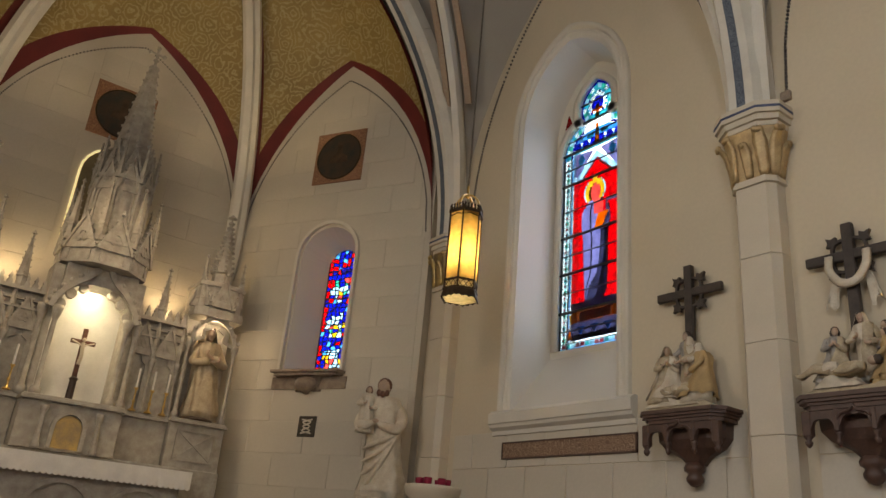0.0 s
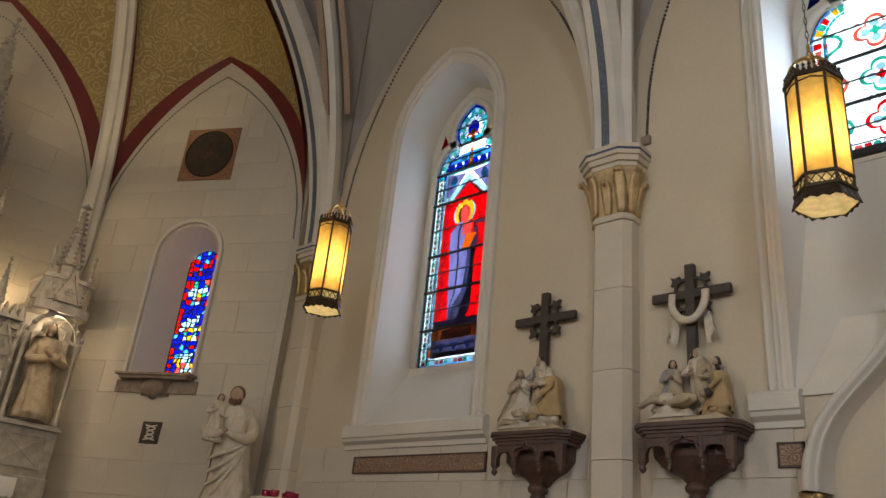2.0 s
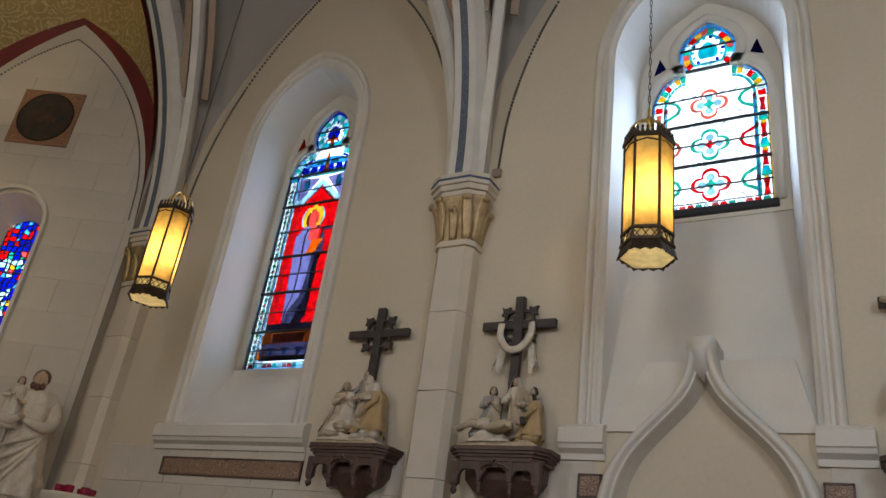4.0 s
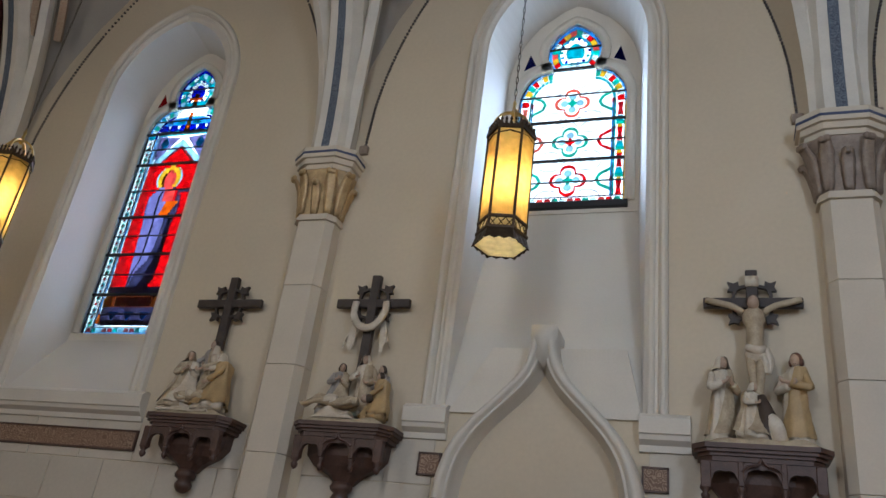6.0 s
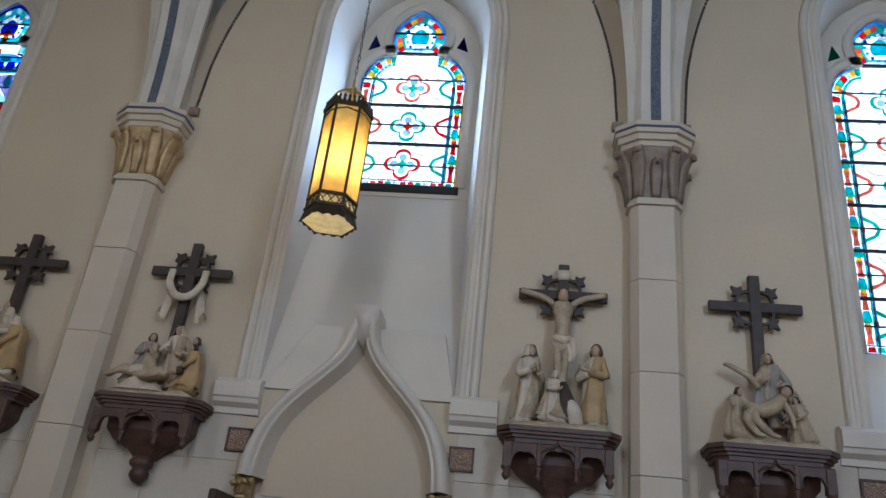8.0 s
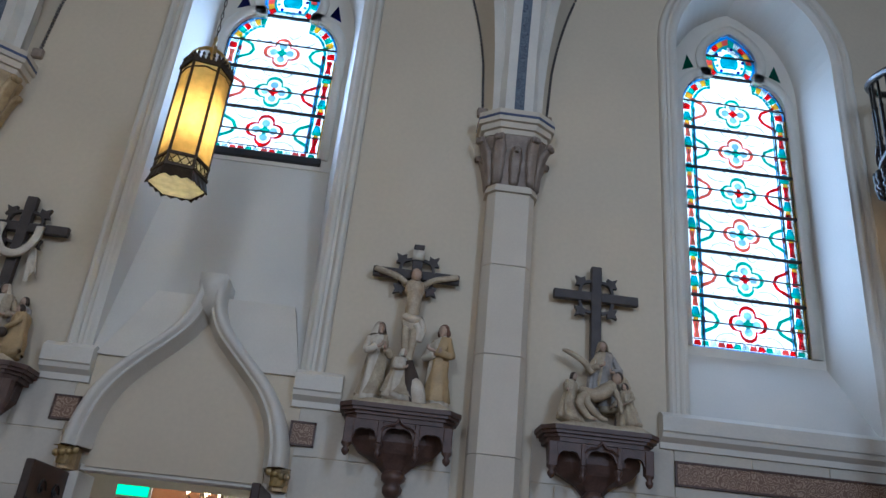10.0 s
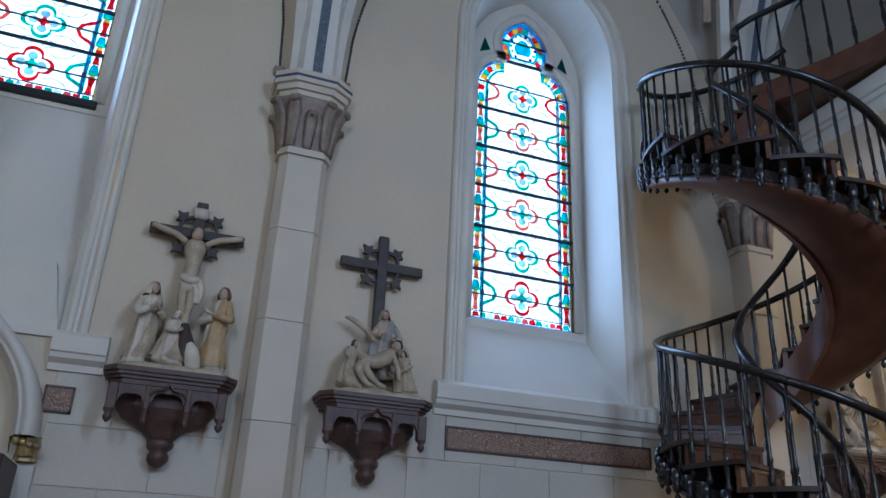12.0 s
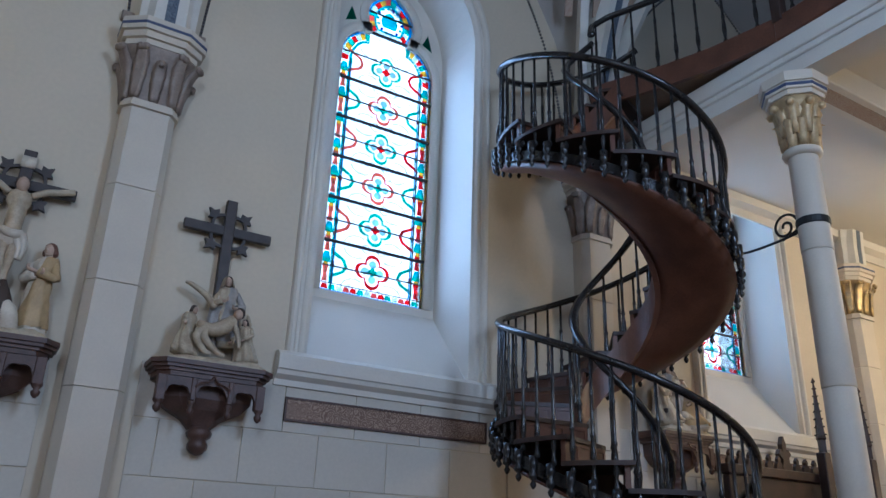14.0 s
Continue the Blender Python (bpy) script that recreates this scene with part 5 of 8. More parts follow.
def band(bm, a, ya, b, yb):
    for s in (-1, 1):
        va = [bm.verts.new((s * x, ya, z)) for x, z in a]
        vb = [bm.verts.new((s * x, yb, z)) for x, z in b]
        for i in range(len(a) - 1):
            bm.faces.new((va[i], va[i + 1], vb[i + 1], vb[i]))


bm = bmesh.new()
tip_o, tip_i = HOOD_OUT[-1], HOOD_IN[-1]
SECTION = ((0.0, 0.01), (0.0, -0.15), (0.06, -0.20), (0.20, -0.245), (0.38, -0.255), (0.54, -0.24), (0.62, -0.205), (0.67, -0.20), (0.73, -0.22), (0.80, -0.205), (0.84, -0.16), (0.92, -0.12), (1.0, -0.09), (1.12, -0.046))
for s in (-1, 1):
    grid = []
    for u, y in SECTION:
        grid.append([bm.verts.new((s * max(0.0, o[0] + (i_[0] - o[0]) * u), y, o[1] + (i_[1] - o[1]) * u)) for o, i_ in zip(HOOD_OUT, HOOD_IN)])
    for p, q in zip(grid, grid[1:]):
        for k in range(len(p) - 1):
            bm.faces.new((p[k], p[k + 1], q[k + 1], q[k]))
bmesh.ops.remove_doubles(bm, verts=bm.verts, dist=1e-4)
ox, oz = HOOD_OUT[-1]
prism(bm, [(-ox, oz), (-ox * 1.02, oz - 0.1), (-0.075, oz - 0.24), (0.0, tip_i[1] - 0.02), (0.075, oz - 0.24), (ox * 1.02, oz - 0.1), (ox, oz)], "y", -0.225, 0.3)
part("hood_moulding", bm, TRIM, hood, smooth=True)
bm = bmesh.new()
poly = [(-x, z) for x, z in tym] + [(x, z) for x, z in reversed(tym)]
prism(bm, [(-0.66, 2.28)] + poly + [(0.66, 2.28)], "y", -0.046, 0.05)
part("tympanum", bm, PLASTER, hood, "plain cream plaster field")
part("lintel", box(bmesh.new(), -0.70, 0.70, -0.03, 0.14, 2.25, 2.30, 0.006), TRIM, hood)
for s in (-1, 1):
    bm = bmesh.new()
    for q in range(5):
        a = -2.4 + 0.42 * q
        leaf(bm, s * 0.78 + 0.03 * math.cos(a), -0.1 + 0.03 * math.sin(a), 2.27, a, 0.13, 0.03, 0.05)
    for q in range(4):
        ball(bm, (s * (0.71 + 0.045 * q), -0.17, 2.37 - 0.01 * q), 0.028, n=7)
    ob = part("leaf_corbel", bm, GOLD, hood, "gilded leaf corbel", smooth=True)
    part("corbel_block", prism(bmesh.new(), [(s * 0.72, 0.0), (s * 0.72, -0.08), (s * 0.75, -0.13), (s * 0.82, -0.13), (s * 0.85, -0.08), (s * 0.85, 0.0)], "z", 2.24, 2.40), GOLDSTONE, hood)
    part("jamb", box(bmesh.new(), min(s * 0.68, s * 0.85), max(s * 0.68, s * 0.85), -0.07, 0.3, 0, 2.24, 0.008), TRIM, hood)
# raised plaster field behind the hood
part("gable_field", prism(bmesh.new(), [(-0.82, 3.14), (-0.47, 3.72), (0.66, 3.72), (0.79, 3.14)], "y", -0.03, 0.30), TRIM, hood)

# open door leaves with iron scrolls
for s in (-1, 1):
    d = thing("door_leaf", (s * 0.745, -0.06, 0), "dark wooden door leaf with iron scrollwork, standing open", "door", "door leaves")
    bm = box(bmesh.new(), -0.03, 0.03, -0.66, 0.0, 0.02, 2.22, 0.008)
    part("panel", bm, WALNUT, d)
    bm = bmesh.new()
    for z in (0.5, 1.2, 1.95):
        box(bm, -0.04, 0.04, -0.64, -0.02, z - 0.03, z + 0.03)
    part("rail", bm, BLACKIRON, d)
    for z in (1.55, 2.05):
        bm = bmesh.new()
        for cy in (-0.2, -0.45):
            pts = [(0.036 * -s * 1.0, cy + 0.09 * math.exp(-0.16 * q) * math.cos(q * 0.6), z + 0.09 * math.exp(-0.16 * q) * math.sin(q * 0.6)) for q in range(18)]
            sweep(bm, pts, circle(0.008, 6), up=(1, 0, 0))
        part("scroll", bm, BLACKIRON, d)

# the room beyond the door
ORANGE = material("orange_plaster", (0.55, 0.27, 0.13), 0.7, var=0.1, scale=2)
OAK = material("brown_beam", (0.16, 0.08, 0.04), 0.6, var=0.2, scale=5)
room = tagged(new("wall_anteroom"), "orange plastered anteroom seen through the side door", "wall", kind="structure")
bm = bmesh.new()
box(bm, -3.0, 3.2, 3.0, 3.15, 0, 3.4)
box(bm, -3.1, -3.0, 1.1, 3.1, 0, 3.4)
box(bm, 3.1, 3.2, 1.1, 3.1, 0, 3.4)
part("plaster_wall", bm, ORANGE, room)
tagged(part("ceiling_anteroom", box(bmesh.new(), -3, 3.2, 1.1, 3.1, 3.3, 3.4), REVEAL), "pale ceiling of the anteroom", "ceiling", kind="structure")
for k, y in enumerate((1.6, 2.2, 2.8)):
    tagged(part("ceiling_beam", box(bmesh.new(), -3.0, 3.1, y - 0.09, y + 0.09, 2.62 if k == 0 else 2.9, 3.30, 0.01), OAK), "dark brown ceiling beam of the anteroom", "beam", "anteroom beams", "structure")
sign = thing("exit_sign", (-0.72, 1.55, 2.33), "green lit exit sign hanging in the anteroom", "sign")
part("case", box(bmesh.new(), -0.19, 0.19, -0.03, 0.03, -0.12, 0.12, 0.01), LINEN, sign)
part("face", box(bmesh.new(), -0.17, 0.17, -0.036, -0.03, -0.10, 0.10), glow_material("green_sign_glow", (0.03, 0.75, 0.30), 1.6), sign, "glowing green panel")
part("hanger", box(bmesh.new(), -0.02, 0.02, -0.015, 0.015, 0.12, 0.99), BLACKIRON, sign)
chand = thing("chandelier", (-0.2, 2.2, 2.30), "small bronze chandelier with lit candle bulbs", "chandelier")
bm = lathe(bmesh.new(), [(0.01, 0.78), (0.012, 0.1), (0.03, 0.06), (0.02, 0.0), (0.035, -0.04), (0.008, -0.08)], n=10)
part("stem", bm, BRONZE, chand, smooth=True)
for q in range(5):
    a = q * 2 * math.pi / 5 + 0.3
    pts = [(0.17 * u * math.cos(a), 0.17 * u * math.sin(a), -0.02 - 0.06 * math.sin(math.pi * u) + 0.05 * u) for u in (0, 0.25, 0.5, 0.75, 1)]
    part("arm", sweep(bmesh.new(), pts, circle(0.008, 6)), BRONZE, chand)
    part("bulb", lathe(bmesh.new(), [(0.008, 0), (0.018, 0.03), (0.016, 0.06), (0.003, 0.09)], (*pts[-1][:2], pts[-1][2] + 0.03), 8), glow_material("warm_bulb", (1.0, 0.72, 0.4), 9), chand, "glowing warm bulb")
lamp("chandelier_lamp", "POINT", pose(-0.2, 2.0, 2.6), 30, (1.0, 0.72, 0.42), 0.12)
poster = thing("picture", (0.12, 2.98, 2.30), "pale framed picture on the anteroom wall", "picture")
part("frame", box(bmesh.new(), -0.28, 0.28, -0.02, 0.02, -0.26, 0.30, 0.008), OAK, poster)
part("sheet", box(bmesh.new(), -0.24, 0.24, -0.026, -0.02, -0.22, 0.26), scroll_material("pale_print", (0.66, 0.66, 0.42), (0.85, 0.85, 0.8), 5), poster, "pale green and cream print")
case = thing("display_case", (-1.0, 2.9, 1.2), "white lit display case against the anteroom wall", "display case")
part("body", box(bmesh.new(), -0.6, 0.75, -0.2, 0.09, -1.2, 1.02, 0.01), LINEN, case)
part("light_panel", box(bmesh.new(), -0.55, 0.7, -0.206, -0.2, -0.4, 0.98), glow_material("white_case_light", (0.95, 0.97, 1.0), 0.7), case, "white glowing panel")


# ---- lanterns ----
AMBER = glass_material("amber_lantern_glass", (0.97, 0.76, 0.38), 0.12)
FROST = glass_material("cream_lantern_glass", (0.95, 0.82, 0.50), 0.1)
BULB = glow_material("hot_bulb", (1.0, 0.80, 0.45), 28)


def lantern(x, y, top, label):
    """A hanging six-sided lantern; top is the height of its ring."""
    l = thing("hanging_lantern", (x, y, top - 1.33), label, "lantern", "hanging lanterns", turn=12)
    R1, z0, z1 = 0.185, 0.255, 1.06
    c6 = [(math.cos(q * math.pi / 3), math.sin(q * math.pi / 3)) for q in range(6)]
    for q in range(6):
        (ax, ay), (bx, by) = c6[q], c6[(q + 1) % 6]
        bm = bmesh.new()
        v = [bm.verts.new(p) for p in ((ax * R1, ay * R1, z0), (bx * R1, by * R1, z0), (bx * R1, by * R1, z1), (ax * R1, ay * R1, z1))]
        bm.faces.new(v)
        g = part("glass_panel", bm, AMBER, l, "amber lit glass")
        g.modifiers.new("thickness", "SOLIDIFY").thickness = 0.006
        bm = bmesh.new()
        v = [bm.verts.new(p) for p in ((ax * R1 * 0.99, ay * R1 * 0.99, 0.165), (bx * R1 * 0.99, by * R1 * 0.99, 0.165), (bx * R1 * 0.99, by * R1 * 0.99, z0), (ax * R1 * 0.99, ay * R1 * 0.99, z0))]
        bm.faces.new(v)
        part("band_glass", bm, FROST, l)
        part("corner_post", sweep(bmesh.new(), [(ax * R1, ay * R1, 0.13), (ax * R1, ay * R1, z1 + 0.07)], circle(0.011, 6)), BRONZE, l)
        # pointed arch in the panel's head
        for s in (0, 1):
            pts = []
            for k in range(7):
                u = k / 6
                w_ = 0.5 * arch_half(u * 0.16, 1, 0.16) if u < 1 else 0
                f = 0.5 - w_ if s == 0 else 0.5 + w_
                pts.append(((ax + (bx - ax) * f) * R1 * 1.01, (ay + (by - ay) * f) * R1 * 1.01, z1 - 0.18 + 0.16 * u))
            part("arch_bar", sweep(bmesh.new(), pts, circle(0.007, 5)), BRONZE, l)
        # lattice
        bm = bmesh.new()
        for k in range(3):
            for s in (0, 1):
                f0, f1 = (k + s) / 3, (k + 1 - s) / 3
                sweep(bm, [((ax + (bx - ax) * f0) * R1 * 1.02, (ay + (by - ay) * f0) * R1 * 1.02, 0.165), ((ax + (bx - ax) * f1) * R1 * 1.02, (ay + (by - ay) * f1) * R1 * 1.02, 0.25)], circle(0.004, 4))
        part("lattice", bm, BRONZE, l)
        # cresting
        bm = bmesh.new()
        for k in range(5):
            f = (k + 0.5) / 5
            lathe(bm, [(0.010, 0), (0.016, 0.02), (0.008, 0.04), (0.014, 0.055), (0.002, 0.08)], ((ax + (bx - ax) * f) * R1 * 1.03, (ay + (by - ay) * f) * R1 * 1.03, z1 + 0.03), 5)
        part("cresting", bm, BRONZE, l)
        # skirt panel with a ragged foot
        bm = bmesh.new()
        n = 6
        up = [((ax + (bx - ax) * k / n) * 0.195, (ay + (by - ay) * k / n) * 0.195, 0.155) for k in range(n + 1)]
        lo = [((ax + (bx - ax) * k / n) * 0.222, (ay + (by - ay) * k / n) * 0.222, 0.06 + (0.018 if k % 2 else 0.0)) for k in range(n + 1)]
        va, vb = [bm.verts.new(p) for p in up], [bm.verts.new(p) for p in lo]
        for k in range(n):
            bm.faces.new((va[k], va[k + 1], vb[k + 1], vb[k]))
        sk = part("skirt", bm, BRONZE, l)
        sk.modifiers.new("thickness", "SOLIDIFY").thickness = 0.008
    for z, r, h in ((0.155, 0.205, 0.022), (0.25, 0.20, 0.022), (z1, 0.205, 0.035)):
        bm = bmesh.new()
        o = [(r * a, r * b) for a, b in c6]
        i_ = [(r * 0.88 * a, r * 0.88 * b) for a, b in c6]
        va = [[bm.verts.new((*p, zz)) for p in ring] for ring in (o, i_) for zz in (z, z + h)]
        for q in range(6):
            j = (q + 1) % 6
            for a_, b_ in ((0, 1), (2, 3), (0, 2), (1, 3)):
                bm.faces.new((va[a_][q], va[a_][j], va[b_][j], va[b_][q]))
        part("hoop", bm, BRONZE, l)
    bm = bmesh.new()
    bm.faces.new([bm.verts.new((0.2 * a, 0.2 * b, 0.075)) for a, b in c6])
    dif = part("diffuser", bm, FROST, l, "cream glowing bottom glass")
    for q in range(4):
        a = q * math.pi / 2 + 0.2
        pts = [(0.17 * math.cos(u) * math.cos(a), 0.17 * math.cos(u) * math.sin(a), z1 + 0.04 + 0.22 * math.sin(u)) for u in (0, 0.3, 0.6, 0.9, 1.2, 1.5)]
        part("brace", sweep(bmesh.new(), pts, rect(0.026, 0.018)), BRASS, l)
    part("finial", lathe(bmesh.new(), [(0.015, z1 + 0.22), (0.035, z1 + 0.25), (0.02, z1 + 0.27), (0.012, z1 + 0.33), (0.018, z1 + 0.35), (0.004, z1 + 0.40)], n=10), BRASS, l, smooth=True)
    bm = bmesh.new()
    for q in range(92):
        z = z1 + 0.40 + q * 0.065
        n_ = 6
        pts = [((0.010 * math.cos(k * math.pi / 3) if q % 2 else 0), (0 if q % 2 else 0.010 * math.cos(k * math.pi / 3)), z + 0.04 * math.sin(k * math.pi / 3)) for k in range(n_)]
        sweep(bm, pts, circle(0.0035, 4), up=(1, 0, 0) if not q % 2 else (0, 1, 0), closed=True)
    part("chain", bm, BRONZE, l)
    bm = bmesh.new()
    for z in (0.50, 0.72):
        ball(bm, (0, 0, z), 0.028, 1, 1, 1.5, 8)
    part("bulb", bm, BULB, l, "glowing bulbs")
    lamp("lantern_lamp", "POINT", pose(x, y, top - 1.33 + 0.58), 7.5, (1.0, 0.84, 0.56), 0.05)
    return l


lantern(-0.16, -1.1, 5.41, "lit amber glass hexagonal lantern with bronze tracery before the window")
lantern(-5.15, -1.42, 5.34, "lit amber glass hexagonal lantern with bronze tracery on a chain")


# ---- stations of the cross ----
SKIN = material("painted_skin", (0.54, 0.38, 0.27), 0.5, var=0.12, scale=8)
HAIR = material("dark_brown_paint", (0.07, 0.045, 0.03), 0.6)
OCHRE = material("ochre_robe_paint", (0.52, 0.36, 0.17), 0.55, var=0.12, scale=7)
GREYROBE = material("grey_robe_paint", (0.42, 0.38, 0.34), 0.55, var=0.15, scale=7)
AUBURN = material("auburn_paint", (0.17, 0.075, 0.045), 0.6)
FIGMATS = [STATUE, SKIN, HAIR, OCHRE, GREYROBE, IVORY, LINEN, AUBURN]


def tube(bm, pts, radii, mi=0, n=9):
    """A limb or sleeve of changing thickness through the points."""
    line = smooth_line([(*p, r) for p, r in zip(pts, radii)], 4)
    rings = []
    for i, p in enumerate(line):
        a, b = Vector(line[max(0, i - 1)][:3]), Vector(line[min(len(line) - 1, i + 1)][:3])
        d = (b - a).normalized()
        s_ = d.cross(Vector((0.13, 0.95, 0.21)))
        s_ = s_.normalized() if s_.length > 1e-4 else Vector((1, 0, 0))
        u_ = s_.cross(d)
        rings.append([bm.verts.new(Vector(p[:3]) + (s_ * math.cos(2 * math.pi * k / n) + u_ * math.sin(2 * math.pi * k / n)) * p[3]) for k in range(n)])
    for p, q in zip(rings, rings[1:]):
        for k in range(n):
            bm.faces.new((p[k], p[(k + 1) % n], q[(k + 1) % n], q[k])).material_index = mi
    bm.faces.new(rings[0]).material_index = mi
    bm.faces.new(rings[-1]).material_index = mi


def fold(a, t, seed, amp):
    """Relief of hanging cloth: sharp ridges that run down and widen to the hem."""
    k = 6 + int(3 * abs(math.sin(seed * 3.7)))
    ridge = abs(math.sin(0.5 * k * a + 1.4 * t + seed)) * 2 - 1.1
    small = noise.noise((math.cos(a) * 3 + seed * 5, math.sin(a) * 3, t * 4))
    return 1 + amp * (1.05 - 0.8 * t) * ridge * 0.5 + 0.16 * small


def robed(bm, x, y, z, h, lean=0.0, tilt=0.0, robe=0, width=1.0, arms="pray", yaw=0.0, bow=0.0, mantle=None, veil=None, hair=2, beard=False, kneel=False, seed=None, twist=0.0):
    """A draped statue figure facing -y: folded robe, mantle over one shoulder, bent arms, head with hair or veil."""
    first = len(bm.verts)
    seed = x * 7 + h * 3 if seed is None else seed
    prof = [(0.165, 0.0), (0.16, 0.06), (0.142, 0.18), (0.128, 0.3), (0.122, 0.42), (0.118, 0.52), (0.108, 0.6), (0.118, 0.68), (0.128, 0.75), (0.105, 0.805), (0.045, 0.835), (0.04, 0.86)]
    if kneel:
        prof = [(0.27, 0.0), (0.265, 0.07), (0.235, 0.17), (0.205, 0.28), (0.175, 0.38), (0.15, 0.48), (0.14, 0.58), (0.155, 0.67), (0.15, 0.74), (0.11, 0.79), (0.052, 0.825), (0.048, 0.855)]
    n = 40

    def centre(t):
        fwd = (-0.16 * (1 - t) ** 2 if kneel else 0.0) - math.sin(radians(bow)) * 0.32 * max(0.0, t - 0.45) ** 1.3
        return (0.03 * math.sin(3.1 * t + seed) , fwd)

    def shell(rows, a0, a1, grow, mi, amp, close):
        rings = []
        for r, t in rows:
            cx_, cy_ = centre(t)
            ring = []
            for k in range(n if close else n // 2 + 1):
                a = a0 + (a1 - a0) * k / (n if close else n // 2)
                rr = r * h * width * grow * fold(a + twist * t, t, seed, amp)
                ring.append(bm.verts.new((cx_ * h + rr * math.cos(a), cy_ * h + 0.78 * rr * math.sin(a), t * h)))
            rings.append(ring)
        for p, q in zip(rings, rings[1:]):
            m_ = len(p)
            for k in range(m_ if close else m_ - 1):
                bm.faces.new((p[k], p[(k + 1) % m_], q[(k + 1) % m_], q[k])).material_index = mi
        return rings
    rings = shell(prof, 0, 2 * math.pi, 1.0, robe, 0.34, True)
    bm.faces.new(rings[0]).material_index = robe
    bm.faces.new(rings[-1]).material_index = robe
    if mantle is not None:
        # cloak over the back and one shoulder, its edge running down across the front
        rows = [(r, t) for r, t in prof if 0.04 < t < 0.82]
        rings = []
        for r, t in rows:
            cx_, cy_ = centre(t)
            a0, a1 = radians(-150 + 95 * t), radians(178)
            ring = []
            for k in range(27):
                a = a0 + (a1 - a0) * k / 26
                rr = r * h * width * (1.15 if 0 < k < 26 else 1.05) * fold(a + twist * t, t, seed, 0.38)
                ring.append(bm.verts.new((cx_ * h + rr * math.cos(a), cy_ * h + 0.8 * rr * math.sin(a), t * h + (0.02 * h if t > 0.75 else 0))))
            rings.append(ring)
        for p, q in zip(rings, rings[1:]):
            for k in range(26):
                bm.faces.new((p[k], p[k + 1], q[k + 1], q[k])).material_index = mantle
    # head: skull, face with nose and chin, hair
    hx, hy = centre(0.9)
    hx, hy = hx * h, hy * h - 0.012 * h - 0.03 * h * math.sin(radians(bow))
    hz = 0.912 * h - 0.03 * h * math.sin(radians(bow))
    r = 0.060 * h
    ball(bm, (hx, hy, hz), r, 0.92, 1.0, 1.28, 12, 1)
    ball(bm, (hx, hy - r * 0.95, hz - r * 0.1), r * 0.17, 0.8, 1.1, 1.7, 6, 1)
    ball(bm, (hx, hy - r * 0.62, hz - r * 0.95), r * 0.42, 1.1, 0.8, 0.7, 8, hair if beard else 1)
    if beard:
        for q in (-0.55, 0.0, 0.55):
            ball(bm, (hx + q * r, hy - r * (0.72 - 0.25 * abs(q)), hz - r * (1.0 - 0.3 * abs(q))), r * 0.38, 1, 0.9, 1.3, 8, hair)
    if veil is None and beard:
        ball(bm, (hx, hy + r * 0.30, hz + r * 0.34), r * 1.08, 1.0, 0.95, 1.08, 12, hair)
    elif veil is None:
        ball(bm, (hx, hy + r * 0.34, hz + r * 0.30), r * 1.12, 1.0, 0.98, 1.12, 12, hair)
        for q in range(7):
            a = radians(-15 + 35 * q)
            ball(bm, (hx + r * 0.95 * math.cos(a), hy + r * 0.35 + r * 0.7 * math.sin(a), hz - r * 0.35), r * 0.42, 1, 1, 1.7, 7, hair)
    else:
        rows = []
        for k in range(7):
            t = k / 6
            rad = r * (1.18 + 0.15 * t + 1.1 * max(0, t - 0.55))
            zz = hz + r * 1.45 * math.cos(min(1.0, t * 1.3) * math.pi / 2) - r * 2.6 * max(0, t - 0.4)
            fl = 0.12 + 0.88 * math.sin(min(1.0, t * 1.5) * math.pi / 2)
            rows.append([bm.verts.new((hx + rad * fl * math.cos(a) * 1.02, hy + r * 0.15 + rad * fl * math.sin(a) * (1 + 0.08 * math.sin(5 * a)), zz)) for a in (radians(-52 + 284 * q / 16) for q in range(17))])
        for p, q in zip(rows, rows[1:]):
            for k in range(16):
                bm.faces.new((p[k], p[k + 1], q[k + 1], q[k])).material_index = veil
    sh = 0.125 * h * width
    sy = centre(0.75)[1] * h
    paths = {"pray": [((s_ * 0.02, -0.19, 0.66), (s_ * 0.16, -0.1, 0.57)) for s_ in (-1, 1)],
             "cross": [((0.07, -0.16, 0.62), (-0.17, -0.07, 0.58)), ((-0.07, -0.18, 0.66), (0.17, -0.07, 0.58))],
             "reach": [((-0.30, -0.2, 0.46), (-0.22, -0.1, 0.6)), ((-0.02, -0.26, 0.44), (0.17, -0.1, 0.58))],
             "hold": [((-0.04, -0.22, 0.60), (-0.2, -0.1, 0.57)), ((0.05, -0.2, 0.50), (0.2, -0.06, 0.55))]}.get(arms, [])
    for s_, (hand, elbow) in zip((-1, 1), paths):
        e_ = (elbow[0] * h * (0.8 + 0.2 * width), elbow[1] * h + sy, elbow[2] * h)
        h_ = (hand[0] * h, hand[1] * h + sy, hand[2] * h)
        tube(bm, [(s_ * sh * 0.85, sy, 0.765 * h), tuple((p + q) / 2 for p, q in zip((s_ * sh * 1.1, sy, 0.70 * h), e_)), e_, tuple(0.35 * p + 0.65 * q for p, q in zip(e_, h_))], (0.04 * h, 0.043 * h, 0.042 * h, 0.047 * h), robe if mantle is None or s_ < 0 else mantle)
        tube(bm, [tuple(0.45 * p + 0.55 * q for p, q in zip(e_, h_)), h_, (h_[0], h_[1] - 0.012 * h, h_[2] + 0.045 * h)], (0.022 * h, 0.02 * h, 0.012 * h), 1, 7)
    bm.verts.ensure_lookup_table()
    m = pose(x, y, z, tilt, lean, yaw)
    for v in bm.verts[first:]:
        v.co = m @ v.co


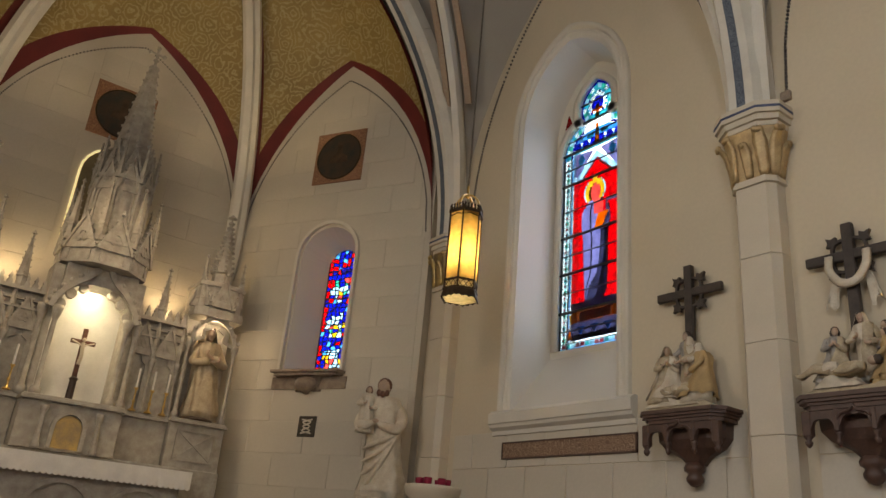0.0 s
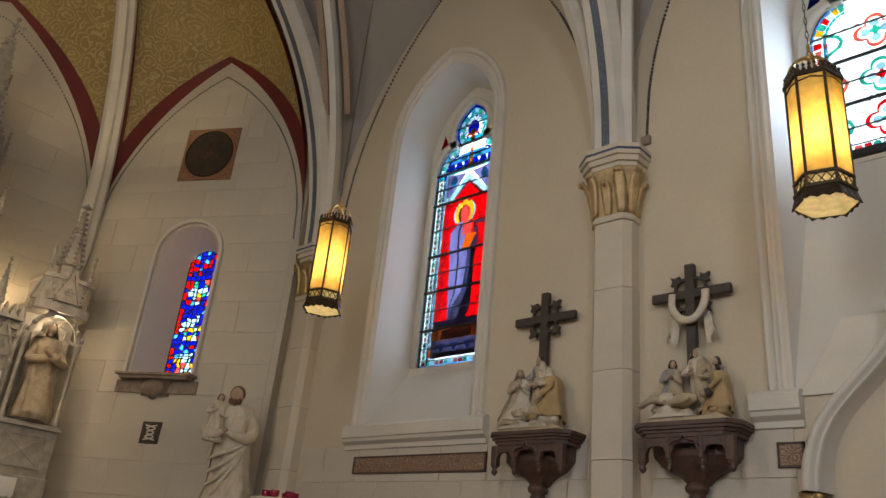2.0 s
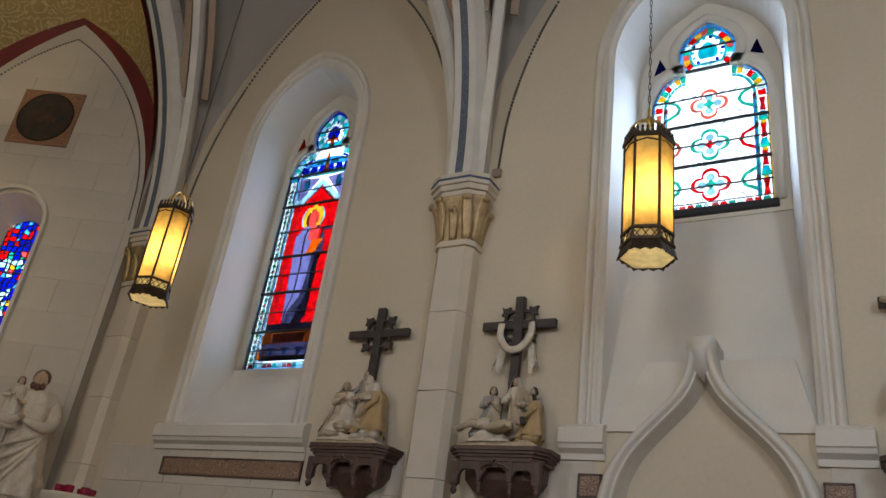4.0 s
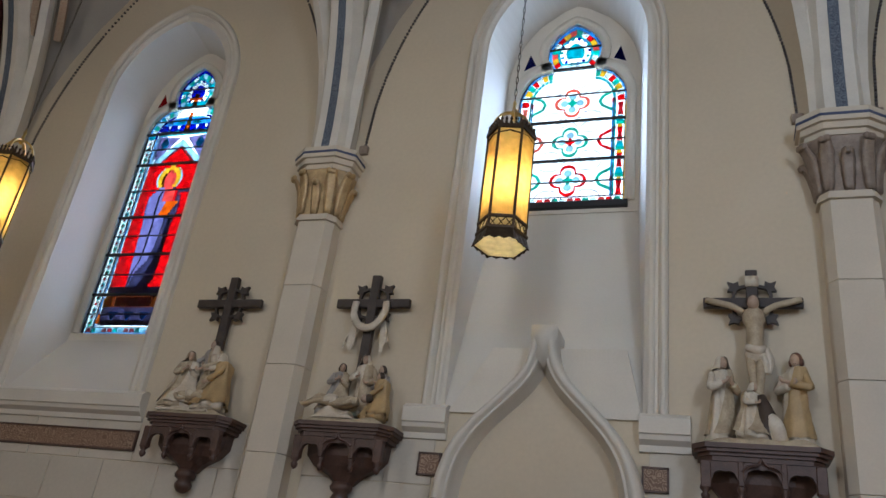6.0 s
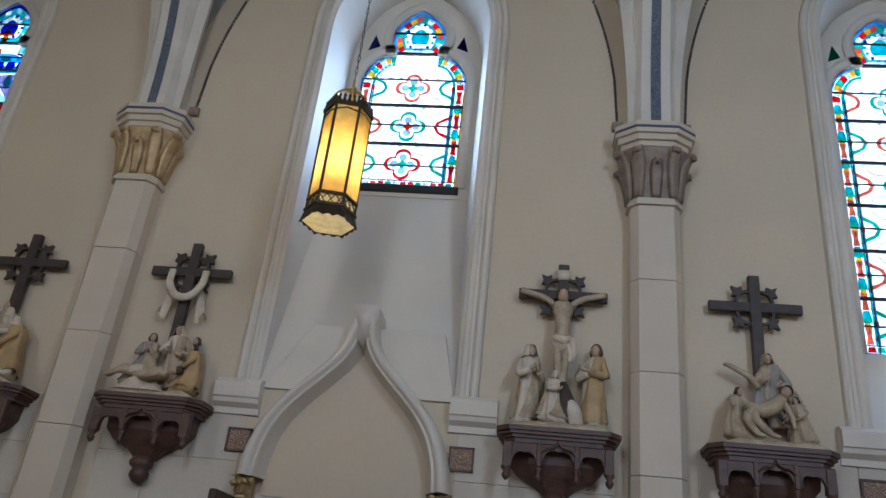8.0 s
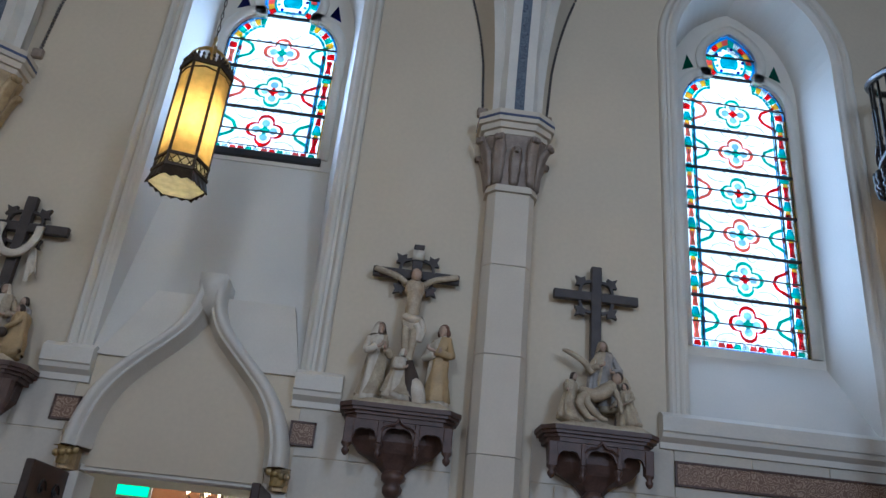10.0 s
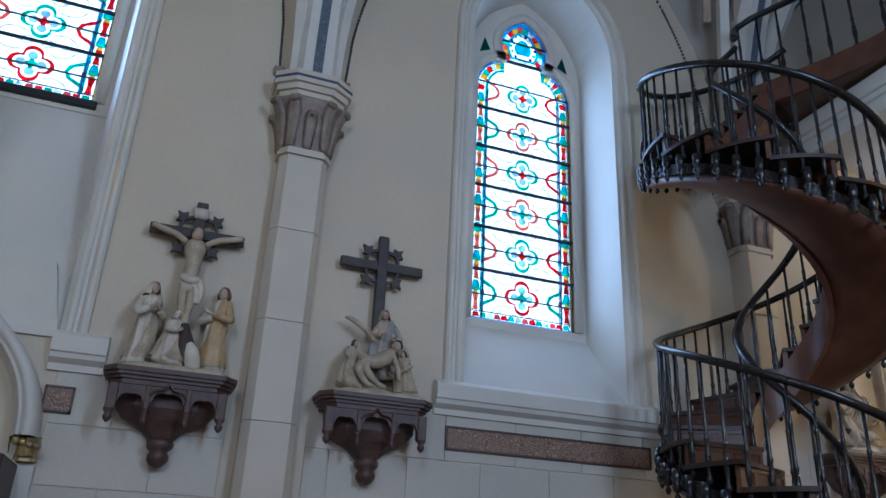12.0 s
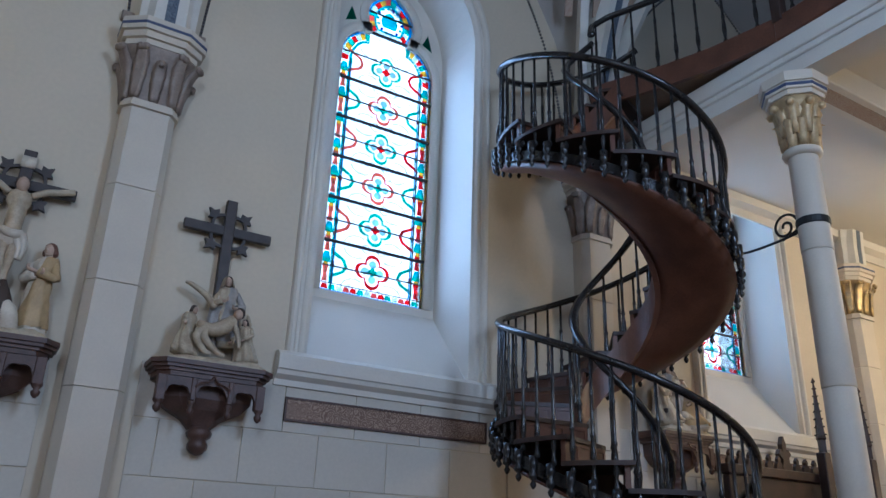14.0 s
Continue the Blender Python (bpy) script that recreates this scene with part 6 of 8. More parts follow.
def limb(bm, pts, r, mi=1):
    sweep(bm, smooth_line(pts, 4), circle(r, 8), up=(0.1, 1, 0.1), mi=mi)


def rock(bm, x0, x1, y0, y1, z0, z1, mi=0):
    """A lumpy base."""
    nx, ny = 14, 5
    top = {}
    for i in range(nx + 1):
        for j in range(ny + 1):
            u, v = i / nx, j / ny
            e = min(1, 5 * min(u, 1 - u, v + 0.2))
            hh = z0 + (z1 - z0) * e * (0.65 + 0.7 * noise.noise((x0 + u * 3.1, v * 2.3, x0 * 5)))
            top[i, j] = bm.verts.new((x0 + (x1 - x0) * u, y0 + (y1 - y0) * v, max(z0 + 0.004, hh)))
    for i in range(nx):
        for j in range(ny):
            bm.faces.new((top[i, j], top[i + 1, j], top[i + 1, j + 1], top[i, j + 1])).material_index = mi
    rim = [top[i, 0] for i in range(nx + 1)] + [top[nx, j] for j in range(1, ny + 1)] + [top[i, ny] for i in range(nx - 1, -1, -1)] + [top[0, j] for j in range(ny - 1, 0, -1)]
    low = [bm.verts.new((v.co.x, v.co.y, z0)) for v in rim]
    for i in range(len(rim)):
        j = (i + 1) % len(rim)
        bm.faces.new((rim[i], rim[j], low[j], low[i])).material_index = mi


def bracket(st):
    """Carved console: moulded shelf, arcaded front with little turrets and a hanging boss."""
    b = new("bracket")
    b.parent = st
    b["label"] = "dark carved wooden wall bracket"
    bm = bmesh.new()
    for w_, d, z0, z1 in ((0.47, 0.36, 2.895, 2.93), (0.455, 0.345, 2.87, 2.895), (0.43, 0.325, 2.845, 2.87), (0.41, 0.31, 2.81, 2.845)):
        prism(bm, [(-w_, 0.0), (-w_, -d * 0.72), (-w_ * 0.80, -d), (w_ * 0.80, -d), (w_, -d * 0.72), (w_, 0.0)], "z", z0, z1)
    part("shelf", bm, CARVED, b)
    # front with one ogee arch between two small ones
    for x0, x1, zlow in ((-0.41, -0.34, 2.62), (-0.16, -0.12, 2.64), (0.12, 0.16, 2.64), (0.34, 0.41, 2.62)):
        part("post", box(bmesh.new(), x0, x1, -0.31, -0.24, zlow, 2.81, 0.006), CARVED, b)
    for xa, xb, rise in ((-0.34, -0.16, 0.06), (-0.12, 0.12, 0.08), (0.16, 0.34, 0.06)):
        bm = bmesh.new()
        n = 8
        hw, xm = (xb - xa) / 2, (xa + xb) / 2
        low = [xa + (xb - xa) * k / n for k in range(n + 1)]
        prism(bm, [(p, 2.68 + arch_rise(p - xm, hw, rise)) for p in low] + [(xb, 2.808), (xa, 2.808)], "y", -0.30, -0.26)
        part("arch", bm, CARVED, b)
    for x, r in ((-0.38, 1.0), (0.38, 1.0), (-0.14, 0.8), (0.14, 0.8)):
        bm = lathe(bmesh.new(), [(0.006 * r, 2.53), (0.026 * r, 2.55), (0.032 * r, 2.575), (0.018 * r, 2.59), (0.038 * r, 2.615), (0.038 * r, 2.635), (0.022 * r, 2.66)], (x, -0.275, 0), 8)
        part("drop", bm, CARVED, b, smooth=True)
    bm = bmesh.new()
    va = []
    for w_, d, z in ((0.37, 0.21, 2.81), (0.36, 0.20, 2.68), (0.29, 0.17, 2.60), (0.15, 0.13, 2.53), (0.08, 0.10, 2.46)):
        va.append([bm.verts.new((x, y, z)) for x, y in ((-w_, 0), (-w_, -d * 0.6), (-w_ * 0.6, -d), (w_ * 0.6, -d), (w_, -d * 0.6), (w_, 0))])
    for p, q in zip(va, va[1:]):
        for k in range(6):
            bm.faces.new((p[k], p[(k + 1) % 6], q[(k + 1) % 6], q[k]))
    bm.faces.new(va[0]), bm.faces.new(va[-1])
    part("body", bm, CARVED, b)
    bm = lathe(bmesh.new(), [(0.012, 2.27), (0.045, 2.285), (0.072, 2.32), (0.075, 2.35), (0.058, 2.385), (0.088, 2.41), (0.094, 2.44), (0.07, 2.48)], (0, -0.08, 0), 14, flute=0.07, flutes=7)
    part("boss", bm, CARVED, b, smooth=True)
    bm = bmesh.new()
    for s in (-1, 1):
        pts = [(s * 0.13, -0.315, 2.74), (s * 0.09, -0.318, 2.775), (s * 0.03, -0.32, 2.79), (0, -0.32, 2.835)]
        sweep(bm, smooth_line(pts, 3), circle(0.010, 5), up=(0, 1, 0))
    part("ogee_trim", bm, CARVED, b)


def cross(st, foot):
    c = new("cross")
    c.parent = st
    c["label"] = "dark wooden cross with a pierced star ornament"
    part("upright", box(bmesh.new(), -0.045, 0.045, -0.11, -0.05, foot, 4.39, 0.006), CROSSWOOD, c)
    part("arm", box(bmesh.new(), -0.37, 0.37, -0.105, -0.055, 4.065, 4.15, 0.006), CROSSWOOD, c)
    for q in range(4):
        a = math.pi / 4 + q * math.pi / 2
        cs, sn = math.cos(a), math.sin(a)
        bm = bmesh.new()
        # pierced ray: two curved bars and a spiky trefoil tip
        poly = [(0.155, -0.022), (0.20, -0.06), (0.215, -0.02), (0.26, 0.0), (0.215, 0.02), (0.20, 0.06), (0.155, 0.022)]
        prism(bm, [(cs * x - sn * y, 4.108 + sn * x + cs * y) for x, y in poly], "y", -0.10, -0.06)
        for s in (-1, 1):
            pts = [(0.06, s * 0.055), (0.10, s * 0.075), (0.14, s * 0.06), (0.165, s * 0.01)]
            pts = [(cs * x - sn * y, -0.08, 4.108 + sn * x + cs * y) for x, y in smooth_line(pts, 3)]
            sweep(bm, pts, rect(0.024, 0.036), up=(0, 1, 0))
        part("ray", bm, CROSSWOOD, c)
    return c


def station(x, build, foot, label):
    st = thing("station_of_the_cross", (x, 0, 0), label, "wall sculpture", "stations of the cross")
    bracket(st)
    cross(st, foot)
    bm = bmesh.new()
    rock(bm, -0.40, 0.40, -0.32, -0.01, 2.93, 3.01)
    build(bm)
    part("sculpture", bm, FIGMATS, st, "painted plaster sculpture group", smooth=True)
    return st


Z = 2.98


def carrying(bm):
    robed(bm, -0.23, -0.15, Z + 0.02, 0.58, 0, 0, 0, 1.08, "pray", yaw=35, bow=42, veil=0, mantle=5, kneel=True)
    robed(bm, -0.03, -0.08, Z + 0.12, 0.62, 4, 0, 4, 1.15, "reach", yaw=-10, bow=24, mantle=0, hair=2)
    robed(bm, 0.10, -0.12, Z + 0.11, 0.57, -4, 0, 5, 1.1, "hold", yaw=-30, bow=42, veil=5)
    robed(bm, 0.23, -0.17, Z, 0.60, -8, 0, 5, 1.10, "reach", yaw=-40, bow=34, mantle=3, veil=5, kneel=True)
    lying(bm, -0.24, 0.14, Z + 0.10)


def lying(bm, xa, xb, z):
    """A reclining body on a spread cloth along the front of the base."""
    rock(bm, xa - 0.1, xb + 0.1, -0.335, -0.16, z - 0.12, z - 0.02, 5)
    d = xb - xa
    tube(bm, [(xa + d * 0.16, -0.27, z + 0.035), (xa + d * 0.32, -0.275, z + 0.03), (xa + d * 0.5, -0.275, z + 0.015), (xa + d * 0.6, -0.275, z + 0.01)], (0.035, 0.052, 0.045, 0.048), 0)
    for s_ in (-1, 1):
        tube(bm, [(xa + d * 0.58, -0.275 + 0.025 * s_, z + 0.01), (xa + d * 0.8, -0.285 + 0.02 * s_, z + 0.055 + 0.02 * s_), (xa + d * 1.02, -0.28 + 0.02 * s_, z - 0.005), (xa + d * 1.07, -0.29 + 0.02 * s_, z + 0.015)], (0.036, 0.03, 0.02, 0.015), 0)
        tube(bm, [(xa + d * 0.22, -0.275 + 0.05 * s_, z + 0.03), (xa + d * 0.36, -0.29 + 0.06 * s_, z - 0.01), (xa + d * 0.52, -0.30 + 0.03 * s_, z - 0.005)], (0.022, 0.018, 0.012), 0, 7)
    ball(bm, (xa + d * 0.05, -0.275, z + 0.065), 0.036, 1.2, 1, 1, 10, 1)
    ball(bm, (xa + d * 0.0, -0.265, z + 0.07), 0.04, 1.0, 1.1, 1, 9, 2)
    tube(bm, [(xa + d * 0.5, -0.29, z + 0.05), (xa + d * 0.6, -0.30, z + 0.045), (xa + d * 0.68, -0.30, z + 0.02)], (0.035, 0.045, 0.035), 5)


def laying(bm):
    robed(bm, -0.22, -0.10, Z + 0.04, 0.50, 4, 0, 4, 1.0, "pray", yaw=25, bow=40, mantle=0, kneel=True)
    robed(bm, 0.05, -0.06, Z + 0.06, 0.57, 0, 0, 5, 1.05, "hold", yaw=5, bow=24, mantle=0, veil=5, hair=2)
    robed(bm, 0.23, -0.06, Z + 0.04, 0.50, -2, 0, 4, 0.95, "cross", yaw=-20, bow=20)
    robed(bm, 0.30, -0.17, Z, 0.46, -8, 0, 3, 1.05, "reach", yaw=-50, bow=40, mantle=3, kneel=True)
    lying(bm, 0.20, -0.38, Z + 0.11)
    # white cloth hung over the cross
    pts = [(-0.155, -0.13, 4.11), (-0.15, -0.15, 3.98), (-0.08, -0.16, 3.87), (0.0, -0.165, 3.84), (0.08, -0.16, 3.87), (0.15, -0.15, 3.98), (0.155, -0.13, 4.11)]
    sweep(bm, smooth_line(pts, 4), [(0.036, 0), (0.026, 0.02), (0.009, 0.004), (-0.009, 0.022), (-0.026, 0.004), (-0.036, 0.012), (-0.026, -0.014), (0.026, -0.014)], up=(0, 1, 0), mi=5)
    for s in (-1, 1):
        prev = None
        for k in range(7):
            u = k / 6
            zc = 3.95 - 0.27 * u - 0.04 * (k % 2) * u
            row = [bm.verts.new((s * (0.10 + 0.03 * u + 0.09 * q / 6 * (0.6 + 0.6 * u)), -0.085 - (0.03 if q % 2 else 0.0) * (0.4 + 0.6 * u), zc - 0.05 * u * math.sin(q * 1.1))) for q in range(7)]
            if prev:
                for q in range(6):
                    bm.faces.new((prev[q], prev[q + 1], row[q + 1], row[q])).material_index = 5
            prev = row


def crucified(bm):
    limb(bm, [(0.0, -0.15, 4.0), (0.005, -0.17, 3.88), (0.0, -0.165, 3.75), (0.0, -0.16, 3.68)], 0.062, 0)
    ball(bm, (0, -0.165, 3.95), 0.075, 1.15, 0.7, 1.3, 10, 0)
    ball(bm, (0.005, -0.165, 3.66), 0.08, 1.05, 0.75, 1.0, 12, 5)
    limb(bm, [(0.04, -0.2, 3.64), (0.07, -0.19, 3.58), (0.06, -0.18, 3.50)], 0.03, 5)
    for s in (-1, 1):
        limb(bm, [(s * 0.07, -0.15, 4.0), (s * 0.16, -0.145, 4.06), (s * 0.26, -0.14, 4.09), (s * 0.35, -0.13, 4.12)], 0.026, 0)
        limb(bm, [(s * 0.035, -0.16, 3.64), (s * 0.03, -0.19, 3.50), (s * 0.015, -0.165, 3.38), (s * 0.008, -0.16, 3.25)], 0.034, 0)
    ball(bm, (0.0, -0.185, 4.07), 0.05, 0.9, 1, 1.2, 10, 1)
    ball(bm, (0.0, -0.165, 4.085), 0.054, 1, 1, 1.1, 10, 2)
    box(bm, -0.05, 0.05, -0.125, -0.11, 4.24, 4.33, 0.0, 5)
    robed(bm, -0.27, -0.15, Z, 0.66, 1, 0, 5, 0.92, "pray", yaw=28, bow=14, mantle=0, veil=5)
    robed(bm, 0.27, -0.15, Z, 0.70, -1, 0, 5, 0.92, "cross", yaw=-30, bow=-14, mantle=3, hair=7)
    robed(bm, -0.09, -0.19, Z, 0.46, 8, 0, 5, 1.05, "hold", yaw=40, bow=30, mantle=0, veil=5, kneel=True)
    tube(bm, [(0.03, -0.2, Z), (0.06, -0.22, Z + 0.14), (0.02, -0.19, Z + 0.34)], (0.10, 0.075, 0.035), 2)
    tube(bm, [(0.12, -0.24, Z), (0.10, -0.26, Z + 0.12), (0.06, -0.24, Z + 0.2)], (0.07, 0.06, 0.02), 5)
    # loincloth with a hanging end
    tube(bm, [(-0.06, -0.19, 3.70), (0.0, -0.215, 3.67), (0.07, -0.19, 3.69)], (0.03, 0.035, 0.03), 5)
    tube(bm, [(0.07, -0.19, 3.69), (0.095, -0.18, 3.60), (0.085, -0.17, 3.50)], (0.03, 0.034, 0.02), 5)


def lowering(bm):
    robed(bm, 0.09, -0.08, Z + 0.14, 0.60, -2, 0, 0, 1.05, "hold", yaw=-6, bow=26, mantle=4, veil=0)
    robed(bm, -0.05, -0.10, Z + 0.12, 0.46, 8, 0, 4, 1.0, "", yaw=20, bow=16, veil=5)
    robed(bm, 0.25, -0.10, Z + 0.06, 0.46, -6, 0, 4, 1.0, "reach", yaw=-40, bow=30, mantle=0)
    robed(bm, -0.28, -0.19, Z, 0.44, 10, 0, 0, 0.95, "reach", yaw=40, bow=34, kneel=True)
    robed(bm, 0.27, -0.22, Z, 0.38, -8, 0, 0, 0.95, "reach", yaw=-45, bow=30, kneel=True)
    tube(bm, [(-0.03, -0.14, Z + 0.44), (-0.12, -0.15, Z + 0.53), (-0.24, -0.14, Z + 0.60), (-0.29, -0.14, Z + 0.61)], (0.034, 0.026, 0.02, 0.010), 0)
    tube(bm, [(-0.17, -0.25, Z + 0.27), (-0.06, -0.28, Z + 0.22), (0.05, -0.26, Z + 0.28), (0.10, -0.25, Z + 0.34)], (0.03, 0.055, 0.06, 0.04), 0)
    for s_ in (-1, 1):
        tube(bm, [(-0.10, -0.27, Z + 0.24), (-0.15 + 0.03 * s_, -0.30, Z + 0.15), (-0.06 + 0.05 * s_, -0.29, Z + 0.05), (0.0 + 0.05 * s_, -0.30, Z + 0.03)], (0.04, 0.034, 0.024, 0.014), 0)
    tube(bm, [(0.10, -0.27, Z + 0.30), (0.14, -0.29, Z + 0.2), (0.16, -0.29, Z + 0.10)], (0.025, 0.02, 0.014), 0)
    ball(bm, (0.13, -0.26, Z + 0.38), 0.04, 1, 0.95, 1.15, 10, 1)
    ball(bm, (0.15, -0.24, Z + 0.40), 0.043, 1, 0.95, 1.1, 9, 2)


station(-3.20, carrying, 3.35, "painted sculpture group with dark cross on a carved bracket")
station(-1.63, laying, 3.45, "painted sculpture group under a white-draped cross on a bracket")
station(1.66, crucified, 3.05, "painted crucifixion sculpture group on a carved brown bracket")
station(3.22, lowering, 3.40, "painted group of crouching statues under a dark cross")
station(8.35, carrying, 3.35, "painted sculpture group on a bracket behind the stair")


# ---- altar and reredos ----
AY = -4.05


def pinnacle(bm, x, y, z0, z1, w, crockets=6, n=4):
    """A slim tapering spire with crockets up its edges and a finial."""
    h = z1 - z0
    base = z0 + h * 0.18
    lathe(bm, [(w * 0.72, z0), (w * 0.72, base - 0.02), (w * 0.95, base), (w * 0.8, base + 0.03), (0.012, z1 - h * 0.08), (w * 0.45, z1 - h * 0.06), (w * 0.2, z1 - h * 0.03), (0.004, z1)], (x, y, 0), n)
    for k in range(crockets):
        u = (k + 0.5) / crockets
        z = base + (z1 - h * 0.1 - base) * u
        r = w * 0.8 * (1 - u) + 0.012
        for q in range(n):
            a = 2 * math.pi * q / n
            ball(bm, (x + r * math.cos(a), y + r * math.sin(a), z), max(0.012, w * 0.17), 1.2, 1.2, 0.8, 5)
    return bm


def blind_arch(bm, x, y0, y1, z0, zs, za, depth, bars=True):
    """A pointed blind arch on a plane x = const: raised arch moulding with cusps."""
    ym, half = (y0 + y1) / 2, (y1 - y0) / 2
    line = [(x, ym + p, q) for p, q in arch_line(half, z0, zs, za, 7)]
    sweep(bm, line, rect(depth, 0.035), up=(1, 0, 0))
    for s in (-1, 1):
        pts = [(x, ym + s * half * c, z) for c, z in ((0.95, zs), (0.45, zs + (za - zs) * 0.18), (0.5, zs + (za - zs) * 0.45), (0.12, za - (za - zs) * 0.35))]
        sweep(bm, pts, rect(depth * 0.8, 0.022), up=(1, 0, 0))


def gablet(bm, base, along, out, w, h, thick=0.05, crockets=5, foil=True):
    """A steep traceried gable: raking mouldings, crockets, a finial and a trefoil in its field."""
    base, u, o = Vector(base), Vector(along), Vector(out)
    tip = base + Vector((0, 0, h))
    field = [base - u * w / 2, base + u * w / 2, tip]
    a = [bm.verts.new(p) for p in field]
    b = [bm.verts.new(p - o * thick) for p in field]
    bm.faces.new(a), bm.faces.new(b)
    for k in range(3):
        bm.faces.new((a[k], a[(k + 1) % 3], b[(k + 1) % 3], b[k]))
    for s in (-1, 1):
        foot = base + u * s * w / 2
        sweep(bm, [foot + o * 0.012, tip + o * 0.012], rect(0.034, 0.028), up=o)
        for k in range(crockets):
            p = foot.lerp(tip, (k + 0.6) / (crockets + 0.4)) + u * s * 0.018 + Vector((0, 0, 0.014))
            ball(bm, p, 0.021, 1.1, 1.1, 0.9, 6)
    if foil:
        c = base + Vector((0, 0, h * 0.32)) + o * 0.008
        for k in range(3):
            a_ = math.pi / 2 + k * 2 * math.pi / 3
            m_ = c + (u * math.cos(a_) + Vector((0, 0, 1)) * math.sin(a_)) * w * 0.10
            sweep(bm, [m_ + (u * math.cos(t) + Vector((0, 0, 1)) * math.sin(t)) * w * 0.085 for t in (q * math.pi / 4 for q in range(8))], rect(0.014, 0.016), up=o, closed=True)
    lathe(bm, [(0.014, -0.02), (0.012, 0.03), (0.034, 0.05), (0.034, 0.065), (0.012, 0.08), (0.022, 0.10), (0.002, 0.13)], tip, 6)


rer = thing("reredos", (0, 0, 0), "grey-white marble gothic altar screen with crocketed pinnacles", "altar screen")
bm = bmesh.new()
box(bm, -10.75, -9.72, AY - 2.1, AY + 2.1, 0.0, 2.30, 0.01)
part("base", bm, MARBLE, rer)
for a, b, top, front in ((AY - 2.12, AY - 1.32, 2.98, -9.85), (AY + 1.32, AY + 2.12, 2.98, -9.85), (AY - 1.32, AY - 0.62, 2.96, -9.95), (AY + 0.62, AY + 1.32, 2.96, -9.95), (AY - 0.62, AY + 0.62, 2.95, -9.65)):
    bm = box(bmesh.new(), -10.7, front, a + 0.003, b - 0.003, 2.30, top - 0.07, 0.006)
    box(bm, -10.7, front + 0.06, a - 0.02, b + 0.02, top - 0.07, top - 0.03, 0.006)
    box(bm, -10.7, front + 0.03, a, b, top - 0.03, top, 0.006)
    part("pedestal_block", bm, MARBLE, rer)
for s in (-1, 1):
    # cross-braced panel under the side statues
    bm = bmesh.new()
    y0, y1 = AY + s * 1.72 - 0.27, AY + s * 1.72 + 0.27
    for p, q in (((y0, 2.42), (y1, 2.82)), ((y0, 2.82), (y1, 2.42))):
        sweep(bm, [(-9.845, *p), (-9.845, *q)], rect(0.02, 0.02), up=(1, 0, 0))
    for p, q in (((y0, 2.42), (y1, 2.42)), ((y0, 2.82), (y1, 2.82)), ((y0, 2.42), (y0, 2.82)), ((y1, 2.42), (y1, 2.82))):
        sweep(bm, [(-9.845, *p), (-9.845, *q)], rect(0.025, 0.025), up=(1, 0, 0))
    part("panel_moulding", bm, MARBLE, rer)
    # side gallery with two blind arches, battlemented cresting
    g0, g1 = sorted((AY + s * 0.60, AY + s * 1.34))
    part("gallery_wall", box(bmesh.new(), -10.5, -10.2, g0, g1, 2.96, 4.32), MARBLE, rer)
    for k in range(2):
        bm = bmesh.new()
        w = (g1 - g0) / 2
        blind_arch(bm, -10.17, g0 + k * w + 0.03, g0 + (k + 1) * w - 0.03, 3.0, 3.68, 3.98, 0.09)
        part("blind_arch", bm, MARBLE, rer)
        bm = bmesh.new()
        gablet(bm, (-10.13, g0 + (k + 0.5) * w, 3.80), (0, 1, 0), (1, 0, 0), w * 0.98, 0.46)
        part("gablet", bm, MARBLE, rer)
    for k in range(3):
        y = g0 + (g1 - g0) * k / 2
        part("buttress", pinnacle(bmesh.new(), -10.13, y, 3.74, 4.62, 0.055, 5), MARBLE, rer)
        part("colonnette", lathe(bmesh.new(), [(0.045, 2.96), (0.045, 3.02), (0.025, 3.05), (0.022, 3.62), (0.04, 3.66), (0.05, 3.72), (0.05, 3.76)], (-10.12, y, 0), 10), MARBLE, rer, smooth=True)
    bm = bmesh.new()
    for z, d, h in ((4.06, 0.10, 0.03), (4.18, 0.07, 0.03), (4.30, 0.12, 0.05)):
        box(bm, -10.5, -10.2 + d, g0, g1, z, z + h)
    part("string_course", bm, MARBLE, rer)
    for k in range(7):
        y = g0 + (g1 - g0) * (k + 0.5) / 7
        bm = prism(bmesh.new(), [(y - 0.035, 4.35), (y + 0.035, 4.35), (y + 0.035, 4.40), (y + 0.015, 4.43), (y + 0.025, 4.46), (y, 4.52), (y - 0.025, 4.46), (y - 0.015, 4.43), (y - 0.035, 4.40)], "x", -10.16, -10.10)
        part("cresting_leaf", bm, MARBLE, rer)
    part("pinnacle", pinnacle(bmesh.new(), -10.12, AY + s * 0.95, 4.34, 5.15, 0.085, 6), MARBLE, rer)
    # statue niche with its canopy
    yc = AY + s * 1.72
    part("niche_back", box(bmesh.new(), -10.5, -10.28, yc - 0.36, yc + 0.36, 2.98, 4.5), MARBLE, rer)
    for q in (-0.35, 0.35):
        part("niche_shaft", lathe(bmesh.new(), [(0.05, 2.98), (0.05, 3.05), (0.028, 3.08), (0.026, 4.0), (0.045, 4.04), (0.055, 4.1), (0.055, 4.14)], (-9.92, yc + q, 0), 10), MARBLE, rer, smooth=True)
    bm = bmesh.new()
    blind_arch(bm, -9.92, yc - 0.33, yc + 0.33, 4.08, 4.12, 4.50, 0.06)
    for k in range(6):
        u = k / 5
        for q in (-1, 1):
            ball(bm, (-9.90, yc + q * 0.38 * (1 - u), 4.2 + 0.5 * u), 0.035, 0.8, 1, 1, 6)
    part("canopy_arch", bm, MARBLE, rer)
    bm = bmesh.new()
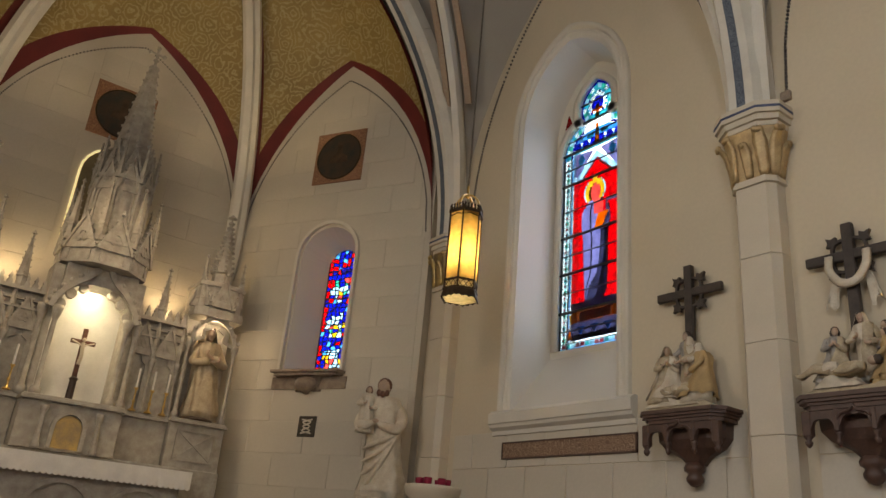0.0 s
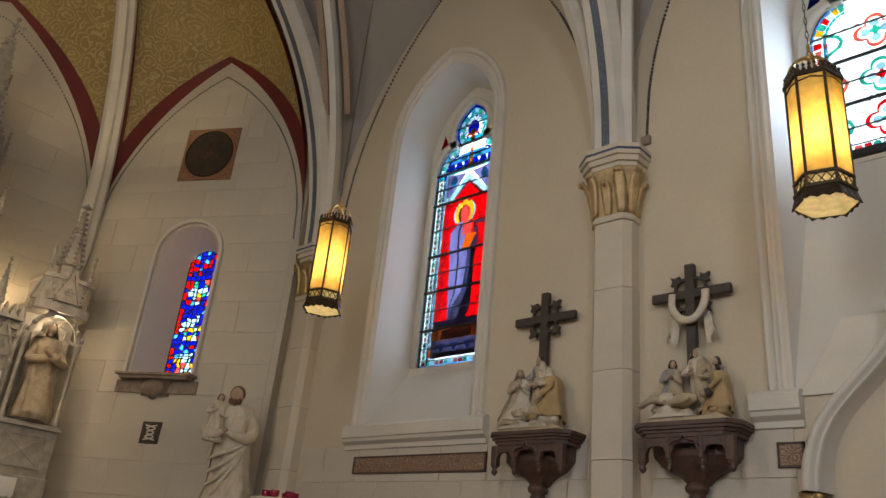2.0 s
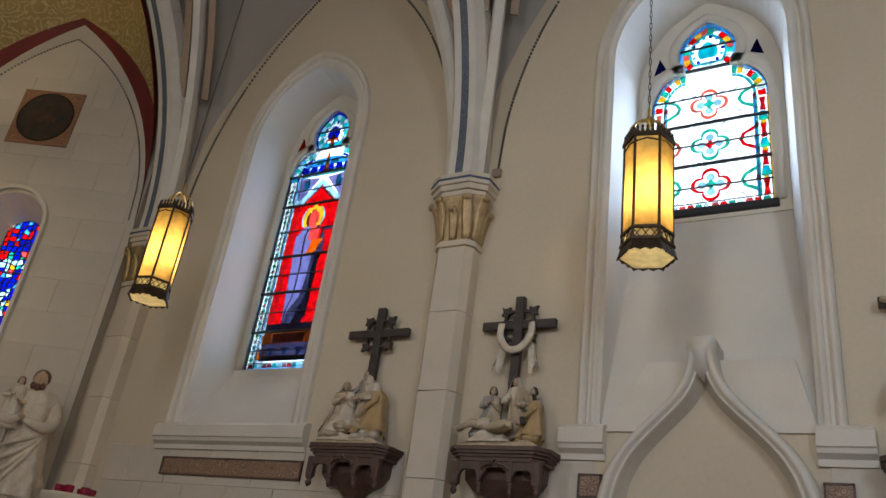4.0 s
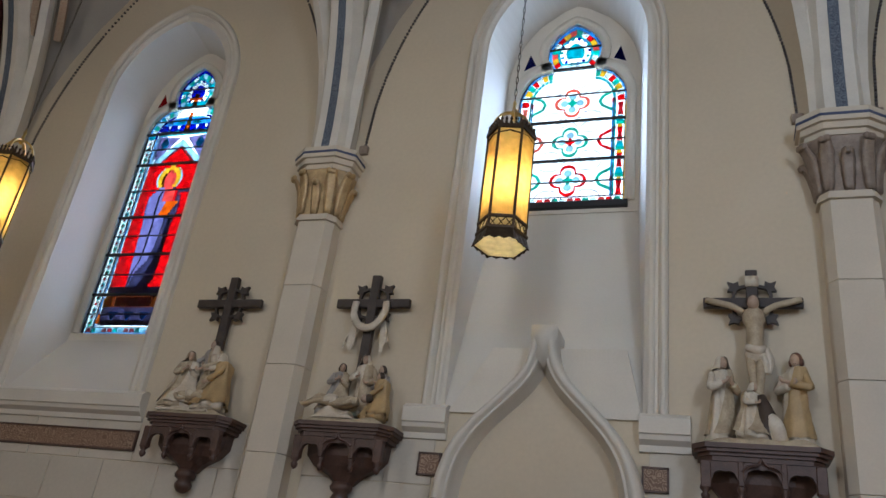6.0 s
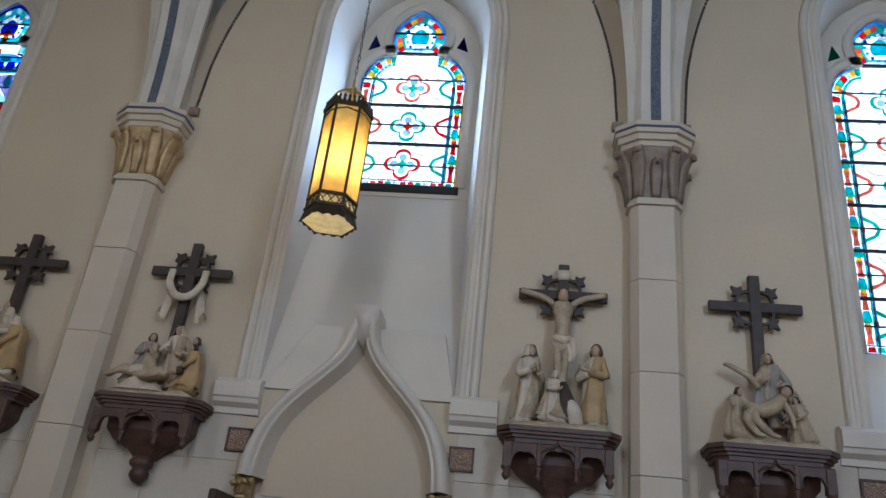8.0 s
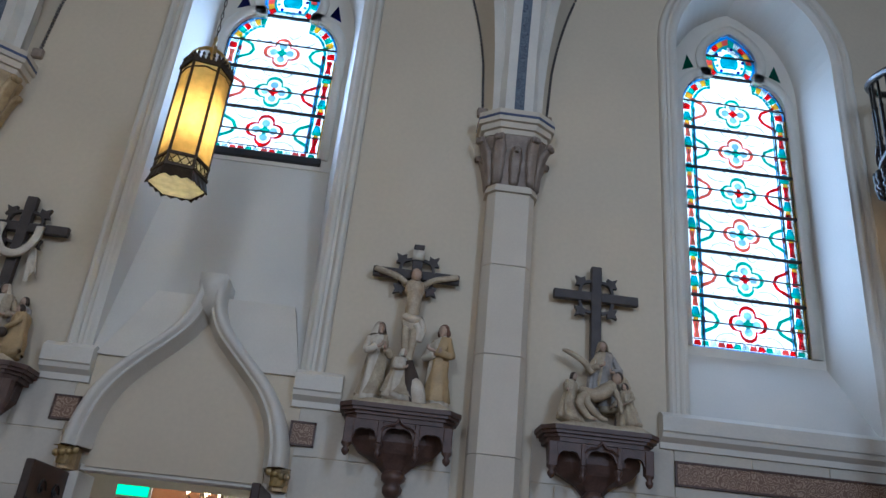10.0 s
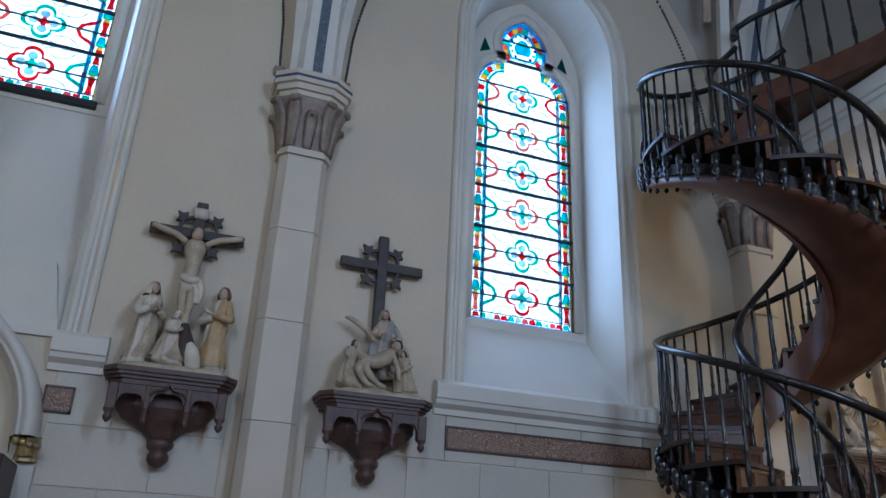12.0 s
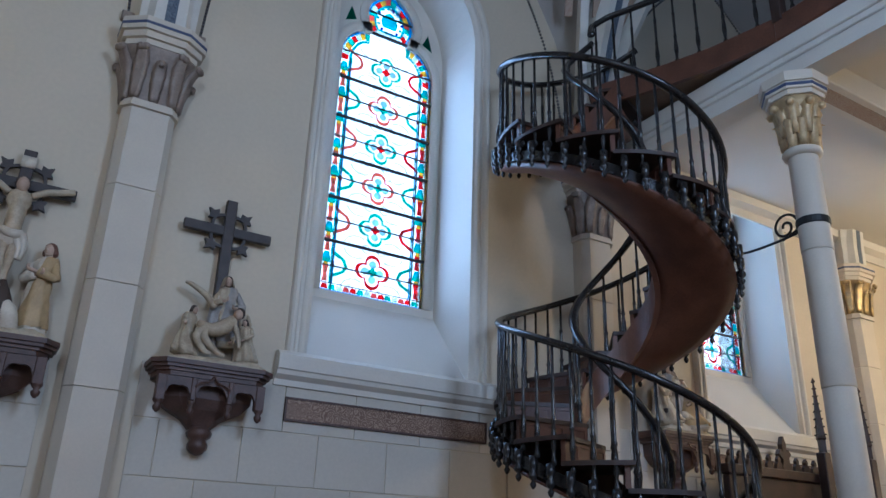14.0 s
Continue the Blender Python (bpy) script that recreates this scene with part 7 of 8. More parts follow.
    prism(bm, [(-9.90, yc - 0.38), (-9.82, yc - 0.2), (-9.82, yc + 0.2), (-9.90, yc + 0.38), (-10.5, yc + 0.38), (-10.5, yc - 0.38)], "z", 4.50, 4.62)
    prism(bm, [(-9.95, yc - 0.33), (-9.88, yc - 0.17), (-9.88, yc + 0.17), (-9.95, yc + 0.33), (-10.5, yc + 0.33), (-10.5, yc - 0.33)], "z", 4.62, 4.98)
    prism(bm, [(-9.93, yc - 0.36), (-9.85, yc - 0.19), (-9.85, yc + 0.19), (-9.93, yc + 0.36), (-10.5, yc + 0.36), (-10.5, yc - 0.36)], "z", 4.98, 5.04)
    part("canopy", bm, MARBLE, rer)
    bm = bmesh.new()
    for k in range(3):
        blind_arch(bm, -9.86, yc - 0.16 + k * 0.107, yc - 0.16 + (k + 1) * 0.107, 4.64, 4.80, 4.92, 0.03)
    part("canopy_tracery", bm, MARBLE, rer)
    for q, ang in ((0.0, 0.0), (0.30, 0.9), (-0.30, -0.9)):
        bm = bmesh.new()
        o_ = (math.cos(ang), math.sin(ang), 0)
        gablet(bm, (-9.83 - 0.14 * abs(q) / 0.3, yc + q, 4.66), (-math.sin(ang), math.cos(ang), 0), o_, 0.34, 0.46)
        part("gablet", bm, MARBLE, rer)
    part("pinnacle", pinnacle(bmesh.new(), -10.15, yc, 5.04, 6.3, 0.19, 11, n=6), MARBLE, rer)
    for q in (-0.3, 0.3):
        part("pinnacle", pinnacle(bmesh.new(), -10.0, yc + q, 4.62, 5.5, 0.075, 6), MARBLE, rer)
# central niche and tower
part("niche_back", box(bmesh.new(), -10.6, -10.42, AY - 0.55, AY + 0.55, 2.95, 4.9), CLOTH, rer, "pale lit niche lining")
for s in (-1, 1):
    part("niche_side", box(bmesh.new(), -10.42, -9.98, AY + s * 0.55 - 0.07, AY + s * 0.55 + 0.07, 2.95, 4.75, 0.01), MARBLE, rer)
    for q, d in ((0.46, -9.86), (0.62, -9.95)):
        part("niche_shaft", lathe(bmesh.new(), [(0.075, 2.95), (0.075, 3.04), (0.035, 3.08), (0.032, 3.95), (0.05, 4.0), (0.075, 4.1), (0.075, 4.15)], (d, AY + s * q, 0), 12), MARBLE, rer, smooth=True)
bm = bmesh.new()
arc_y = [AY - 0.48 + 0.96 * k / 16 for k in range(17)]
prism(bm, [(y, 4.12 + arch_rise(y - AY, 0.48, 0.42)) for y in arc_y] + [(AY + 0.48, 4.78), (AY - 0.48, 4.78)], "x", -10.3, -9.9)
part("niche_head", bm, MARBLE, rer)
bm = bmesh.new()
for s in (-1, 1):
    pts = [(-9.86, AY + s * y, z) for y, z in ((0.56, 4.12), (0.50, 4.3), (0.34, 4.5), (0.14, 4.68), (0.0, 5.0))]
    sweep(bm, smooth_line(pts, 4), rect(0.07, 0.05), up=(1, 0, 0))
    for k, p in enumerate(smooth_line(pts, 2)):
        ball(bm, (p[0], p[1] + s * 0.04, p[2] + 0.03), 0.04, 0.8, 1, 1, 6)
for s in (-1, 1):
    for y, z, r_ in ((0.44, 4.20, 0.075), (0.33, 4.37, 0.07), (0.19, 4.47, 0.06)):
        ring = [(y * s + AY + r_ * math.cos(t), z + r_ * math.sin(t)) for t in (q * math.pi / 5 for q in range(10))]
        prism(bm, ring, "x", -10.02, -9.93)
part("ogee_gable", bm, MARBLE, rer)


def octagon(cx, cy, r):
    return [(cx + r * math.cos(math.pi / 8 + q * math.pi / 4), cy + r * math.sin(math.pi / 8 + q * math.pi / 4)) for q in range(8)]


TX = -10.2
for r, z0, z1 in ((0.62, 4.78, 5.10), (0.66, 5.10, 5.18), (0.40, 5.18, 6.16), (0.45, 6.16, 6.22), (0.42, 6.22, 6.28)):
    part("tower_stage", prism(bmesh.new(), octagon(TX, AY, r), "z", z0, z1), MARBLE, rer)
for q in range(8):
    a = q * math.pi / 4
    c, s = math.cos(a), math.sin(a)
    for (r, hw, z0, zs, za) in ((0.375, 0.11, 5.24, 5.85, 6.08), (0.58, 0.16, 4.82, 4.95, 5.07)):
        line = [(TX + r * c - p * s, AY + r * s + p * c, z) for p, z in arch_line(hw, z0, zs, za, 5)]
        part("tower_arch", sweep(bmesh.new(), line, rect(0.03, 0.03), up=(c, s, 0)), MARBLE, rer)
for q in range(8):
    a = q * math.pi / 4
    c, s = math.cos(a), math.sin(a)
    for r, w, z, h in ((0.60, 0.47, 4.98, 0.50), (0.395, 0.33, 5.98, 0.46), (0.345, 0.26, 6.30, 0.40)):
        bm = bmesh.new()
        gablet(bm, (TX + r * c, AY + r * s, z), (-s, c, 0), (c, s, 0), w, h)
        part("gablet", bm, MARBLE, rer)
    a += math.pi / 8
    c, s = math.cos(a), math.sin(a)
    part("corner_shaft", lathe(bmesh.new(), [(0.045, 5.18), (0.045, 5.26), (0.028, 5.3), (0.026, 5.98), (0.045, 6.03), (0.05, 6.12)], (TX + 0.41 * c, AY + 0.41 * s, 0), 8), MARBLE, rer, smooth=True)
for q in range(8):
    a = math.pi / 8 + q * math.pi / 4
    part("pinnacle", pinnacle(bmesh.new(), TX + 0.60 * math.cos(a), AY + 0.60 * math.sin(a), 5.18, 6.05, 0.075, 6), MARBLE, rer)
    part("pinnacle", pinnacle(bmesh.new(), TX + 0.42 * math.cos(a), AY + 0.42 * math.sin(a), 6.22, 6.85, 0.05, 5), MARBLE, rer)
part("spire", lathe(bmesh.new(), [(0.36, 6.28), (0.33, 6.34), (0.24, 7.0), (0.14, 7.75), (0.07, 8.25), (0.09, 8.28), (0.05, 8.32)], (TX, AY, 0), 8), MARBLE, rer)
bm = bmesh.new()
for k in range(13):
    u = (k + 0.5) / 13
    r = 0.33 * (1 - u) + 0.07 * u
    for q in range(8):
        a = q * math.pi / 4
        ball(bm, (TX + r * math.cos(a), AY + r * math.sin(a), 6.34 + 1.9 * u), 0.034 - 0.012 * u, 1.2, 1.2, 0.8, 5)
part("crockets", bm, MARBLE, rer)["kind"] = "stuff"
bm = lathe(bmesh.new(), [(0.03, 8.3), (0.02, 8.4), (0.05, 8.43), (0.02, 8.46), (0.018, 8.62)], (TX, AY, 0), 8)
for z, h in ((8.55, 0.11),):
    for s in (-1, 1):
        sweep(bm, [(TX, AY, z), (TX, AY + s * h, z)], circle(0.018, 6))
        ball(bm, (TX, AY + s * h, z), 0.035, 1, 1, 1, 6)
ball(bm, (TX, AY, 8.66), 0.04, n=6)
part("cross_finial", bm, MARBLE, rer)
# tabernacle
tab = thing("tabernacle", (-9.65, AY, 2.30), "white marble tabernacle front with a gilded arched door", "tabernacle")
for s in (-1, 1):
    part("colonnette", lathe(bmesh.new(), [(0.05, 0.0), (0.05, 0.05), (0.032, 0.08), (0.03, 0.42), (0.05, 0.46), (0.055, 0.52)], (0.06, s * 0.34, 0), 10), MARBLE, tab, smooth=True)
part("door", prism(bmesh.new(), [(y, z) for y, z in arch_line(0.16, 0.03, 0.28, 0.44, 8)], "x", 0.0, 0.03), GOLD, tab, "gilded arched door")
bm = bmesh.new()
sweep(bm, [(0.03, y, z) for y, z in arch_line(0.19, 0.03, 0.28, 0.48, 8)], rect(0.05, 0.035), up=(1, 0, 0))
part("door_frame", bm, MARBLE, tab)

altar = thing("altar_table", (-9.3, AY, 0), "grey-white carved marble altar table", "altar")
part("body", box(bmesh.new(), -0.35, 0.05, -1.42, 1.42, 0, 2.12, 0.01), MARBLE, altar)
part("slab", box(bmesh.new(), -0.42, 0.12, -1.50, 1.50, 2.12, 2.21, 0.012), MARBLE, altar)
bm = bmesh.new()
for k in range(3):
    y = -0.95 + 0.95 * k
    sweep(bm, [(0.07, y + p, z) for p, z in arch_line(0.40, 1.0, 1.55, 1.95, 8)], rect(0.06, 0.05), up=(1, 0, 0))
part("arcade", bm, MARBLE, altar)
cloth = thing("altar_cloth", (-9.3, AY, 2.214), "white altar cloth with a scalloped lace edge", "altar cloth")
bm = box(bmesh.new(), -0.44, 0.145, -1.53, 1.53, 0.0, 0.012)
prev = None
n = 132
for i in range(n + 1):
    y = -1.53 + 3.06 * i / n
    zb = -0.20 - 0.022 * abs(math.sin(math.pi * i / 3))
    wav = 0.006 * math.sin(i * 0.6)
    col = [bm.verts.new((0.146, y, 0.012)), bm.verts.new((0.152 + wav, y, -0.1)), bm.verts.new((0.152 + wav * 1.5, y, zb))]
    if prev:
        bm.faces.new((prev[0], col[0], col[1], prev[1]))
        bm.faces.new((prev[1], col[1], col[2], prev[2]))
    prev = col
for y in (-1.532, 1.532):
    bm.faces.new([bm.verts.new(p) for p in ((-0.44, y, 0.012), (0.146, y, 0.012), (0.146, y, -0.2), (-0.44, y, -0.2))])
part("linen", bm, CLOTH, cloth)

# statues in the side niches, crucifix, candlesticks
for s in (-1, 1):
    st = thing("niche_statue", (-10.02, AY + s * 1.72, 2.98), "brown-cloaked plaster statue standing in a lit marble niche", "statue", "niche statues")
    bm = bmesh.new()
    robed(bm, 0, 0, 0.04, 1.36, 0, 0, 0, 0.98, "cross", bow=6, mantle=0, veil=0, seed=0.7 + s)
    lathe(bm, [(0.24, 0), (0.24, 0.03), (0.2, 0.05)], (0, 0, 0), 14, 2)
    part("statue", bm, FIGMATS, st, m=pose(0, 0, 0, 0, 0, 90), smooth=True)
    lamp("niche_lamp", "POINT", pose(-9.98, AY + s * 1.72 + 0.0, 4.42), 5, WARM, 0.04)
cru = thing("altar_crucifix", (-10.1, AY, 2.95), "tall wooden crucifix standing in the altar niche", "crucifix")
part("foot", lathe(bmesh.new(), [(0.07, 0), (0.07, 0.03), (0.05, 0.05), (0.045, 0.3), (0.06, 0.33), (0.03, 0.36)], n=10), WALNUT, cru)
part("upright", box(bmesh.new(), -0.02, 0.02, -0.03, 0.03, 0.3, 1.02, 0.004), REDWOOD, cru)
part("arm", box(bmesh.new(), -0.018, 0.018, -0.16, 0.16, 0.80, 0.86, 0.004), REDWOOD, cru)
bm = bmesh.new()
limb(bm, [(0.035, 0, 0.52), (0.045, 0.01, 0.64), (0.04, 0, 0.76), (0.04, 0, 0.82)], 0.025, 0)
for s in (-1, 1):
    limb(bm, [(0.035, s * 0.02, 0.78), (0.03, s * 0.08, 0.81), (0.03, s * 0.145, 0.835)], 0.011, 0)
ball(bm, (0.05, 0, 0.86), 0.028, n=8)
part("statue", bm, IVORY, cru, smooth=True)
lamp("altar_niche_lamp", "AREA", look((-10.06, AY, 4.50), (-10.3, AY, 3.3)), 8, (1.0, 0.82, 0.50), 0.3, 0.7)
stick0 = None
for y, x, z in [(AY + s * q, -9.9, 2.965) for s in (-1, 1) for q in (0.78, 1.0, 1.2)]:
    if stick0 is None:
        stick0 = thing("candlestick", (x, y, z), "slim gilded candlestick with a white candle on the altar", "candlestick", "altar candlesticks")
        part("stand", lathe(bmesh.new(), [(0.05, 0), (0.052, 0.015), (0.02, 0.04), (0.012, 0.1), (0.024, 0.13), (0.012, 0.16), (0.012, 0.28), (0.03, 0.31), (0.032, 0.32)], n=12), BRASS, stick0, smooth=True)
        part("candle", lathe(bmesh.new(), [(0.014, 0.32), (0.014, 0.58), (0.004, 0.59)], n=10), CLOTH, stick0, "white candle")
    else:
        copy_thing(stick0, pose(x, y, z))

# ---- apse wall details ----
na = north_apse.matrix_basis
ea = bpy.data.objects["wall_apse_east"].matrix_basis
DARKPAINT = material("dark_painted_disc", (0.035, 0.04, 0.035), 0.5, var=0.3, scale=6, second=(0.08, 0.05, 0.03))
PAINTFRAME = scroll_material("red_brown_frame_paint", (0.28, 0.12, 0.07), (0.45, 0.27, 0.14), 12)


def painting(m, x, z, w, label):
    p = thing("wall_painting", (0, 0, 0), label, "painting", "apse paintings")
    p.matrix_basis = m @ pose(x, 0, z)
    part("ground", box(bmesh.new(), -w, w, -0.035, 0.0, -w, w, 0.004), PAINTFRAME, p, "square reddish painted ground")
    ring = [(w * 0.90 * math.cos(q * math.pi / 16), w * 0.90 * math.sin(q * math.pi / 16)) for q in range(32)]
    part("disc", prism(bmesh.new(), ring, "y", -0.040, -0.036), DARKPAINT, p, "dark round painted field")
    part("rim", ring_between(bmesh.new(), ring, scaled(ring, (0, 0), 0.95), -0.042, 0.008), BRONZE, p)
    shape = [(-0.5, -0.25), (0.5, -0.25), (0.42, 0.0), (0.16, 0.1), (0.12, 0.45), (-0.12, 0.45), (-0.16, 0.1), (-0.42, 0.0)]
    part("plain_shape", prism(bmesh.new(), [(a * w * 0.8, b * w) for a, b in shape], "y", -0.043, -0.041), material("muted_brown_shape", (0.12, 0.075, 0.045), 0.6, var=0.3, scale=8), p)


painting(na, 1.90, 7.53, 0.475, "square painting with a dark round field on the apse wall")
painting(ea, 6.27 - 4.19, 7.69, 0.475, "square painting with a dark round field above the altar")
con = thing("window_console", (0, 0, 0), "carved brown stone console under the apse window", "console")
con.matrix_basis = na @ pose(1.955, 0, 3.88)
bm = bmesh.new()
prism(bm, [(-0.62, 0.0), (-0.60, -0.20), (0.60, -0.20), (0.62, 0.0)], "z", -0.035, 0.0)
prism(bm, [(-0.58, 0.0), (-0.55, -0.16), (0.55, -0.16), (0.58, 0.0)], "z", -0.08, -0.035)
part("shelf", bm, BROWNSTONE, con)
bm = bmesh.new()
for q in range(7):
    a = -math.pi + math.pi * q / 6
    leaf(bm, 0.30 * math.cos(a) * 0.6, 0.0 + 0.02 * math.sin(a), -0.30, a, 0.24, 0.08, 0.16)
ball(bm, (0, -0.08, -0.2), 0.13, 1.5, 0.8, 0.9, 12)
ball(bm, (0, -0.05, -0.29), 0.06, 1, 1, 1, 10)
part("carving", bm, BROWNSTONE, con, smooth=True)
bm = bmesh.new()
box(bm, -0.66, 0.66, -0.03, 0.0, -0.26, -0.08)
part("backplate", bm, BROWNSTONE, con)
til = thing("emblem_tile", (0, 0, 0), "dark square tile with a pale interlaced emblem", "tile")
til.matrix_basis = na @ pose(2.04, 0, 3.07)
part("tile", box(bmesh.new(), -0.15, 0.15, -0.022, 0.0, -0.15, 0.15, 0.004), DARKPAINT, til)
bm = bmesh.new()
for s in (-1, 1):
    pts = [(s * 0.09, -0.026, 0.10), (-s * 0.07, -0.026, 0.06), (s * 0.06, -0.026, 0.0), (-s * 0.07, -0.026, -0.06), (s * 0.09, -0.026, -0.10)]
    sweep(bm, smooth_line(pts, 4), rect(0.02, 0.01), up=(0, 1, 0))
part("emblem", bm, TRIM, til)
# pale moulding round the apse window
bm = bmesh.new()
pts = [(1.955 - 0.56 * math.cos(math.pi * k / 16), -0.02, 5.76 + 0.56 * math.sin(math.pi * k / 16)) for k in range(17)]
sweep(bm, [(1.395, -0.02, 3.9)] + pts + [(2.515, -0.02, 3.9)], rect(0.05, 0.09), up=(0, -1, 0))
wm = part("window_trim", bm, TRIM)
wm.matrix_basis = na
tagged(wm, "pale moulding round the small apse window", "trim", kind="structure")
# niche behind the altar, lit from inside: its light is put into a glowing edge and sill
nich = thing("wall_niche", (0, 0, 0), "round-headed wall niche lit yellow along its edge", "niche")
nich.matrix_basis = ea @ pose(6.27 - 4.1, 0, 0)
# flat brown plate standing for the recess
bm = bmesh.new()
arc = [(0.48 * math.cos(math.pi * k / 12), 6.56 + 0.48 * math.sin(math.pi * k / 12)) for k in range(13)]
prism(bm, [(0.48, 5.35)] + arc + [(-0.48, 5.35)], "y", -0.012, 0.0)
part("recess", bm, material("brown_niche_plate", (0.20, 0.16, 0.09), 0.7, var=0.15), nich)
bm = bmesh.new()
sweep(bm, [(0.48, -0.02, 5.35)] + [(a, -0.02, b) for a, b in arc] + [(-0.48, -0.02, 5.35)], rect(0.03, 0.03), up=(0, -1, 0))
part("light_edge", bm, glow_material("warm_edge_glow", (1.0, 0.85, 0.42), 0.55), nich, "niche edge with a warm glow put in")
part("light_sill", box(bmesh.new(), -0.46, 0.2, -0.10, -0.012, 5.28, 5.35, 0.006), glow_material("warm_sill_glow", (1.0, 0.82, 0.4), 1.5), nich, "niche sill with a warm glow put in")

# standing statue with a child, on its pedestal before the chancel pier
jos = thing("standing_statue", (-7.46, -0.74, 2.02), "ivory robed plaster statue holding a small figure on a pedestal", "statue")
bm = bmesh.new()
lathe(bm, [(0.27, 0), (0.27, 0.05), (0.24, 0.08)], (0, 0, 0), 16, 5)
robed(bm, 0, 0, 0.06, 1.55, 0, 0, 5, 1.05, "", bow=8, mantle=5, hair=7, beard=True, seed=1.3)
robed(bm, -0.23, -0.15, 0.86, 0.60, 4, 0, 5, 1.2, "hold", bow=4, hair=7, seed=2.2, yaw=12)
tube(bm, [(-0.17, 0.0, 1.22), (-0.27, -0.05, 1.08), (-0.28, -0.16, 0.96), (-0.16, -0.24, 0.95), (-0.07, -0.25, 0.99)], (0.075, 0.08, 0.075, 0.055, 0.03), 5)
tube(bm, [(0.18, 0.0, 1.22), (0.25, -0.06, 1.05), (0.21, -0.18, 0.92), (0.08, -0.25, 0.94), (-0.02, -0.27, 0.97)], (0.07, 0.075, 0.07, 0.055, 0.03), 5)
ball(bm, (-0.06, -0.27, 1.0), 0.035, 1.3, 0.8, 0.8, 8, 1)
for q in range(4):
    tube(bm, [(0.24 - 0.02 * q, -0.10 - 0.02 * q, 0.92 - 0.05 * q), (0.10 - 0.02 * q, -0.205, 0.80 - 0.11 * q), (-0.08, -0.20, 0.72 - 0.15 * q), (-0.20, -0.13, 0.66 - 0.16 * q)], (0.03, 0.034, 0.03, 0.018), 5)
part("statue", bm, FIGMATS, jos, m=pose(0, 0, 0, 0, 0, 46), smooth=True)
ped = thing("statue_pedestal", (-7.46, -0.74, 0), "tall cream stone statue pedestal", "pedestal")
part("shaft", lathe(bmesh.new(), [(0.34, 0), (0.34, 0.15), (0.27, 0.2), (0.26, 1.8), (0.3, 1.86), (0.33, 1.95), (0.33, 2.02)], n=8), PIER, ped)
vot = thing("votive_pedestal", (-6.25, -0.75, 0), "round fluted white pedestal beside the chancel pier", "pedestal")
part("shaft", lathe(bmesh.new(), [(0.3, 0), (0.3, 0.12), (0.2, 0.2), (0.19, 1.95), (0.23, 2.0), (0.24, 2.05), (0.31, 2.14), (0.32, 2.2), (0.32, 2.23)], n=32, flute=0.03, flutes=16), PIER, vot, smooth=True)
REDGLASS = material("red_votive_glass", (0.30, 0.01, 0.04), 0.15)
for k in range(6):
    c = thing("votive_cup", (-6.25 + 0.16 * math.cos(k * 1.05), -0.75 + 0.16 * math.sin(k * 1.05), 2.23), "small dark red votive glass cup", "votive cup", "votive cups")
    part("cup", lathe(bmesh.new(), [(0.03, 0), (0.045, 0.02), (0.05, 0.08), (0.045, 0.085), (0.035, 0.03)], n=12), REDGLASS, c, smooth=True)

# ---- under the loft ----
screen = thing("carved_wooden_screen", (8.86, -0.35, 0), "dark carved wooden screen with leaf cresting and finials", "screen")
part("panel", box(bmesh.new(), 0.0, 2.0, -0.05, 0.05, 0, 2.55, 0.01), WALNUT, screen)
part("cornice", box(bmesh.new(), -0.04, 2.04, -0.09, 0.09, 2.55, 2.66, 0.012), WALNUT, screen)
for k in range(12):
    x = 0.09 + 2.0 * k / 12
    part("cresting_leaf", prism(bmesh.new(), [(x - 0.06, 2.66), (x + 0.06, 2.66), (x + 0.05, 2.72), (x + 0.02, 2.75), (x + 0.03, 2.78), (x, 2.82), (x - 0.03, 2.78), (x - 0.02, 2.75), (x - 0.05, 2.72)], "y", -0.02, 0.02), WALNUT, screen)
part("finial", prism(bmesh.new(), [(0.96, 2.66), (1.10, 2.66), (1.07, 2.78), (1.14, 2.84), (1.10, 2.9), (1.06, 2.87), (1.07, 2.96), (1.03, 3.05), (0.99, 2.96), (1.0, 2.87), (0.96, 2.9), (0.92, 2.84), (0.99, 2.78)], "y", -0.03, 0.03), WALNUT, screen)
bm = bmesh.new()
for k in range(2):
    sweep(bm, [(0.5 + k * 1.0 + p, -0.07, z) for p, z in arch_line(0.34, 0.9, 1.8, 2.3, 8)], rect(0.05, 0.06), up=(0, -1, 0))
part("arch_moulding", bm, REDWOOD, screen)
for x in (10.44, 11.37):
    p_ = thing("wooden_spire_post", (x, -0.5, 0), "slim dark crocketed wooden post", "post", "screen posts")
    part("shaft", box(bmesh.new(), -0.06, 0.06, -0.06, 0.06, 0, 2.9, 0.01), WALNUT, p_)
    part("spire", pinnacle(bmesh.new(), 0, 0, 2.9, 3.80, 0.075, 7), WALNUT, p_)
# iron bracket between the loft column and the stair
iron = thing("iron_bracket", (LX + 0.17, -2.50, 0), "black wrought iron scroll bracket tying stair to column", "bracket")
pts = []
for q in range(30):
    a = 0.35 * q
    r = 0.022 + 0.0042 * q
    pts.append((-0.02 - 0.01 * q / 30, 0.26 + r * math.cos(a), 4.52 + r * math.sin(a)))
pts += [(-0.12, 0.46, 4.36), (-0.3, 0.62, 4.30), (-0.5, 0.78, 4.32)]
part("scroll", sweep(bmesh.new(), smooth_line(pts, 2), circle(0.013, 6), up=(1, 0.2, 0)), BLACKIRON, iron)
part("collar", lathe(bmesh.new(), [(0.14, 4.44), (0.145, 4.45), (0.145, 4.5), (0.14, 4.51)], n=24), BLACKIRON, iron)
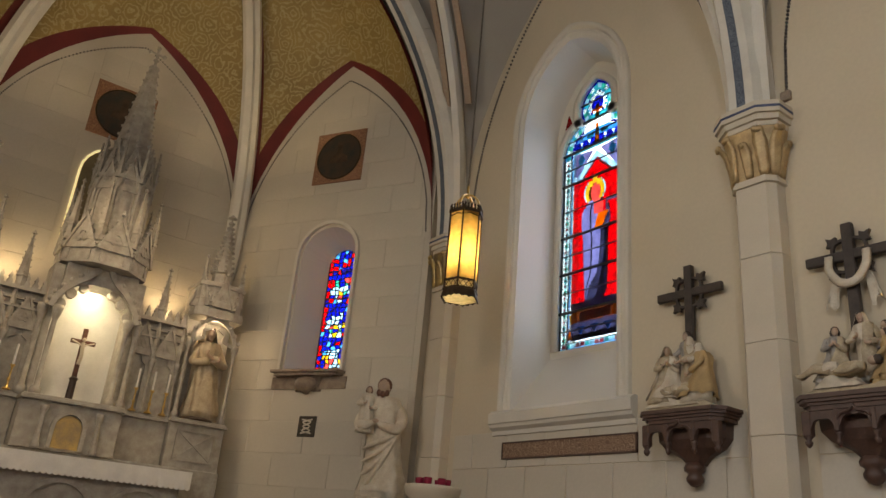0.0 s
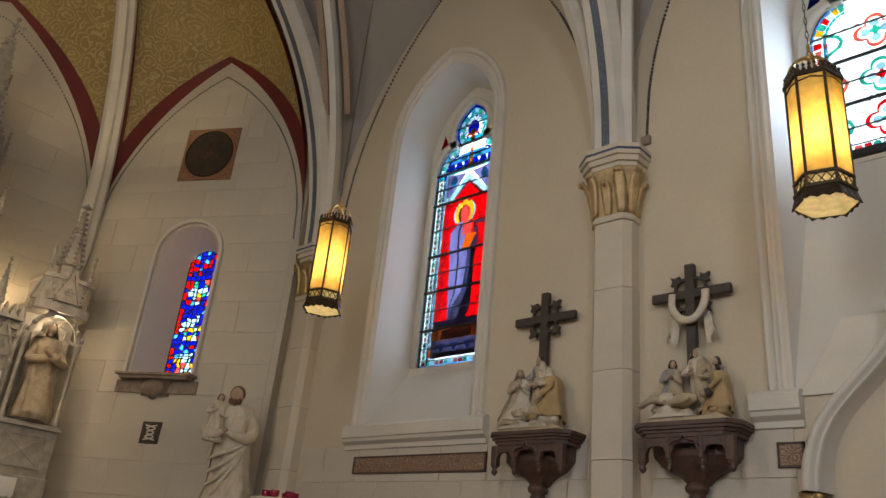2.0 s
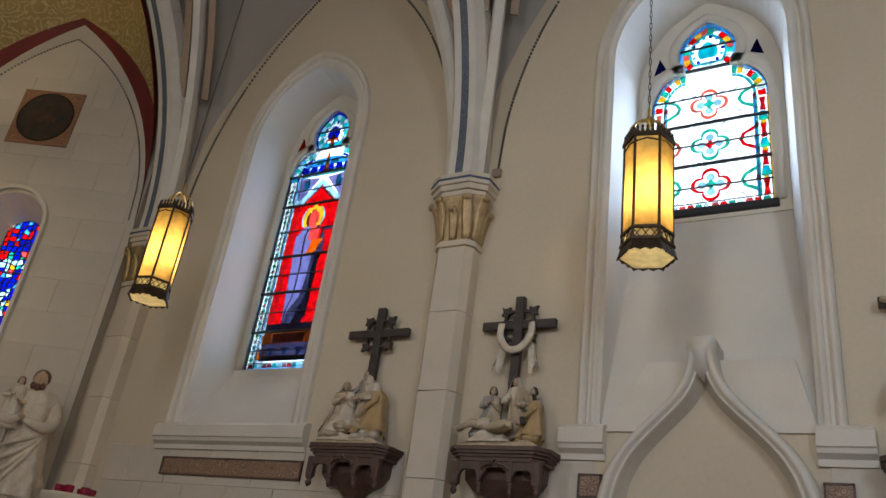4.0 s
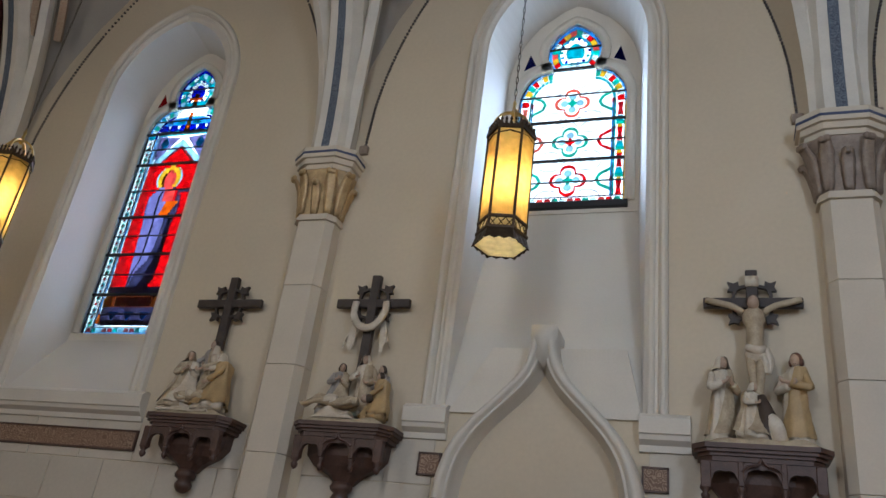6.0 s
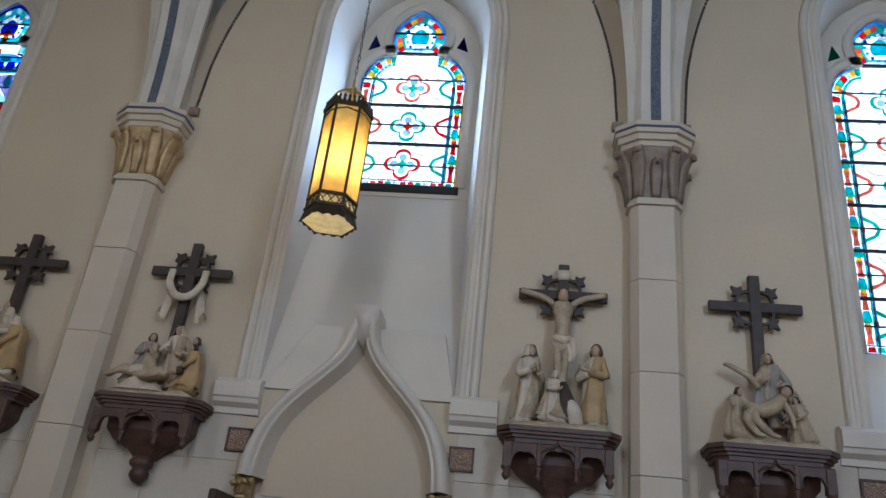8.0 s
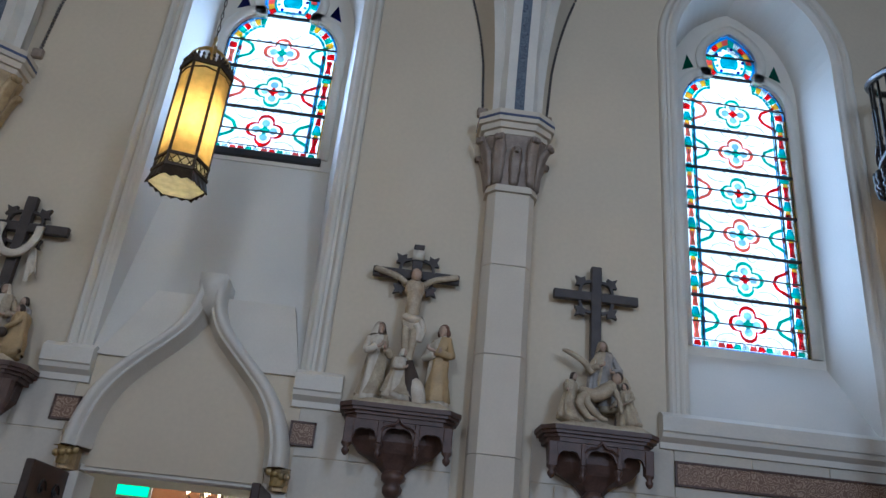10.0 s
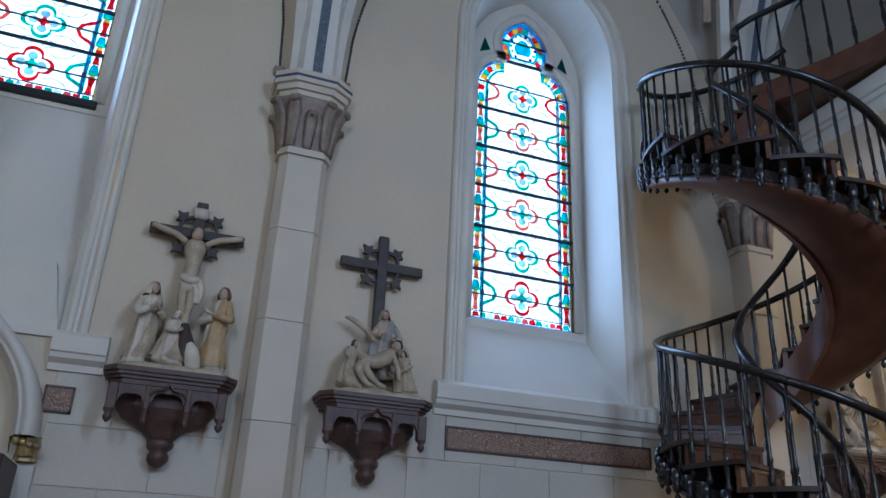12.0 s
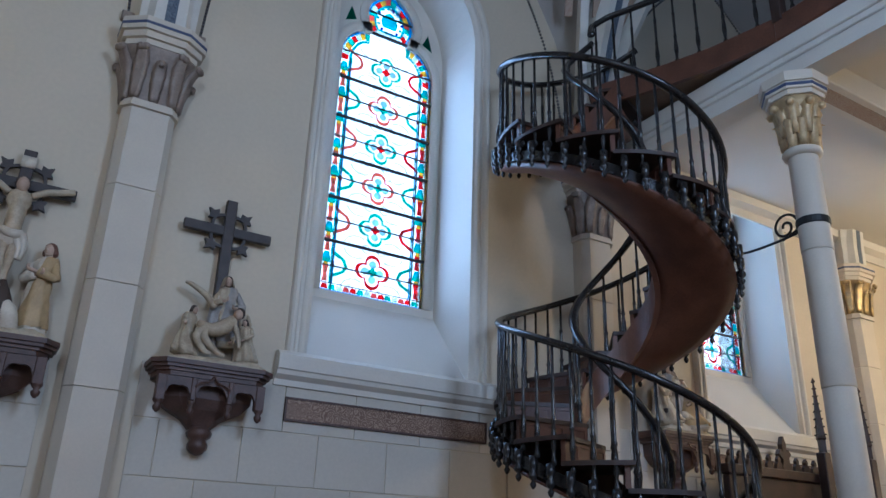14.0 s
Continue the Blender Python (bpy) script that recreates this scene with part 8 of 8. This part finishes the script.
part("strut", sweep(bmesh.new(), [(-0.02, 0.12, 4.47), (-0.03, 0.30, 4.40)], circle(0.012, 6)), BLACKIRON, iron)

# ---- stone blocks of the walls ----
block_mesh = {}


def block(parent, x0, x1, z0, z1, m=None):
    g = 0.0035
    key = (round(x1 - x0, 3), round(z1 - z0, 3))
    if key not in block_mesh:
        bm = bmesh.new()
        w, h = key[0] / 2 - g, key[1] / 2 - g
        e = 0.003
        a = [bm.verts.new(p) for p in ((-w, 0.0, -h), (w, 0.0, -h), (w, 0.0, h), (-w, 0.0, h))]
        b = [bm.verts.new(p) for p in ((-w, -0.006, -h), (w, -0.006, -h), (w, -0.006, h), (-w, -0.006, h))]
        c = [bm.verts.new(p) for p in ((-w + e, -0.009, -h + e), (w - e, -0.009, -h + e), (w - e, -0.009, h - e), (-w + e, -0.009, h - e))]
        for p, q in ((a, b), (b, c)):
            for i in range(4):
                bm.faces.new((p[i], p[(i + 1) % 4], q[(i + 1) % 4], q[i]))
        bm.faces.new(c)
        me = bpy.data.meshes.new("stone_block")
        bmesh.ops.recalc_face_normals(bm, faces=bm.faces)
        bm.to_mesh(me)
        bm.free()
        me.materials.append(BLOCK)
        block_mesh[key] = me
    shared("stone_block", block_mesh[key], parent, pose((x0 + x1) / 2, 0, (z0 + z1) / 2))


# lower courses of the side wall
for r, (z0, z1) in enumerate(((2.525, 2.95), (2.10, 2.525), (1.675, 2.10), (1.25, 1.675))):
    for xa, xb in ((-6.88, -2.70), (-2.08, -0.87), (0.87, 2.11), (2.73, 6.98), (7.62, 12.0)):
        seams = [xa] + [s for s in (0.325 * (r % 2) + 0.65 * k - 7.15 for k in range(32)) if xa + 0.15 < s < xb - 0.15] + [xb]
        for a, b in zip(seams, seams[1:]):
            block(wall_n, a, b, z0, z1)
# courses of the apse walls, inside the arch line
for w_, ln in ((north_apse, (FB - FA).length), (bpy.data.objects["wall_apse_east"], (FC - FB).length), (bpy.data.objects["wall_apse_south"], (FD - FC).length)):
    for r in range(16):
        z0, z1 = 1.75 + 0.465 * r, 1.75 + 0.465 * (r + 1)
        half = ln / 2 - 0.1
        hw = half if z1 < 6.0 else arch_half(z1 - 6.0, half, 3.05) - 0.03
        if hw < 0.3:
            continue
        xa, xb = ln / 2 - hw, ln / 2 + hw
        runs = [(xa, xb)]
        if w_ is north_apse and 3.6 < z1 and z0 < 6.3:
            runs = [(xa, 1.34), (2.57, xb)]
        if w_.name == "wall_apse_east" and 5.2 < z1 and z0 < 7.1:
            runs = [(xa, ln / 2 - 0.6), (ln / 2 + 0.6, xb)]
        for a0, b0 in runs:
            seams = [a0] + [s for s in (0.5 * (r % 2) + 1.0 * k for k in range(6)) if a0 + 0.2 < s < b0 - 0.2] + [b0]
            for a, b in zip(seams, seams[1:]):
                block(w_, a, b, z0, z1)
